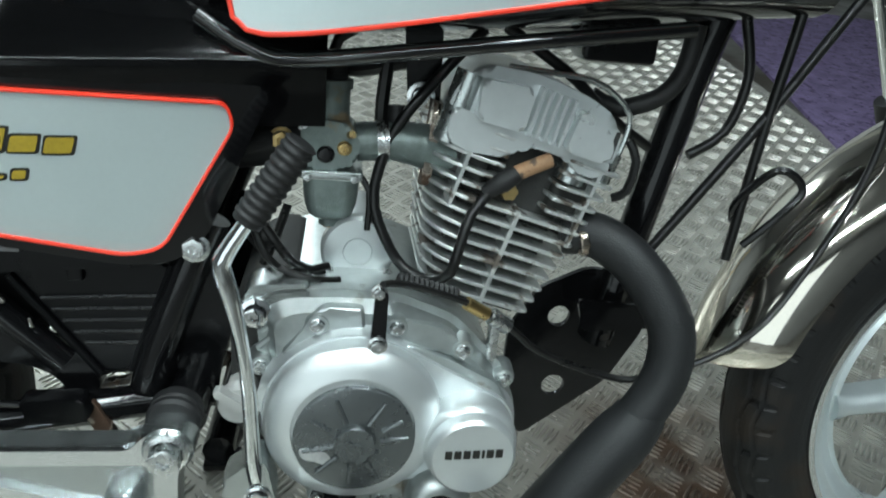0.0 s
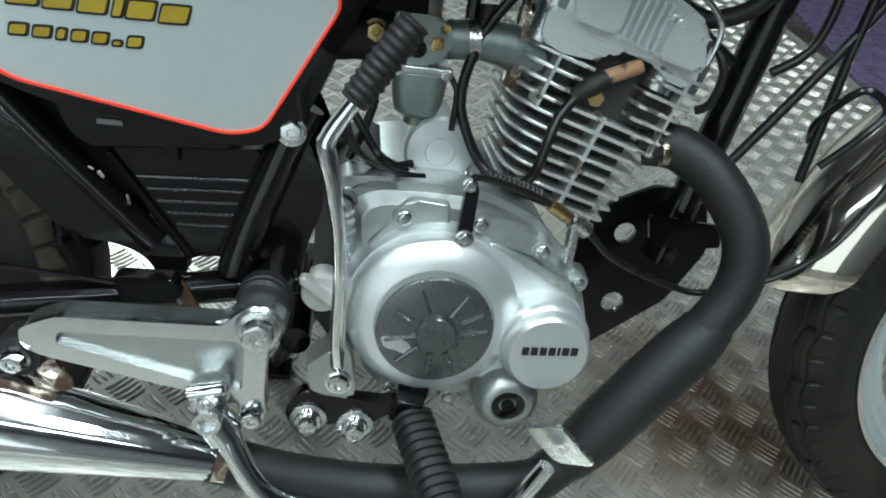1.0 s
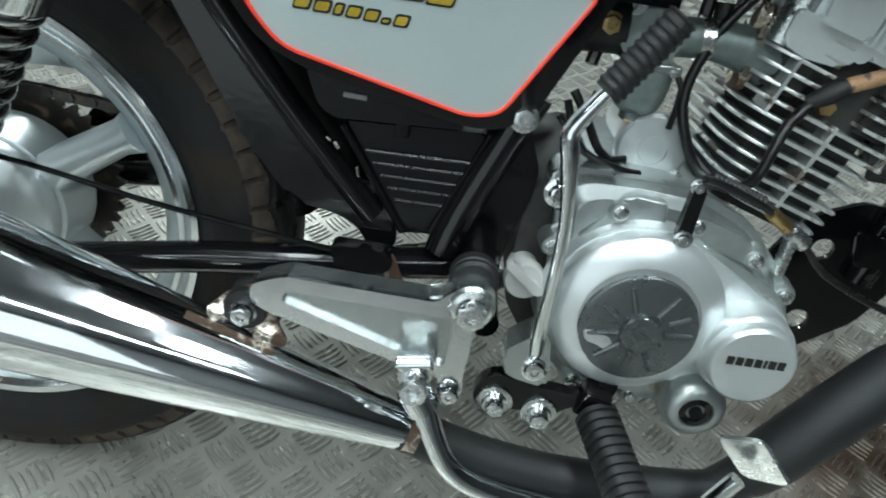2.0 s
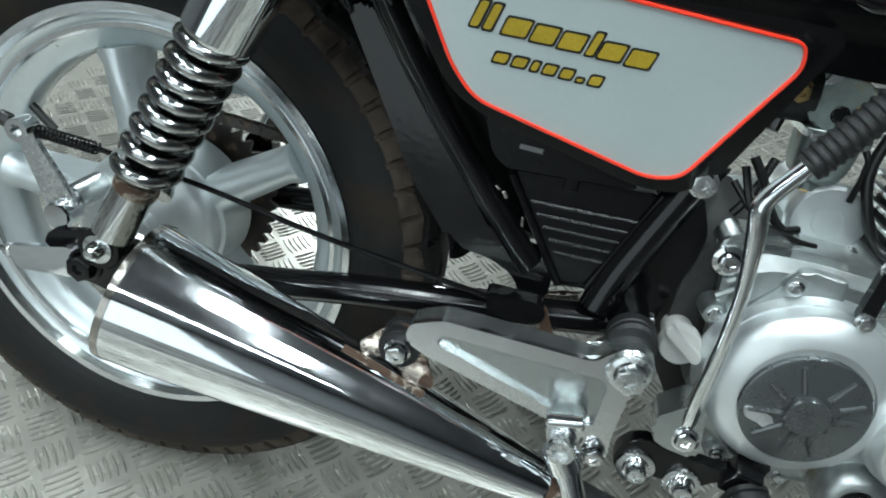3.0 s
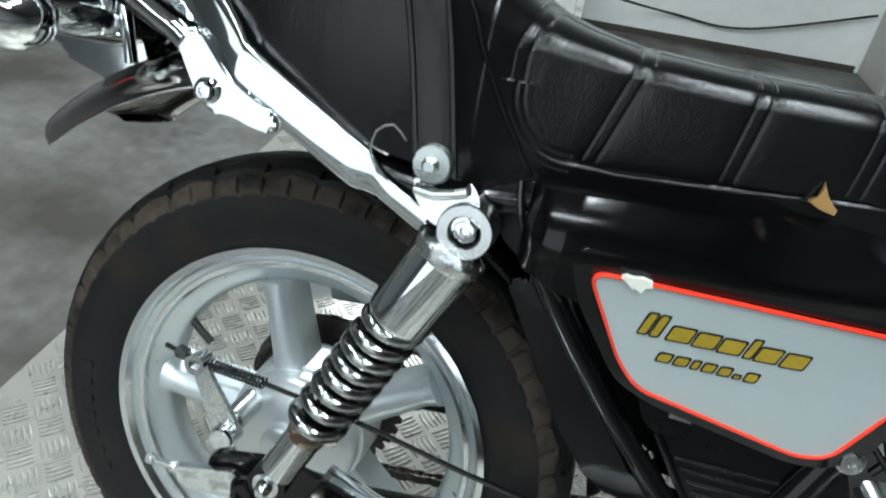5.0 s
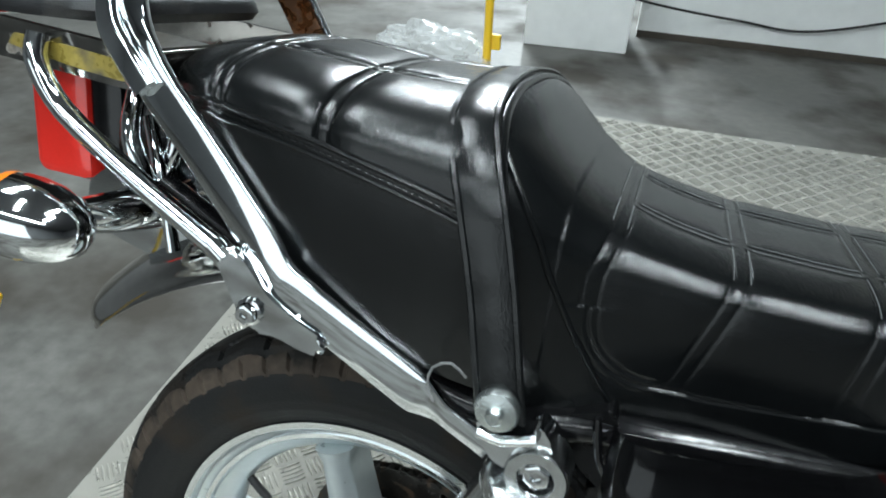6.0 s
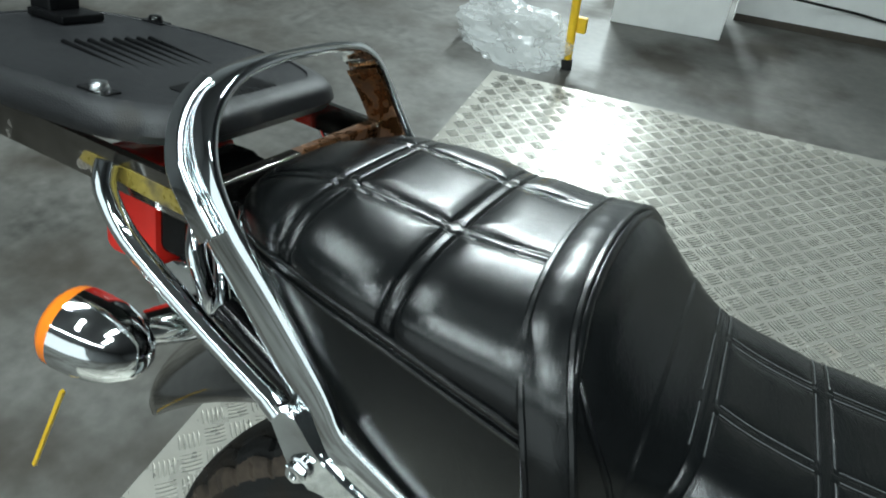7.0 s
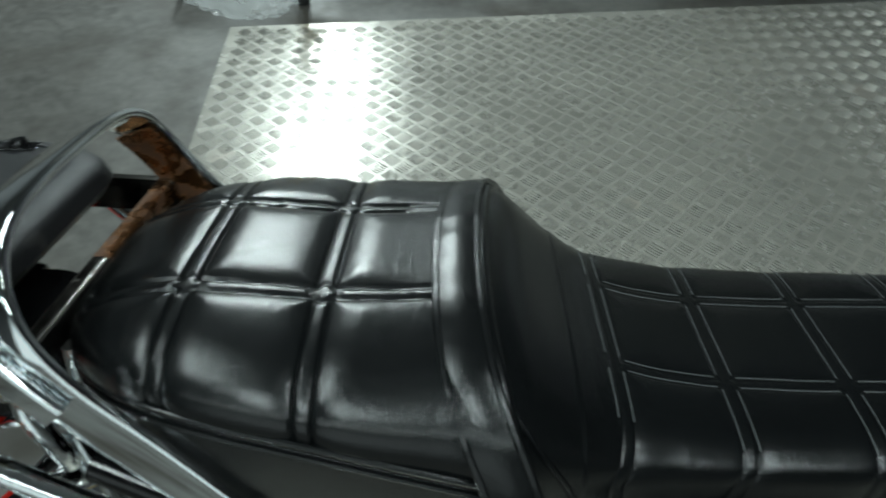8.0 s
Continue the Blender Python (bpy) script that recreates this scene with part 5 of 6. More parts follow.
part("top_cap", tube([(0.589, -0.034, 0.620), (0.589, -0.034, 0.638)], 0.0125, 16, straight=True, scales=[1.0, 0.8]), RUBBER_SOFT, carb)
bowl = part("float_bowl", drafted_bowl(), ALU_DULL, carb)
for dx, dz in ((-0.019, 0.5475), (0.019, 0.5475)):
    part("screw", hexbolt(0.590 + dx, -0.0605, dz, 0.0032, 0.003, 1.1), ZINC, bowl)
part("drain_nut", tube([(0.590, -0.036, 0.507), (0.590, -0.036, 0.498)], 0.0075, 6, straight=True), BRASS, bowl)
part("idle_screw", tube([(0.604, -0.055, 0.583), (0.606, -0.066, 0.586)], 0.0032, 10, straight=True), BRASS, carb)
part("choke_lever", prism(rounded_poly([(0.562, 0.585), (0.572, 0.588), (0.580, 0.612), (0.574, 0.614)], 0.003), -0.060, -0.056, 0.001), ZINC, carb)
part("bowl_vent", tube([(0.612, -0.045, 0.548), (0.622, -0.05, 0.535), (0.622, -0.05, 0.50)], 0.0028, 8), CABLE, carb)
part("chamber_ring", tube([(0.589, -0.034, 0.617), (0.589, -0.034, 0.624)], 0.0165, 20, straight=True), ALU_DULL, carb)
part("bowl_flange", block(0.590, -0.036, 0.549, 0.052, 0.048, 0.008, 0.002), ALU, carb)
part("bowl_neck", tube([(0.590, -0.036, 0.516), (0.590, -0.036, 0.500)], 0.010, 12, straight=True), ALU_DULL, carb)
part("intake_stub", tube([(0.610, -0.034, 0.573), (0.650, -0.034, 0.577)], 0.0165, 20, straight=True), ALU_DULL, carb)
part("manifold", tube([(0.636, -0.034, 0.576), (0.66, -0.034, 0.574), (0.690, -0.03, 0.566)], 0.019, 22, scales=[0.85, 1.0, 1.2]), ALU_DULL, carb)
part("manifold_flange", prism(rounded_poly([(-0.036, -0.016), (-0.036, 0.016), (0.036, 0.016), (0.036, -0.016)], 0.012), 0, 0.008, 0.002, o=(0.668, -0.034, 0.576), e1=(0.1, 0, 1), e2=(0, 1, 0), en=(1, 0, -0.1)), RUSTY, carb)
part("clip", tube([(0.627, -0.034, 0.5745), (0.637, -0.034, 0.5755)], 0.0182, 20, straight=True), ZINC, carb)
bolt(carb, 0.550, -0.055, 0.576, 0.0075, 0.006, BRASS, 1.4)
part("screw", hexbolt(0.600, -0.0555, 0.572, 0.005, 0.004, 1.2), BRASS, carb)
part("screw", hexbolt(0.585, -0.055, 0.566, 0.006, 0.004, 1.2), FRAMEBLACK, carb)
part("intake_hose", tube([(0.565, -0.034, 0.575), (0.53, -0.034, 0.572), (0.49, -0.03, 0.565)], 0.024, 18), RUBBER_SOFT, carb)

# -- kick starter
kick = part("kick_starter", tube([(0.541, -0.148, 0.308), (0.538, -0.156, 0.340), (0.5365, -0.163, 0.400), (0.533, -0.167, 0.447), (0.5245, -0.169, 0.494), (0.520, -0.170, 0.512), (0.523, -0.170, 0.524), (0.539, -0.170, 0.550)], 0.0056, 14, scales=[1.5, 1.25, 1.05, 0.95, 0.9, 1.25, 1.2, 1.0]), CHROME, bike, "worn chrome kick starter lever with rubber grip")
grip = [Vector((0.537, -0.170, 0.547)).lerp(Vector((0.572, -0.170, 0.603)), t) for t in np.linspace(0, 1, 45)]
part("grip", tube(grip, 0.0118, 18, straight=True, scales=[0.9] + [1.0 if (k // 2) % 2 else 0.9 for k in range(43)] + [0.8]), RUBBER_SOFT, kick, "ribbed black rubber kick grip", angle=25)
part("root", prism(rounded_poly([(0.512, 0.320), (0.541, 0.345), (0.549, 0.336), (0.556, 0.299), (0.553, 0.290), (0.527, 0.294), (0.514, 0.301), (0.519, 0.311)], 0.005), -0.158, -0.128, 0.004), ALU, kick, "cast clamp of the kick lever, rust-stained")
part("pinch_bolt", hexbolt(0.5415, -0.158, 0.307, 0.0085, 0.006, 1.3), CHROME_CLEAN, kick)

# -- frame
frame_tubes = part("frame", tube([(0.985, 0, 0.86), (0.945, 0, 0.76), (0.918, 0, 0.67), (0.888, 0, 0.50), (0.875, 0, 0.42), (0.868, 0, 0.37)], 0.0165, 18), FRAMEBLACK, bike, "black steel tube frame")
part("backbone", tube([(0.96, 0, 0.78), (0.85, 0, 0.705), (0.70, 0, 0.690), (0.55, 0, 0.680), (0.42, 0, 0.668), (0.3, 0, 0.65)], 0.019, 18), FRAMEBLACK, frame_tubes)
for sy in (-1, 1):
    part("seat_rail", tube([(0.50, sy * 0.05, 0.665), (0.40, sy * 0.095, 0.650), (0.22, sy * 0.125, 0.648), (0.10, sy * 0.13, 0.640), (-0.05, sy * 0.12, 0.690), (-0.18, sy * 0.10, 0.735)], 0.0125, 14), FRAMEBLACK, frame_tubes)
    part("rear_stay", tube([(0.205, sy * 0.122, 0.632), (0.236, sy * 0.112, 0.575), (0.300, sy * 0.102, 0.490), (0.385, sy * 0.098, 0.395)], 0.0115, 14), FRAMEBLACK, frame_tubes)
    part("centre_post", tube([(0.500, sy * 0.09, 0.52), (0.486, sy * 0.092, 0.486), (0.458, sy * 0.095, 0.41), (0.448, sy * 0.098, 0.372)], 0.0155, 16), FRAMEBLACK, frame_tubes)
    part("side_plate", prism(rounded_poly([(0.4674, 0.4771), (0.4787, 0.4859), (0.5022, 0.4897), (0.5177, 0.4554), (0.5156, 0.4277), (0.505, 0.3916), (0.5, 0.3523), (0.4667, 0.3376), (0.4503, 0.3835), (0.4619, 0.4305)], 0.008), sy * 0.088, sy * 0.084, 0.001), FRAMEBLACK, frame_tubes)
part("cross_tube", tube([(0.50, -0.09, 0.30), (0.50, 0.09, 0.30)], 0.014, 14, straight=True), FRAMEBLACK, frame_tubes)
part("mount_plate", prism(rounded_poly([(0.800, 0.425), (0.850, 0.45), (0.903, 0.44), (0.922, 0.383), (0.890, 0.318), (0.802, 0.246), (0.775, 0.30), (0.775, 0.38)], 0.012), 0.004, 0.010, holes=[circle_at for circle_at in ([(0.826 + 0.0115 * math.cos(a), 0.394 + 0.0115 * math.sin(a)) for a in np.linspace(0, 2 * math.pi, 20, endpoint=False)], [(0.832 + 0.0125 * math.cos(a), 0.311 + 0.0125 * math.sin(a)) for a in np.linspace(0, 2 * math.pi, 20, endpoint=False)])]), FRAMEBLACK, frame_tubes, "black engine mount plate with two holes")
part("mount_gusset", prism(rounded_poly([(0.83, 0.43), (0.905, 0.424), (0.915, 0.40), (0.84, 0.395)], 0.006), -0.03, -0.026, 0.0008), FRAMEBLACK, frame_tubes)
part("tank_bracket", prism(rounded_poly([(0.643, 0.69), (0.676, 0.69), (0.679, 0.605), (0.652, 0.600)], 0.008), -0.026, -0.020, 0.0015), FRAMEBLACK, frame_tubes)
bolt(frame_tubes, 0.662, -0.026, 0.613, 0.008, 0.008, ZINC, 1.5)
# axle-side chain guard and inner mudguard
part("chain_guard", prism(rounded_poly([(-0.092, 0.402), (-0.086, 0.420), (-0.035, 0.438), (0.03, 0.442), (0.15, 0.435), (0.32, 0.420), (0.32, 0.405), (0.15, 0.416), (0.03, 0.420), (-0.02, 0.416), (-0.06, 0.403)], 0.006), 0.080, 0.090, 0.004, segs=3), CHROME, bike, "chrome chain guard")
flap_out = [(0.196, 0.566, 0.006), (0.212, 0.575, 0.006), (0.30, 0.470), (0.350, 0.408), (0.406, 0.400), (0.408, 0.360), (0.386, 0.356), (0.374, 0.378), (0.352, 0.388), (0.314, 0.392), (0.272, 0.44)]
part("inner_mudguard", prism(rounded_poly(flap_out, 0.012), -0.092, -0.070, 0.006), FRAMEBLACK, bike, "black plastic inner mudguard and splash guard")
part("guard_arc", arc_guard(0, 0.302, 0.345, 80, 12, 0.075, 0.02, 0.003), PLASTIC, bike, "black plastic mudguard round the rear tyre")
# air box and tool box behind the side panel
airbox = part("air_box", prism(rounded_poly([(0.348, 0.472), (0.47, 0.482), (0.444, 0.392), (0.418, 0.380), (0.40, 0.398)], 0.008), -0.096, 0.09, 0.005), PLASTIC, bike, "ribbed black plastic air box")
for k in range(5):
    t = 0.16 + 0.14 * k
    a, b = Vector((0.364 + 0.052 * t, -0.0965, 0.462 - 0.07 * t)), Vector((0.462 - 0.022 * t, -0.0965, 0.467 - 0.075 * t))
    part("rib", tube([a, b], 0.0021, 8, straight=True), RIBPLAST, airbox)
part("strap_tab", block(0.400, -0.098, 0.482, 0.012, 0.006, 0.03, 0.002), PLASTIC, airbox)
part("frame_edge", tube([(0.352, -0.098, 0.470), (0.412, -0.098, 0.384), (0.436, -0.098, 0.388), (0.472, -0.098, 0.482)], 0.0035, 8, straight=True), PLASTIC, airbox)
tool = part("battery_tray", prism(rounded_poly([(0.322, 0.518), (0.43, 0.502), (0.45, 0.488), (0.345, 0.480), (0.333, 0.49)], 0.006), -0.118, 0.09, 0.003), PLASTIC, bike, "black battery tray with a small stamped label")
part("label_mark", block(0.362, -0.119, 0.500, 0.018, 0.001, 0.004, 0), LABEL, tool)

part("inner_cover", prism(rounded_poly([(0.262, 0.572), (0.360, 0.545), (0.392, 0.462), (0.392, 0.405), (0.335, 0.418), (0.285, 0.48)], 0.01), -0.062, 0.06, 0.004), PLASTIC, bike, "black inner cover behind the side panel")

for k, (x, z) in enumerate([(0.3441, 0.4609), (0.351, 0.4565), (0.3698, 0.4375)]):
    part("wire_clip", block(x, -0.112, z, 0.005 + 0.002 * (k % 3), 0.004, 0.0025 + 0.001 * (k % 2), 0.0008, None, (0, 30 + 25 * k, 0)), DULLCHROME, frame_tubes, "small bright wire clip on the frame")

# clutter of wires and hoses round the carburettor and head
wires = part("cable_loop", tube([(0.725, -0.045, 0.676), (0.786, -0.04, 0.641), (0.825, -0.03, 0.610), (0.876, -0.015, 0.580)], 0.0048, 10), CABLE, bike, "black cable along the head")
part("breather_hose", tube([(0.815, -0.01, 0.622), (0.840, -0.015, 0.613), (0.875, -0.02, 0.626), (0.893, -0.02, 0.650), (0.897, -0.02, 0.69)], 0.0085, 12), RUBBER_SOFT, bike, "black breather hose")
part("throttle_cable", tube([(0.589, -0.034, 0.635), (0.592, -0.034, 0.655), (0.63, -0.03, 0.672), (0.72, -0.02, 0.68)], 0.0045, 10), CABLE, bike, "black throttle cable")
for pts, r in (([(0.530, -0.08, 0.525), (0.545, -0.085, 0.505), (0.562, -0.08, 0.48), (0.586, -0.06, 0.463)], 0.0038), ([(0.528, -0.075, 0.515), (0.54, -0.085, 0.488), (0.56, -0.082, 0.472), (0.59, -0.06, 0.47)], 0.0034), ([(0.555, -0.05, 0.52), (0.545, -0.06, 0.49), (0.536, -0.06, 0.47)], 0.0038), ([(0.525, -0.07, 0.50), (0.55, -0.085, 0.478), (0.58, -0.09, 0.47), (0.60, -0.08, 0.466)], 0.003), ([(0.548, -0.03, 0.62), (0.552, -0.03, 0.58), (0.545, -0.04, 0.54)], 0.006), ([(0.57, -0.02, 0.65), (0.60, -0.02, 0.63), (0.65, -0.02, 0.64)], 0.006), ([(0.634, -0.02, 0.65), (0.630, -0.025, 0.60), (0.632, -0.02, 0.57)], 0.006)):
    part("wire", tube(pts, r, 8), CABLE, bike, "black wiring near the carburettor")
part("coil_box", block(0.829, -0.01, 0.672, 0.066, 0.04, 0.038, 0.005), PLASTIC, bike, "black ignition coil box under the tank")
part("solenoid", tube([(0.642, -0.03, 0.605), (0.643, -0.032, 0.585)], 0.008, 12, straight=True), RUBBER_SOFT, bike)
part("wire_clip", tube([(0.842, -0.05, 0.592), (0.850, -0.055, 0.575), (0.846, -0.055, 0.548), (0.836, -0.05, 0.54)], 0.004, 8), CABLE, bike)
for pts in ([(0.974, -0.05, 0.80), (0.974, -0.045, 0.70), (0.970, -0.04, 0.60), (0.968, -0.035, 0.48)], [(1.06, -0.05, 0.78), (1.025, -0.045, 0.723), (0.975, -0.04, 0.628), (0.93, -0.04, 0.556), (0.886, -0.04, 0.488)], [(0.94, -0.02, 0.70), (0.955, -0.02, 0.65), (0.945, -0.02, 0.60), (0.915, -0.018, 0.575)]):
    part("control_cable", tube(pts, 0.0048, 10), CABLE, bike, "black control cable")

# -- tank
def tank_mesh():
    """Teardrop tank, lofted from cross sections along x."""
    bm = bmesh.new()
    rows = []
    xs = np.linspace(0.485, 0.99, 30)
    for x in xs:
        t = (x - 0.485) / 0.505
        w = 0.075 + 0.065 * math.sin(math.pi * min(1, t * 0.95 + 0.12) ** 0.8)
        zb = 0.648 + 0.055 * t
        zt = 0.76 + 0.12 * math.sin(math.pi * (0.15 + 0.7 * t))
        row = []
        for k in range(25):
            a = -math.pi / 2 + math.pi * 2 * k / 24
            s, c = math.sin(a), math.cos(a)
            y = w * math.copysign(abs(c) ** 0.55, c)
            z = (zb + zt) / 2 + (zt - zb) / 2 * math.copysign(abs(s) ** 0.75, s)
            row.append(bm.verts.new((x, -y, z)))
        rows.append(row)
    for a, b in zip(rows, rows[1:]):
        for j in range(24):
            bm.faces.new((a[j], a[j + 1], b[j + 1], b[j]))
    bm.faces.new(rows[0][:-1])
    bm.faces.new(rows[-1][:-1][::-1])
    bmesh.ops.remove_doubles(bm, verts=bm.verts, dist=1e-5)
    return bm


tank = part("fuel_tank", tank_mesh(), BLACK, bike, "black fuel tank with a silver side panel outlined in red")
TANK_Y = -0.141
tank_ol = rounded_poly([(0.523, 0.76), (0.526, 0.672, 0.014), (0.545, 0.664, 0.012), (0.70, 0.692), (0.93, 0.74), (0.93, 0.78)], 0.01)
part("silver_panel", prism(tank_ol, TANK_Y - 0.001, TANK_Y + 0.02, 0.001), SILVER, tank)
tank_red = [(a, TANK_Y, b) for a, b in spline([(0.523, 0.76), (0.524, 0.685), (0.530, 0.671), (0.545, 0.665), (0.60, 0.672), (0.70, 0.692), (0.93, 0.74)], 0.006)]
part("pinstripe", sweep(bmesh.new(), tank_red, rounded_rect(0.0032, 0.0060, 0.001, 2), up=(0, 1, 0)), RED, tank, "red pinstripe round the tank panel")
part("tank_seam", tube([(0.50, -0.118, 0.672), (0.535, -0.12, 0.652), (0.57, -0.118, 0.648), (0.70, -0.12, 0.668), (0.85, -0.11, 0.690)], 0.006, 10), BLACK, tank)

# -- side panel
PN = Vector((-0.225, 1, 0.11)).normalized()


def panel_y(x, z, off=0.0):
    return -0.168 + 0.225 * (x - 0.306) - 0.11 * (z - 0.601) - off


def panel_plate(outline, lift, thick, bevel=0.0):
    e1 = Vector((1, 0.225, 0))
    e2 = Vector((0, -0.11, 1))
    return prism([(a, b) for a, b in outline], -lift, thick, bevel, o=(0, -0.168 - 0.225 * 0.306 + 0.11 * 0.601, 0), e1=e1, e2=e2, en=(0, 1, 0))


outer = rounded_poly([(0.243, 0.643, 0.012), (0.254, 0.604), (0.298, 0.540, 0.02), (0.330, 0.524), (0.448, 0.493, 0.02), (0.478, 0.494, 0.012), (0.500, 0.512), (0.549, 0.626, 0.012), (0.530, 0.630), (0.47, 0.633), (0.34, 0.636)], 0.02, 5)
side_panel = part("side_panel", panel_plate(outer, 0.0025, 0.05, 0.003), BLACK, bike, "gloss black side panel with silver field and red outline, one corner flaked")
silver = rounded_poly([(0.259, 0.626, 0.014), (0.290, 0.6255), (0.519, 0.6165, 0.022), (0.523, 0.600, 0.016), (0.472, 0.508, 0.022), (0.448, 0.504, 0.02), (0.315, 0.539, 0.026), (0.296, 0.560)], 0.01, 6)
part("silver_field", panel_plate(silver, 0.0065, 0.0, 0.0), SILVER, side_panel)
stripe_path = [(a, panel_y(a, b, 0.0062), b) for a, b in silver]
part("pinstripe", sweep(bmesh.new(), stripe_path, rounded_rect(0.0024, 0.0052, 0.001, 2), up=tuple(PN), closed=True), RED, side_panel, "red pinstripe round the silver field")
part("flaked_patch", panel_plate([(0.281, 0.6265), (0.284, 0.6285), (0.290, 0.6275), (0.296, 0.6285), (0.303, 0.6265), (0.304, 0.6225), (0.2995, 0.6220), (0.297, 0.6175), (0.293, 0.6205), (0.290, 0.6195), (0.287, 0.6225)], 0.0092, 0.0), BARE, side_panel, "flaked patch showing bare plastic")


# brand and model lettering, drawn as plain slanted blocks
def letter_block(x, z, w, h, slant=0.30):
    out = [(x, z), (x + w, z), (x + w + slant * h, z + h), (x + slant * h, z + h)]
    big = [(x - 0.0016, z - 0.0016), (x + w + 0.0016, z - 0.0016), (x + w + slant * h + 0.002, z + h + 0.0016), (x + slant * h - 0.0012, z + h + 0.0016)]
    part("letter_edge", panel_plate(rounded_poly(big, 0.002, 2), 0.0070, 0.0), OUTLINE, side_panel)
    part("letter_bar", panel_plate(rounded_poly(out, 0.0015, 2), 0.0078, 0.0), GOLD, side_panel)


for x, w, h in ((0.3035, 0.0052, 0.0165), (0.3120, 0.0052, 0.0165), (0.3240, 0.0155, 0.0105), (0.3430, 0.0150, 0.0105), (0.3615, 0.0150, 0.0105), (0.3805, 0.0048, 0.0150), (0.3885, 0.0150, 0.0105), (0.4075, 0.0160, 0.0105)):
    letter_block(x, 0.5865 - 0.055 * (x - 0.30), w, h)
for k, w in enumerate((0.0085, 0.0085, 0.004, 0.0075, 0.0075, 0.004, 0.0075)):
    x = 0.3225 + sum((0.0085, 0.0085, 0.004, 0.0075, 0.0075, 0.004, 0.0075)[:k]) + 0.0042 * k
    letter_block(x, 0.5665 - 0.05 * (x - 0.32), w, 0.0058 if k != 5 else 0.002)
bolt(side_panel, 0.492, -0.116, 0.505, 0.0085, 0.006, ZINC, 1.35)


# -- seat: a stepped dual saddle, lofted and quilted
SX = [-0.206, -0.196, -0.175, -0.14, -0.107, -0.06, -0.016, 0.04, 0.08, 0.105, 0.13, 0.155, 0.175, 0.21, 0.25, 0.32, 0.45, 0.62]
SZT = [0.818, 0.832, 0.846, 0.856, 0.860, 0.857, 0.853, 0.854, 0.857, 0.851, 0.826, 0.803, 0.791, 0.779, 0.772, 0.769, 0.770, 0.775]
SZS = [0.800, 0.806, 0.814, 0.820, 0.822, 0.818, 0.812, 0.802, 0.794, 0.785, 0.772, 0.757, 0.748, 0.742, 0.740, 0.738, 0.74, 0.745]
SW = [0.02, 0.055, 0.090, 0.118, 0.134, 0.145, 0.151, 0.157, 0.160, 0.158, 0.150, 0.138, 0.129, 0.124, 0.121, 0.118, 0.112, 0.085]
SZB = [0.762, 0.760, 0.756, 0.748, 0.738, 0.718, 0.698, 0.674, 0.664, 0.660, 0.656, 0.652, 0.650, 0.650, 0.652, 0.658, 0.672, 0.70]
SWB = [0.015, 0.048, 0.080, 0.108, 0.124, 0.136, 0.142, 0.146, 0.146, 0.144, 0.14, 0.132, 0.124, 0.118, 0.112, 0.108, 0.102, 0.08]


def seat_dims(x):
    return [float(np.interp(x, SX, a)) for a in (SZT, SZS, SW, SZB, SWB)]


def smooth_dims(x):
    """The seat's outline at x, averaged over a short stretch so that it flows."""
    r = 0.012
    d = [seat_dims(min(max(x + k * r / 3, SX[0]), SX[-1])) for k in range(-3, 4)]
    m = [sum(q[i] for q in d) / len(d) for i in range(5)]
    if x < -0.17:
        t = min(1, (-0.17 - x) / 0.02)
        m = [m[i] * (1 - t) + seat_dims(x)[i] * t for i in range(5)]
    return m


def seat_round(x):
    """Roundness of the saddle's section: full over the pillion hump, flatter for the rider."""
    return float(np.interp(x, (0.10, 0.17, 0.22), (0.70, 0.58, 0.44)))


def seat_point(x, p):
    """p from 0 at the right bottom edge through 0.5 on the centre line to 1 at the left bottom edge."""
    zt, zs, w, zb, wb = smooth_dims(x)
    q, sgn = (p / 0.5, -1) if p <= 0.5 else ((1 - p) / 0.5, 1)
    cut = 0.42
    if q < cut:
        t = q / cut
        y = wb + (w - wb) * (1 - (1 - t) ** 1.6)
        z = zb + (zs - zb) * t
        return Vector((x, sgn * y, z))
    t = (q - cut) / (1 - cut)
    a = t * math.pi / 2
    e = seat_round(x)
    return Vector((x, sgn * w * max(math.cos(a), 0) ** e, zs + (zt - zs) * max(math.sin(a), 0) ** e))


ARC_X = [0.18, 0.19, 0.20, 0.222, 0.262, 0.337, 0.40, 0.62]
ARC_Z = [0.7075, 0.6955, 0.688, 0.683, 0.683, 0.690, 0.697, 0.715]


def seam_distance(x, y, z, zs):
    """Distances to the double seams and to single seams on the saddle."""
    d2 = 1.0
    top = z > zs - 0.002
    if x < 0.062 and top:
        if x > -0.175:
            d2 = min(d2, abs(abs(y) - 0.058))
        for x0 in (-0.105, -0.015):
            d2 = min(d2, abs(x - x0))
    d1 = 1.0
    if x > 0.15:
        if z > 0.752 and x > 0.186:
            d2 = min(d2, abs(abs(y) - 0.05))
        low = float(np.interp(x, ARC_X, ARC_Z)) if x > 0.18 else 0.735
        if z > low:
            for x0, lean in ((0.262, 0.30), (0.348, 0.14), (0.43, 0.10), (0.51, 0.08)):
                d2 = min(d2, abs(x - (x0 - lean * max(0.0, 0.768 - z))))
        if z > 0.735:
            d2 = min(d2, abs(x - (0.173 + 0.35 * max(0.0, z - 0.757))))
        elif x > 0.172:
            d1 = min(d1, abs(math.hypot(x - 0.222, z - 0.731) - 0.048) if x < 0.222 else abs(z - low))
    return d2, d1


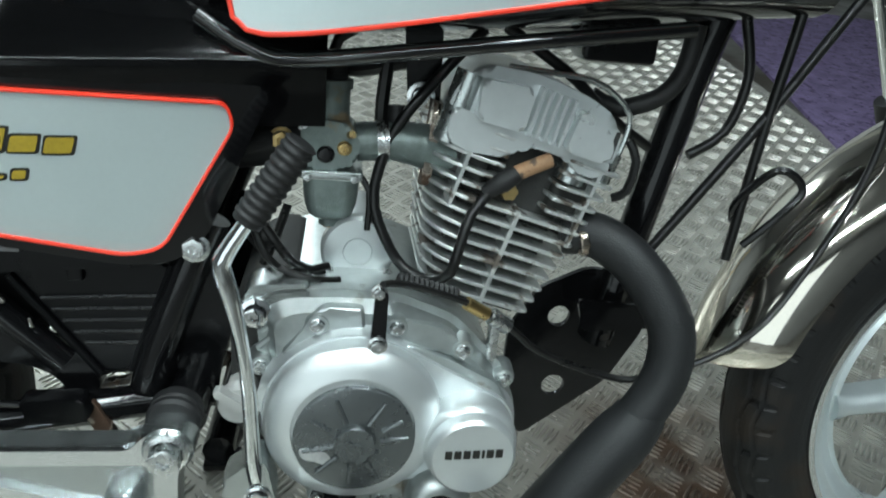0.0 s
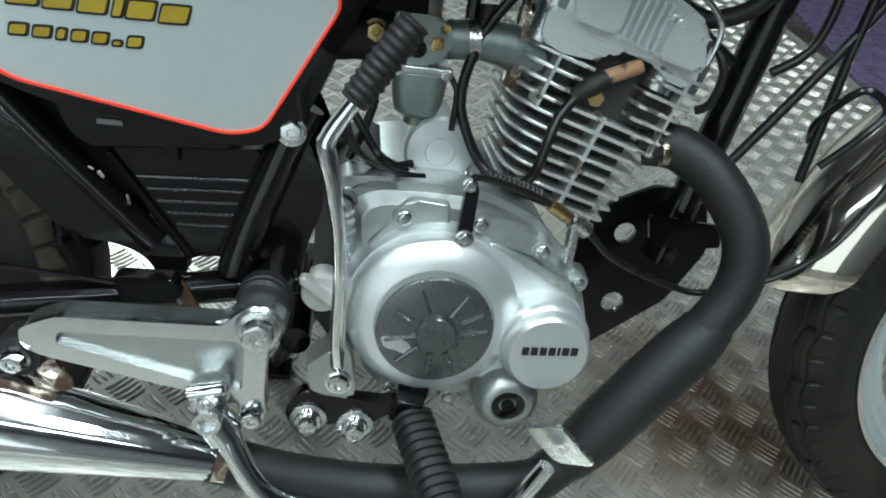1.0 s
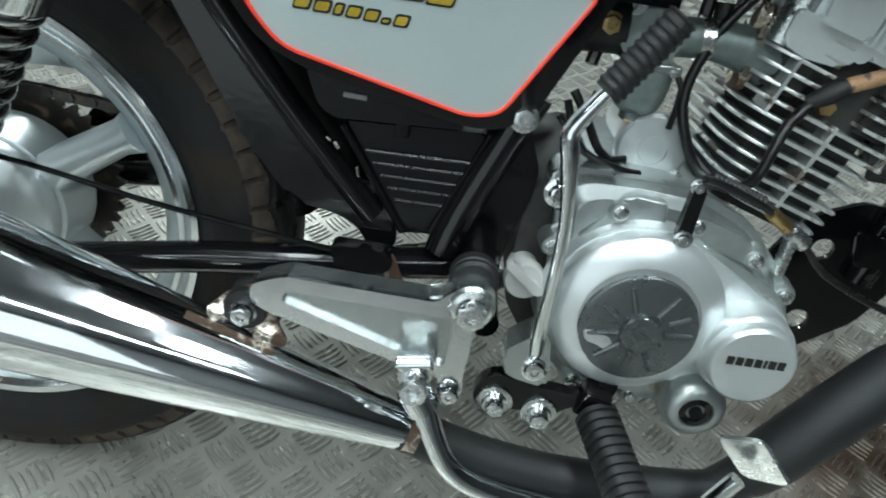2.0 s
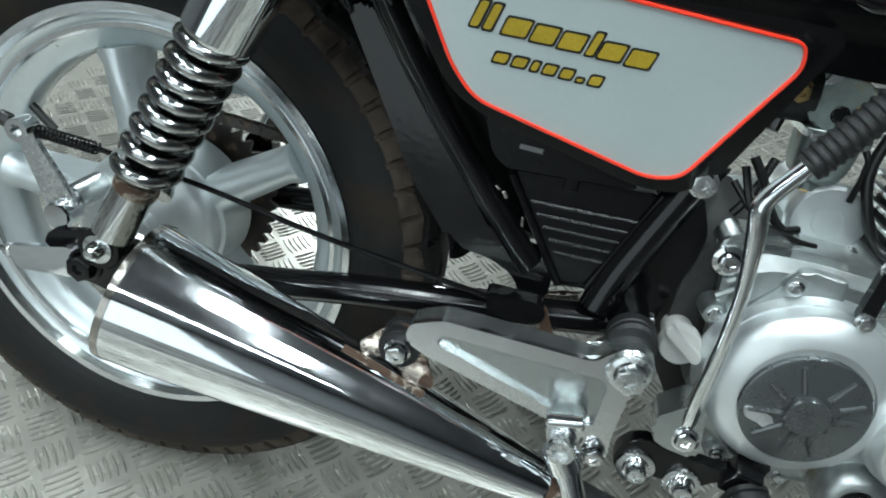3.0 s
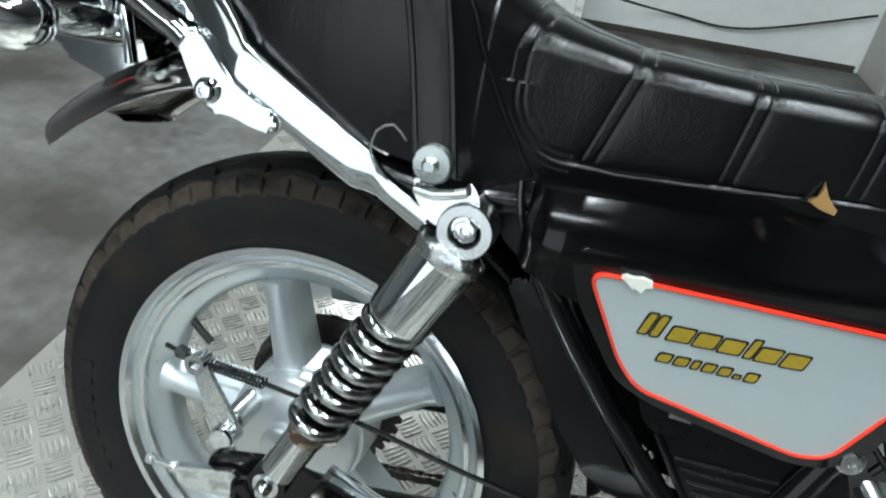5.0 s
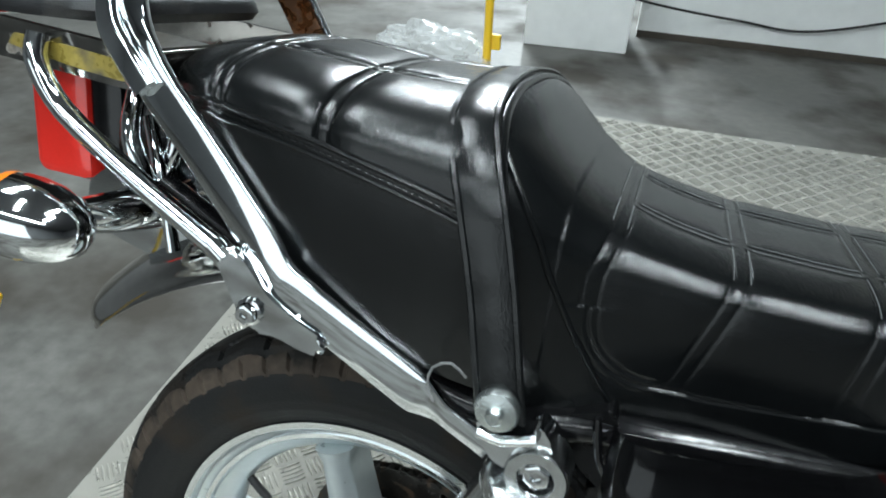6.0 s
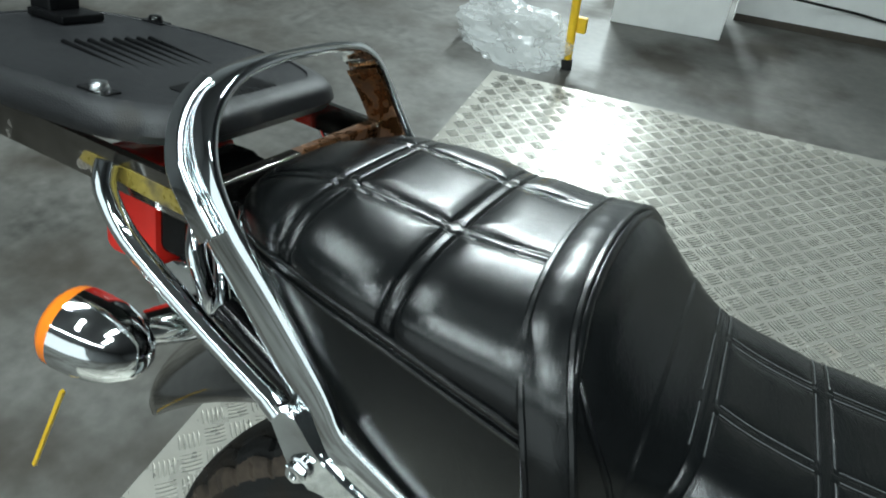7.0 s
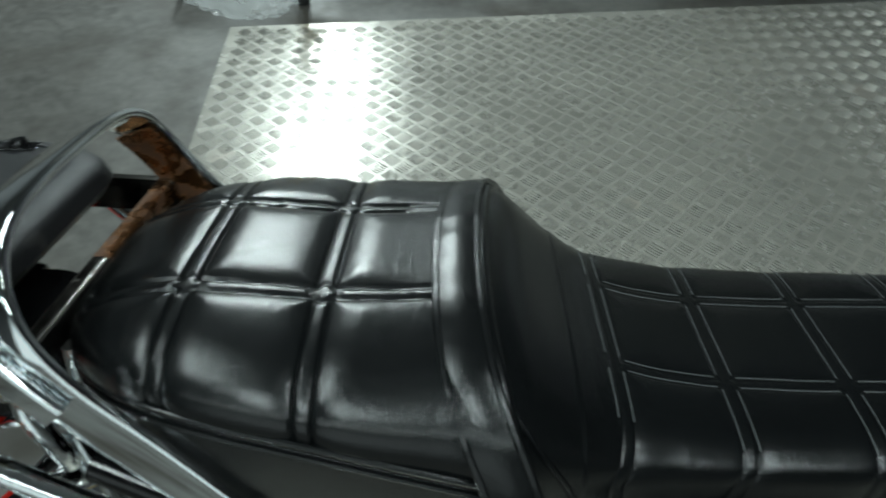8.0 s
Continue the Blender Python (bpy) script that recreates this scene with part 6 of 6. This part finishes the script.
def seat_mesh():
    bm = bmesh.new()
    xs = list(np.linspace(-0.206, -0.17, 18)[:-1]) + list(np.linspace(-0.17, 0.16, 240)[:-1]) + list(np.linspace(0.16, 0.45, 260)[:-1]) + list(np.linspace(0.45, 0.62, 60))
    ps = np.linspace(0, 1, 401)
    rows = []
    for x in xs:
        zs = smooth_dims(x)[1]
        base = [seat_point(x, p) for p in ps]
        row = []
        for j, q in enumerate(base):
            a, b = base[max(j - 1, 0)], base[min(j + 1, len(base) - 1)]
            n = Vector((0, -(b.z - a.z), b.y - a.y))
            n = n.normalized() if n.length > 1e-7 else Vector((0, 0, 1))
            d2, d1 = seam_distance(x, q.y, q.z, zs)
            on_pad = q.z > zs and x < 0.07
            puff = 0.0022 * (1 - math.exp(-((max(d2 - 0.0060, 0)) / 0.0085) ** 1.5)) if on_pad else 0.0010 * (1 - math.exp(-((max(d2 - 0.005, 0)) / 0.008) ** 1.4)) if x > 0.15 else 0.0
            puff *= min(1.0, max(0.0, (0.062 - x) / 0.05)) if x < 0.07 else 1.0
            g = (0.0019 if x < 0.07 else 0.0008) * math.exp(-((d2 - (0.0055 if x < 0.07 else 0.005)) / 0.0012) ** 2) + 0.0013 * math.exp(-(d1 / 0.0014) ** 2) + (0.0008 * math.exp(-((d1 - 0.006) / 0.0014) ** 2) if x < 0.225 else 0)
            if on_pad and -0.17 < x < 0.05:
                for x0 in (-0.105, -0.015):
                    dd = abs(x - x0) + abs(abs(q.y) - 0.058)
                    if dd < 0.02:
                        g = g * (1 - math.exp(-(dd / 0.008) ** 4)) + 0.0014 * math.exp(-((dd - 0.0105) / 0.0013) ** 2)
            wr = 0.00005 * noise_v(q.x * 2.2, q.y, q.z, 60) + 0.0005 * noise_v(q.x, q.y + 3, q.z, 9)
            row.append(bm.verts.new(q + n * (puff - g + wr)))
        rows.append(row)
    for a, b in zip(rows, rows[1:]):
        for j in range(len(ps) - 1):
            bm.faces.new((a[j], b[j], b[j + 1], a[j + 1]))
    bm.faces.new(rows[0])
    return bm


seat = part("seat", seat_mesh(), LEATHER, bike, "black quilted vinyl dual seat with a stepped pillion section", angle=60)
# side seams with double piping and stitches
for sy in (-1, 1):
    for off in (0.0, -0.010):
        line = []
        for x in np.linspace(-0.198, 0.098, 70):
            zt, zs, w, zb, wb = smooth_dims(x)
            line.append(Vector((x, sy * (w + 0.0012 - (0.0 if off == 0 else 0.0008)), zs + off)))
        part("piping", tube(line, 0.0021, 8, straight=True), LEATHER, seat)
    for k in range(48):
        x = -0.18 + 0.0057 * k
        zt, zs, w, zb, wb = smooth_dims(x)
        x2 = x + 0.0034
        z2 = smooth_dims(x2)
        part("stitch", tube([(x, sy * (w + 0.0012), zs - 0.0052), (x2, sy * (z2[2] + 0.0012), z2[1] - 0.0052)], 0.00045, 5, straight=True), LEATHER, seat)
    edge = []
    for x in np.linspace(0.205, 0.105, 16):
        t = (0.205 - x) / 0.10
        q = seat_point(x, 0.02 + 0.30 * t) if sy < 0 else seat_point(x, 0.98 - 0.30 * t)
        edge.append(q + Vector((0, sy * 0.001, 0)))
    part("piping", tube(edge, 0.0022, 8, straight=True), LEATHER, seat)
# pale double thread lines across and along the rider's part
def thread_line(points):
    line = []
    for x, y in points:
        zt, zs, w, zb, wb = smooth_dims(x)
        e = seat_round(x)
        c = min(1.0, abs(y) / w) ** (1 / e)
        line.append(Vector((x, y, zs + (zt - zs) * math.sqrt(max(0.0, 1 - c * c)) ** e + 0.0012)))
    part("thread_line", tube(line, 0.00042, 6, straight=True), THREAD, seat)


for x0 in (0.262, 0.348, 0.43):
    for off in (-0.0052, 0.0052):
        for y0, y1 in ((-0.108, -0.058), (-0.042, 0.042), (0.058, 0.108)):
            thread_line([(x0 + off, y) for y in np.linspace(y0, y1, 14)])
for off in (-0.0052, 0.0052):
    for y0, y1 in ((-0.10, -0.058), (-0.042, 0.042), (0.058, 0.10)):
        thread_line([(0.181 + off, y) for y in np.linspace(y0, y1, 14)])
    for sy in (-1, 1):
        for x0, x1 in ((0.190, 0.254), (0.270, 0.340), (0.356, 0.422)):
            thread_line([(x, sy * 0.05 + off) for x in np.linspace(x0, x1, 12)])
# torn corner with foam showing
part("torn_foam", prism([(0.395, 0.695), (0.401, 0.699), (0.402, 0.711), (0.406, 0.701), (0.416, 0.693), (0.415, 0.689), (0.404, 0.691)], -0.117, -0.108, 0.001), FOAM, seat, "torn patch with yellowed foam showing")
part("tear_edge", prism([(0.393, 0.694), (0.400, 0.711), (0.398, 0.712), (0.391, 0.694)], -0.119, -0.11, 0.0005), LEATHER, seat)


def strap_mesh():
    """Grab strap: a flat band over the step, its edges stitched."""
    path = [(0.137, -0.174, 0.660), (0.128, -0.172, 0.70), (0.116, -0.169, 0.75), (0.104, -0.165, 0.790), (0.091, -0.1525, 0.821), (0.080, -0.127, 0.8415), (0.074, -0.09, 0.852), (0.071, -0.045, 0.857), (0.070, 0.0, 0.8583)]
    full = path + [(x, -y, z) for x, y, z in path[-2::-1]]
    sec = [(-0.0165, -0.0015), (0.0165, -0.0015), (0.0168, 0.0012), (0.0155, 0.0026), (0.0128, 0.0026), (0.0118, 0.0014), (0.006, 0.0024), (0, 0.0027), (-0.006, 0.0024), (-0.0118, 0.0014), (-0.0128, 0.0026), (-0.0155, 0.0026), (-0.0168, 0.0012)]
    pts = spline(full, 0.006)
    bm = bmesh.new()
    rings = []
    for i, q in enumerate(pts):
        q = Vector(q)
        d = (Vector(pts[min(i + 1, len(pts) - 1)]) - Vector(pts[max(i - 1, 0)])).normalized()
        side = Vector((1, 0, 0.1))
        side = (side - d * side.dot(d)).normalized()
        up = side.cross(d) * -1
        if up.dot(q - Vector((0.1, 0, 0.74))) < 0:
            up = -up
        rings.append([bm.verts.new(q + side * a + up * (b + 0.0006 * noise_v(q.x, q.y, q.z, 60))) for a, b in sec])
    for a, b in zip(rings, rings[1:]):
        for j in range(len(sec)):
            bm.faces.new((a[j], a[(j + 1) % len(sec)], b[(j + 1) % len(sec)], b[j]))
    bm.faces.new(rings[0][::-1])
    bm.faces.new(rings[-1])
    return bm


strap = part("seat_strap", strap_mesh(), LEATHER, seat, "black vinyl grab strap across the seat", angle=28)
bead = [(0.120, -0.1635, 0.775), (0.1105, -0.157, 0.803), (0.103, -0.143, 0.825), (0.0965, -0.118, 0.8405), (0.0915, -0.082, 0.8485), (0.0890, -0.04, 0.8530), (0.0885, 0.0, 0.8540)]
part("front_piping", tube(bead + [(x, -y, z) for x, y, z in bead[-2::-1]], 0.0048, 12, 0.008), LEATHER, seat, "rolled vinyl edge in front of the strap")
part("strap_bolt", lathe([(0, -0.190), (0.004, -0.190), (0.006, -0.188), (0.0062, -0.184), (0.0135, -0.183), (0.0150, -0.180), (0.0150, -0.176), (0, -0.176)], (0.134, 0, 0.671), n=30), ALU, strap, "plated strap bolt and washer")
clip = part("strap_bracket", prism(rounded_poly([(0.120, 0.662), (0.128, 0.664), (0.131, 0.645), (0.160, 0.655), (0.162, 0.664), (0.170, 0.655), (0.178, 0.632), (0.150, 0.622), (0.134, 0.628), (0.122, 0.645)], 0.004), -0.172, -0.150, 0.002), CHROME_CLEAN, bike, "bright bent steel bracket over the shock mount")
part("lip", tube([(0.124, -0.176, 0.650), (0.140, -0.178, 0.6495), (0.162, -0.176, 0.656)], 0.0045, 10), CHROME_CLEAN, clip)
part("tie_loop", tube([(0.108, -0.166, 0.680), (0.098, -0.170, 0.690), (0.085, -0.168, 0.682), (0.082, -0.165, 0.665), (0.088, -0.166, 0.655)], 0.0009, 6), LABEL, bike, "thin clear tie loop")

# glossy cover between seat and side panel
def cowl_mesh():
    """The side cover's rounded shoulder, rolling in under the seat."""
    bm = bmesh.new()
    rows = []
    for x in np.concatenate([np.linspace(0.206, 0.26, 16)[:-1], np.linspace(0.26, 0.585, 40)]):
        row = []
        lo, hi = 0.600 if x > 0.25 else 0.600 + 0.35 * (0.25 - x), 0.672 + 0.05 * (x - 0.2)
        swell = min(max((x - 0.34) / 0.06, 0), 1)
        roll = 0.018 + 0.036 * swell * swell * (3 - 2 * swell)
        for z in np.linspace(lo, hi, 22):
            s, u = min(max((z - (hi - 0.046)) / 0.046, 0), 1), min(max((0.245 - x) / 0.0395, 0), 1)
            y = panel_y(x, z) - 0.0020 + roll * (s - (1 - math.exp(-7 * s)) / 7) + 0.034 * (1 - math.sqrt(1 - u * u)) + 0.0006 * noise_v(x, z, 0, 14)
            row.append(bm.verts.new((x, y - 0.003 * math.sin(math.pi * min(1, max(0, (z - 0.625) / 0.05))), z)))
        rows.append(row)
    for a, b in zip(rows, rows[1:]):
        for j in range(len(a) - 1):
            bm.faces.new((a[j], b[j], b[j + 1], a[j + 1]))
    bmesh.ops.solidify(bm, geom=list(bm.faces), thickness=0.003)
    return bm


for sy in (-1, 1):
    part("seat_cowl", cowl_mesh() if sy < 0 else prism(rounded_poly([(0.200, 0.668), (0.25, 0.61), (0.55, 0.66), (0.55, 0.69), (0.3, 0.672)], 0.01), 0.08, 0.15, 0.01), BLACK, bike, "gloss black cowl below the seat")
part("grain_gusset", prism(rounded_poly([(0.170, 0.652), (0.205, 0.668), (0.232, 0.605), (0.225, 0.590), (0.19, 0.615)], 0.004), -0.135, -0.118, 0.002), PLASTIC, bike, "grained black plastic gusset by the shock mount")
part("gusset_edge", tube([(0.196, -0.150, 0.668), (0.202, -0.152, 0.640), (0.222, -0.150, 0.606), (0.246, -0.150, 0.585)], 0.003, 8), BLACK, bike)

# -- carrier, grab loop and tail
half = [(0.128, -0.146, 0.616), (0.057, -0.150, 0.654), (-0.023, -0.151, 0.696), (-0.047, -0.149, 0.711), (-0.064, -0.146, 0.733), (-0.116, -0.138, 0.785), (-0.156, -0.133, 0.823), (-0.178, -0.130, 0.855), (-0.190, -0.121, 0.882), (-0.196, -0.105, 0.904), (-0.198, -0.080, 0.918), (-0.198, -0.045, 0.924), (-0.198, 0.0, 0.925)]
loop_path = spline(half + [(x, -y, z) for x, y, z in half[-2::-1]], 0.008)
crown = [(-0.017, 0.0012), (-0.0164, 0.0030), (-0.0146, 0.0040), (-0.0075, 0.0046), (0.0, 0.0048), (0.0075, 0.0046), (0.0146, 0.0040), (0.0164, 0.0030), (0.017, 0.0012)]
grab = part("grab_rail", sweep(bmesh.new(), loop_path, crown + [(-a, -b) for a, b in crown], up=(0, -1, 0), scales=[0.52 if q[0] > 0.088 else 1.0 if q[0] < 0.072 else 1.0 - 0.03 * (q[0] - 0.072) / 0.001 for q in loop_path]), CHROME, bike, "chrome flat-bar grab rail looping behind the seat, rusty inside")
# strip coloured for rust and for the amber reflections inside the loop
inside = [Vector((x, -y * 0.955, z - 0.0060)) for x, y, z in half[5:10]]
part("rust_bloom", sweep(bmesh.new(), spline(inside, 0.008), rounded_rect(0.031, 0.0022, 0.0009, 2), up=(0, 1, 0)), RUSTBROWN, grab, "brown strip on the rail's inner side, rust and amber reflections in its colour")
part("carrier_lug", sweep(bmesh.new(), spline([(-0.160, -0.142, 0.822), (-0.178, -0.140, 0.842), (-0.196, -0.135, 0.862), (-0.208, -0.122, 0.884), (-0.212, -0.106, 0.902), (-0.208, -0.092, 0.914)], 0.006), rounded_rect(0.020, 0.0085, 0.0038, 4), up=(0, -1, 0)), CHROME, grab, "bent chrome lug welded to the rail")
for sy in (-1, 1):
    y0, y1 = (-0.159, -0.149) if sy < 0 else (0.149, 0.159)
    bk = part("rail_bracket", prism(rounded_poly([(-0.094, 0.721), (-0.074, 0.727), (-0.056, 0.706), (-0.046, 0.695), (-0.025, 0.683), (0.001, 0.673, 0.007), (0.0, 0.658, 0.007), (-0.018, 0.659), (-0.040, 0.665), (-0.062, 0.662, 0.01), (-0.076, 0.686)], 0.008, 5), y0, y1, 0.0045, segs=3), CHROME, grab, "chromed bracket bolted to the grab rail")
    if sy < 0:
        part("bracket_bolt", hexbolt(-0.060, -0.159, 0.680, 0.0078, 0.009, 1.35), CHROME_CLEAN, bk)
    part("stay", tube([(-0.263, sy * 0.134, 0.846), (-0.262, sy * 0.139, 0.832), (-0.257, sy * 0.140, 0.819), (-0.244, sy * 0.141, 0.801), (-0.222, sy * 0.142, 0.784), (-0.162, sy * 0.145, 0.750), (-0.088, sy * 0.151, 0.716)], 0.0086, 16), CHROME, grab, "chrome round-bar carrier stay")
    part("collar", tube([(-0.096, sy * 0.150, 0.720), (-0.084, sy * 0.152, 0.713)], 0.0098, 14, straight=True), CHROME, grab)
carrier = part("luggage_carrier", prism(rounded_poly([(-0.180, 0.815, 0.004), (-0.180, 0.846), (-0.46, 0.862), (-0.48, 0.856), (-0.46, 0.832)], 0.004), -0.126, -0.118, 0.002), DULLCHROME, bike, "dulled chrome carrier frame under a black plastic top plate")
part("side_bar", prism(rounded_poly([(-0.180, 0.815, 0.004), (-0.180, 0.846), (-0.46, 0.862), (-0.48, 0.856), (-0.46, 0.832)], 0.004), 0.118, 0.126, 0.002), DULLCHROME, carrier)
part("tape_patch", prism(rounded_poly([(-0.192, 0.821), (-0.190, 0.836), (-0.24, 0.840), (-0.295, 0.843), (-0.302, 0.834), (-0.27, 0.829), (-0.23, 0.824)], 0.002), -0.1268, -0.12, 0), mat("yellowed varnish", (0.30, 0.23, 0.05), 0.3, 0.2, 0.5, 60, stain=(0.06, 0.05, 0.04), stain_at=0.5, stain_scale=30, soft_edge=0.15), carrier, "yellowed patch on the carrier bar")
part("cross_bar", prism(rounded_poly([(-0.200, 0.822), (-0.186, 0.822), (-0.186, 0.842), (-0.200, 0.842)], 0.003), 0.0, 0.118, 0.001), RUSTBROWN, carrier, "amber-brown rusted cross bar")
part("cross_bar", prism(rounded_poly([(-0.200, 0.822), (-0.186, 0.822), (-0.186, 0.842), (-0.200, 0.842)], 0.003), -0.118, 0.0, 0.001), DULLCHROME, carrier)
part("cross_bar", tube([(-0.40, -0.122, 0.848), (-0.40, 0.122, 0.848)], 0.007, 12, straight=True), CHROME, carrier)
part("rear_hook", tube([(-0.470, -0.124, 0.850), (-0.478, -0.124, 0.830), (-0.474, -0.124, 0.815)], 0.004, 8), FRAMEBLACK, carrier)


def carrier_top():
    ol = rounded_poly([(-0.212, -0.095, 0.03), (-0.212, 0.097, 0.03), (-0.27, 0.132, 0.05), (-0.43, 0.140, 0.08), (-0.548, 0.105, 0.06), (-0.572, 0.0), (-0.548, -0.105, 0.06), (-0.43, -0.140, 0.08), (-0.27, -0.132, 0.05)], 0.04, 6)
    layers = [(0.97, 0.858), (1.0, 0.866), (0.985, 0.874), (0.955, 0.8795), (0.90, 0.8825), (0.86, 0.8835), (0.855, 0.8818), (0.5, 0.8822)]
    c = np.array([-0.385, 0.0])
    bm = bmesh.new()
    rings = []
    for s, z in layers:
        rings.append([bm.verts.new((*(c + (np.array(q) - c) * s), z + 0.012 * (q[0] + 0.385) * 0)) for q in ol])
    n = len(ol)
    for a, b in zip(rings, rings[1:]):
        for j in range(n):
            bm.faces.new((a[j], a[(j + 1) % n], b[(j + 1) % n], b[j]))
    bm.faces.new(rings[-1])
    bm.faces.new(rings[0][::-1])
    return bm


top = part("carrier_plate", carrier_top(), SATINPLAST, carrier, "matt black moulded carrier plate with vent grooves", angle=50)
for k in range(8):
    part("vent_rib", tube([(-0.430 + 0.003 * k, -0.030 + 0.0115 * k, 0.8828), (-0.345 + 0.004 * k, -0.042 + 0.011 * k, 0.8812)], 0.0030, 8, straight=True, scales=[1, 0.4]), PLASTIC, top)
for sx, sy, m in ((-0.306, -0.101, ZINC), (-0.464, 0.112, FRAMEBLACK), (-0.300, 0.108, FRAMEBLACK), (-0.50, -0.075, FRAMEBLACK)):
    part("stud_recess", block(sx, sy, 0.8825, 0.030, 0.016, 0.002, 0.0008), FRAMEBLACK, top)
    part("stud", lathe([(0, 0.006), (0.006, 0.0055), (0.0075, 0.003), (0.0078, 0), (0, 0)], (sx, sy, 0.8835), (0, 0, 1), 18), m, top)
part("label_panel", prism(rounded_poly([(-0.285, -0.055), (-0.235, -0.055), (-0.235, 0.03), (-0.285, 0.03)], 0.008), 0.8815, 0.8828, 0.0004, o=(0, 0, 0), e1=(1, 0, 0), e2=(0, 1, 0), en=(0, 0, 1)), PLASTIC, top)
latch = part("latch", block(-0.520, 0.035, 0.895, 0.030, 0.036, 0.028, 0.004), PLASTIC, top, "black plastic latch standing on the carrier")
part("catch", block(-0.518, 0.035, 0.915, 0.018, 0.024, 0.024, 0.003), FRAMEBLACK, latch)
part("foot", block(-0.505, 0.035, 0.887, 0.05, 0.05, 0.008, 0.002), PLASTIC, latch)

# rear mudguard, tail lamp and indicators
rear_guard = part("rear_mudguard", arc_guard(0, 0.302, 0.425, 98, 137, 0.098, 0.042, 0.0018, 40, squeeze=lambda t: 1.0 - 0.5 * max(0.0, (t - 0.9) / 0.1) ** 2), GUARDCHROME, bike, "polished chrome rear mudguard end, dull underneath")
part("guard_stay", tube([(-0.185, -0.085, 0.672), (-0.192, -0.082, 0.70), (-0.205, -0.075, 0.735), (-0.235, -0.05, 0.775)], 0.006, 10), CHROME, rear_guard)
part("plate_hanger", prism(rounded_poly([(-0.31, 0.70), (-0.27, 0.73), (-0.20, 0.70), (-0.185, 0.655), (-0.215, 0.64), (-0.29, 0.66)], 0.012), -0.055, 0.055, 0.006), CHROME, rear_guard, "chrome lamp hanger")
part("tail_fairing", tube([(-0.235, 0.0, 0.80), (-0.25, 0.0, 0.77), (-0.262, 0.0, 0.735)], 0.042, 24, scales=[0.9, 1.0, 0.95]), FRAMEBLACK, bike, "black lamp housing under the carrier")
tail = part("tail_lamp", block(-0.285, 0.0, 0.765, 0.04, 0.100, 0.088, 0.010), FRAMEBLACK, bike, "tail lamp with red lens in a black housing")
part("lens", block(-0.332, 0.0, 0.757, 0.068, 0.112, 0.110, 0.012), REDLENS, tail, "red tail lamp lens")


def indicator(sy):
    c = Vector((-0.2506, sy * 0.1576, 0.7051))
    ax = Vector((-1.0, sy * 0.156, 0.122)).normalized()
    body = part("indicator", lathe([(0.0, -0.0415), (0.009, -0.0403), (0.018, -0.0350), (0.027, -0.0222), (0.033, -0.006), (0.0348, 0.009), (0.0348, 0.024), (0.0325, 0.026), (0, 0.026)], c, ax, 40), CHROME_CLEAN, bike, "chrome bullet turn indicator with amber lens")
    part("lens", lathe([(0.0344, 0.024), (0.0340, 0.031), (0.0300, 0.037), (0.020, 0.041), (0, 0.043)], c, ax, 40), AMBER, body, "amber indicator lens")
    part("stem", tube([c + Vector((0.012, -sy * 0.030, 0.0)), c + Vector((0.03, -sy * 0.075, -0.002)), c + Vector((0.035, -sy * 0.12, -0.004))], 0.020, 18, scales=[0.75, 1.0, 1.25]), CHROME_CLEAN, body)
    return body


indicator(-1)
indicator(1)
for pts in ([(-0.235, -0.065, 0.80), (-0.225, -0.085, 0.765), (-0.21, -0.085, 0.72), (-0.235, -0.075, 0.69)], [(-0.20, -0.05, 0.80), (-0.205, -0.055, 0.755), (-0.225, -0.06, 0.72)]):
    part("tail_bracket", tube(pts, 0.0085, 12), CHROME, bike, "curved chrome tail bracket")

# side stand on the far side, on which the machine leans
stand = part("side_stand", tube([(0.545, 0.08, 0.275), (0.50, 0.15, 0.18), (0.455, 0.21, 0.062)], 0.011, 14), FRAMEBLACK, bike, "black steel side stand")
part("stand_foot", block(0.452, 0.214, 0.050, 0.05, 0.035, 0.012, 0.003, None, (13.4, 0, 0)), FRAMEBLACK, stand)

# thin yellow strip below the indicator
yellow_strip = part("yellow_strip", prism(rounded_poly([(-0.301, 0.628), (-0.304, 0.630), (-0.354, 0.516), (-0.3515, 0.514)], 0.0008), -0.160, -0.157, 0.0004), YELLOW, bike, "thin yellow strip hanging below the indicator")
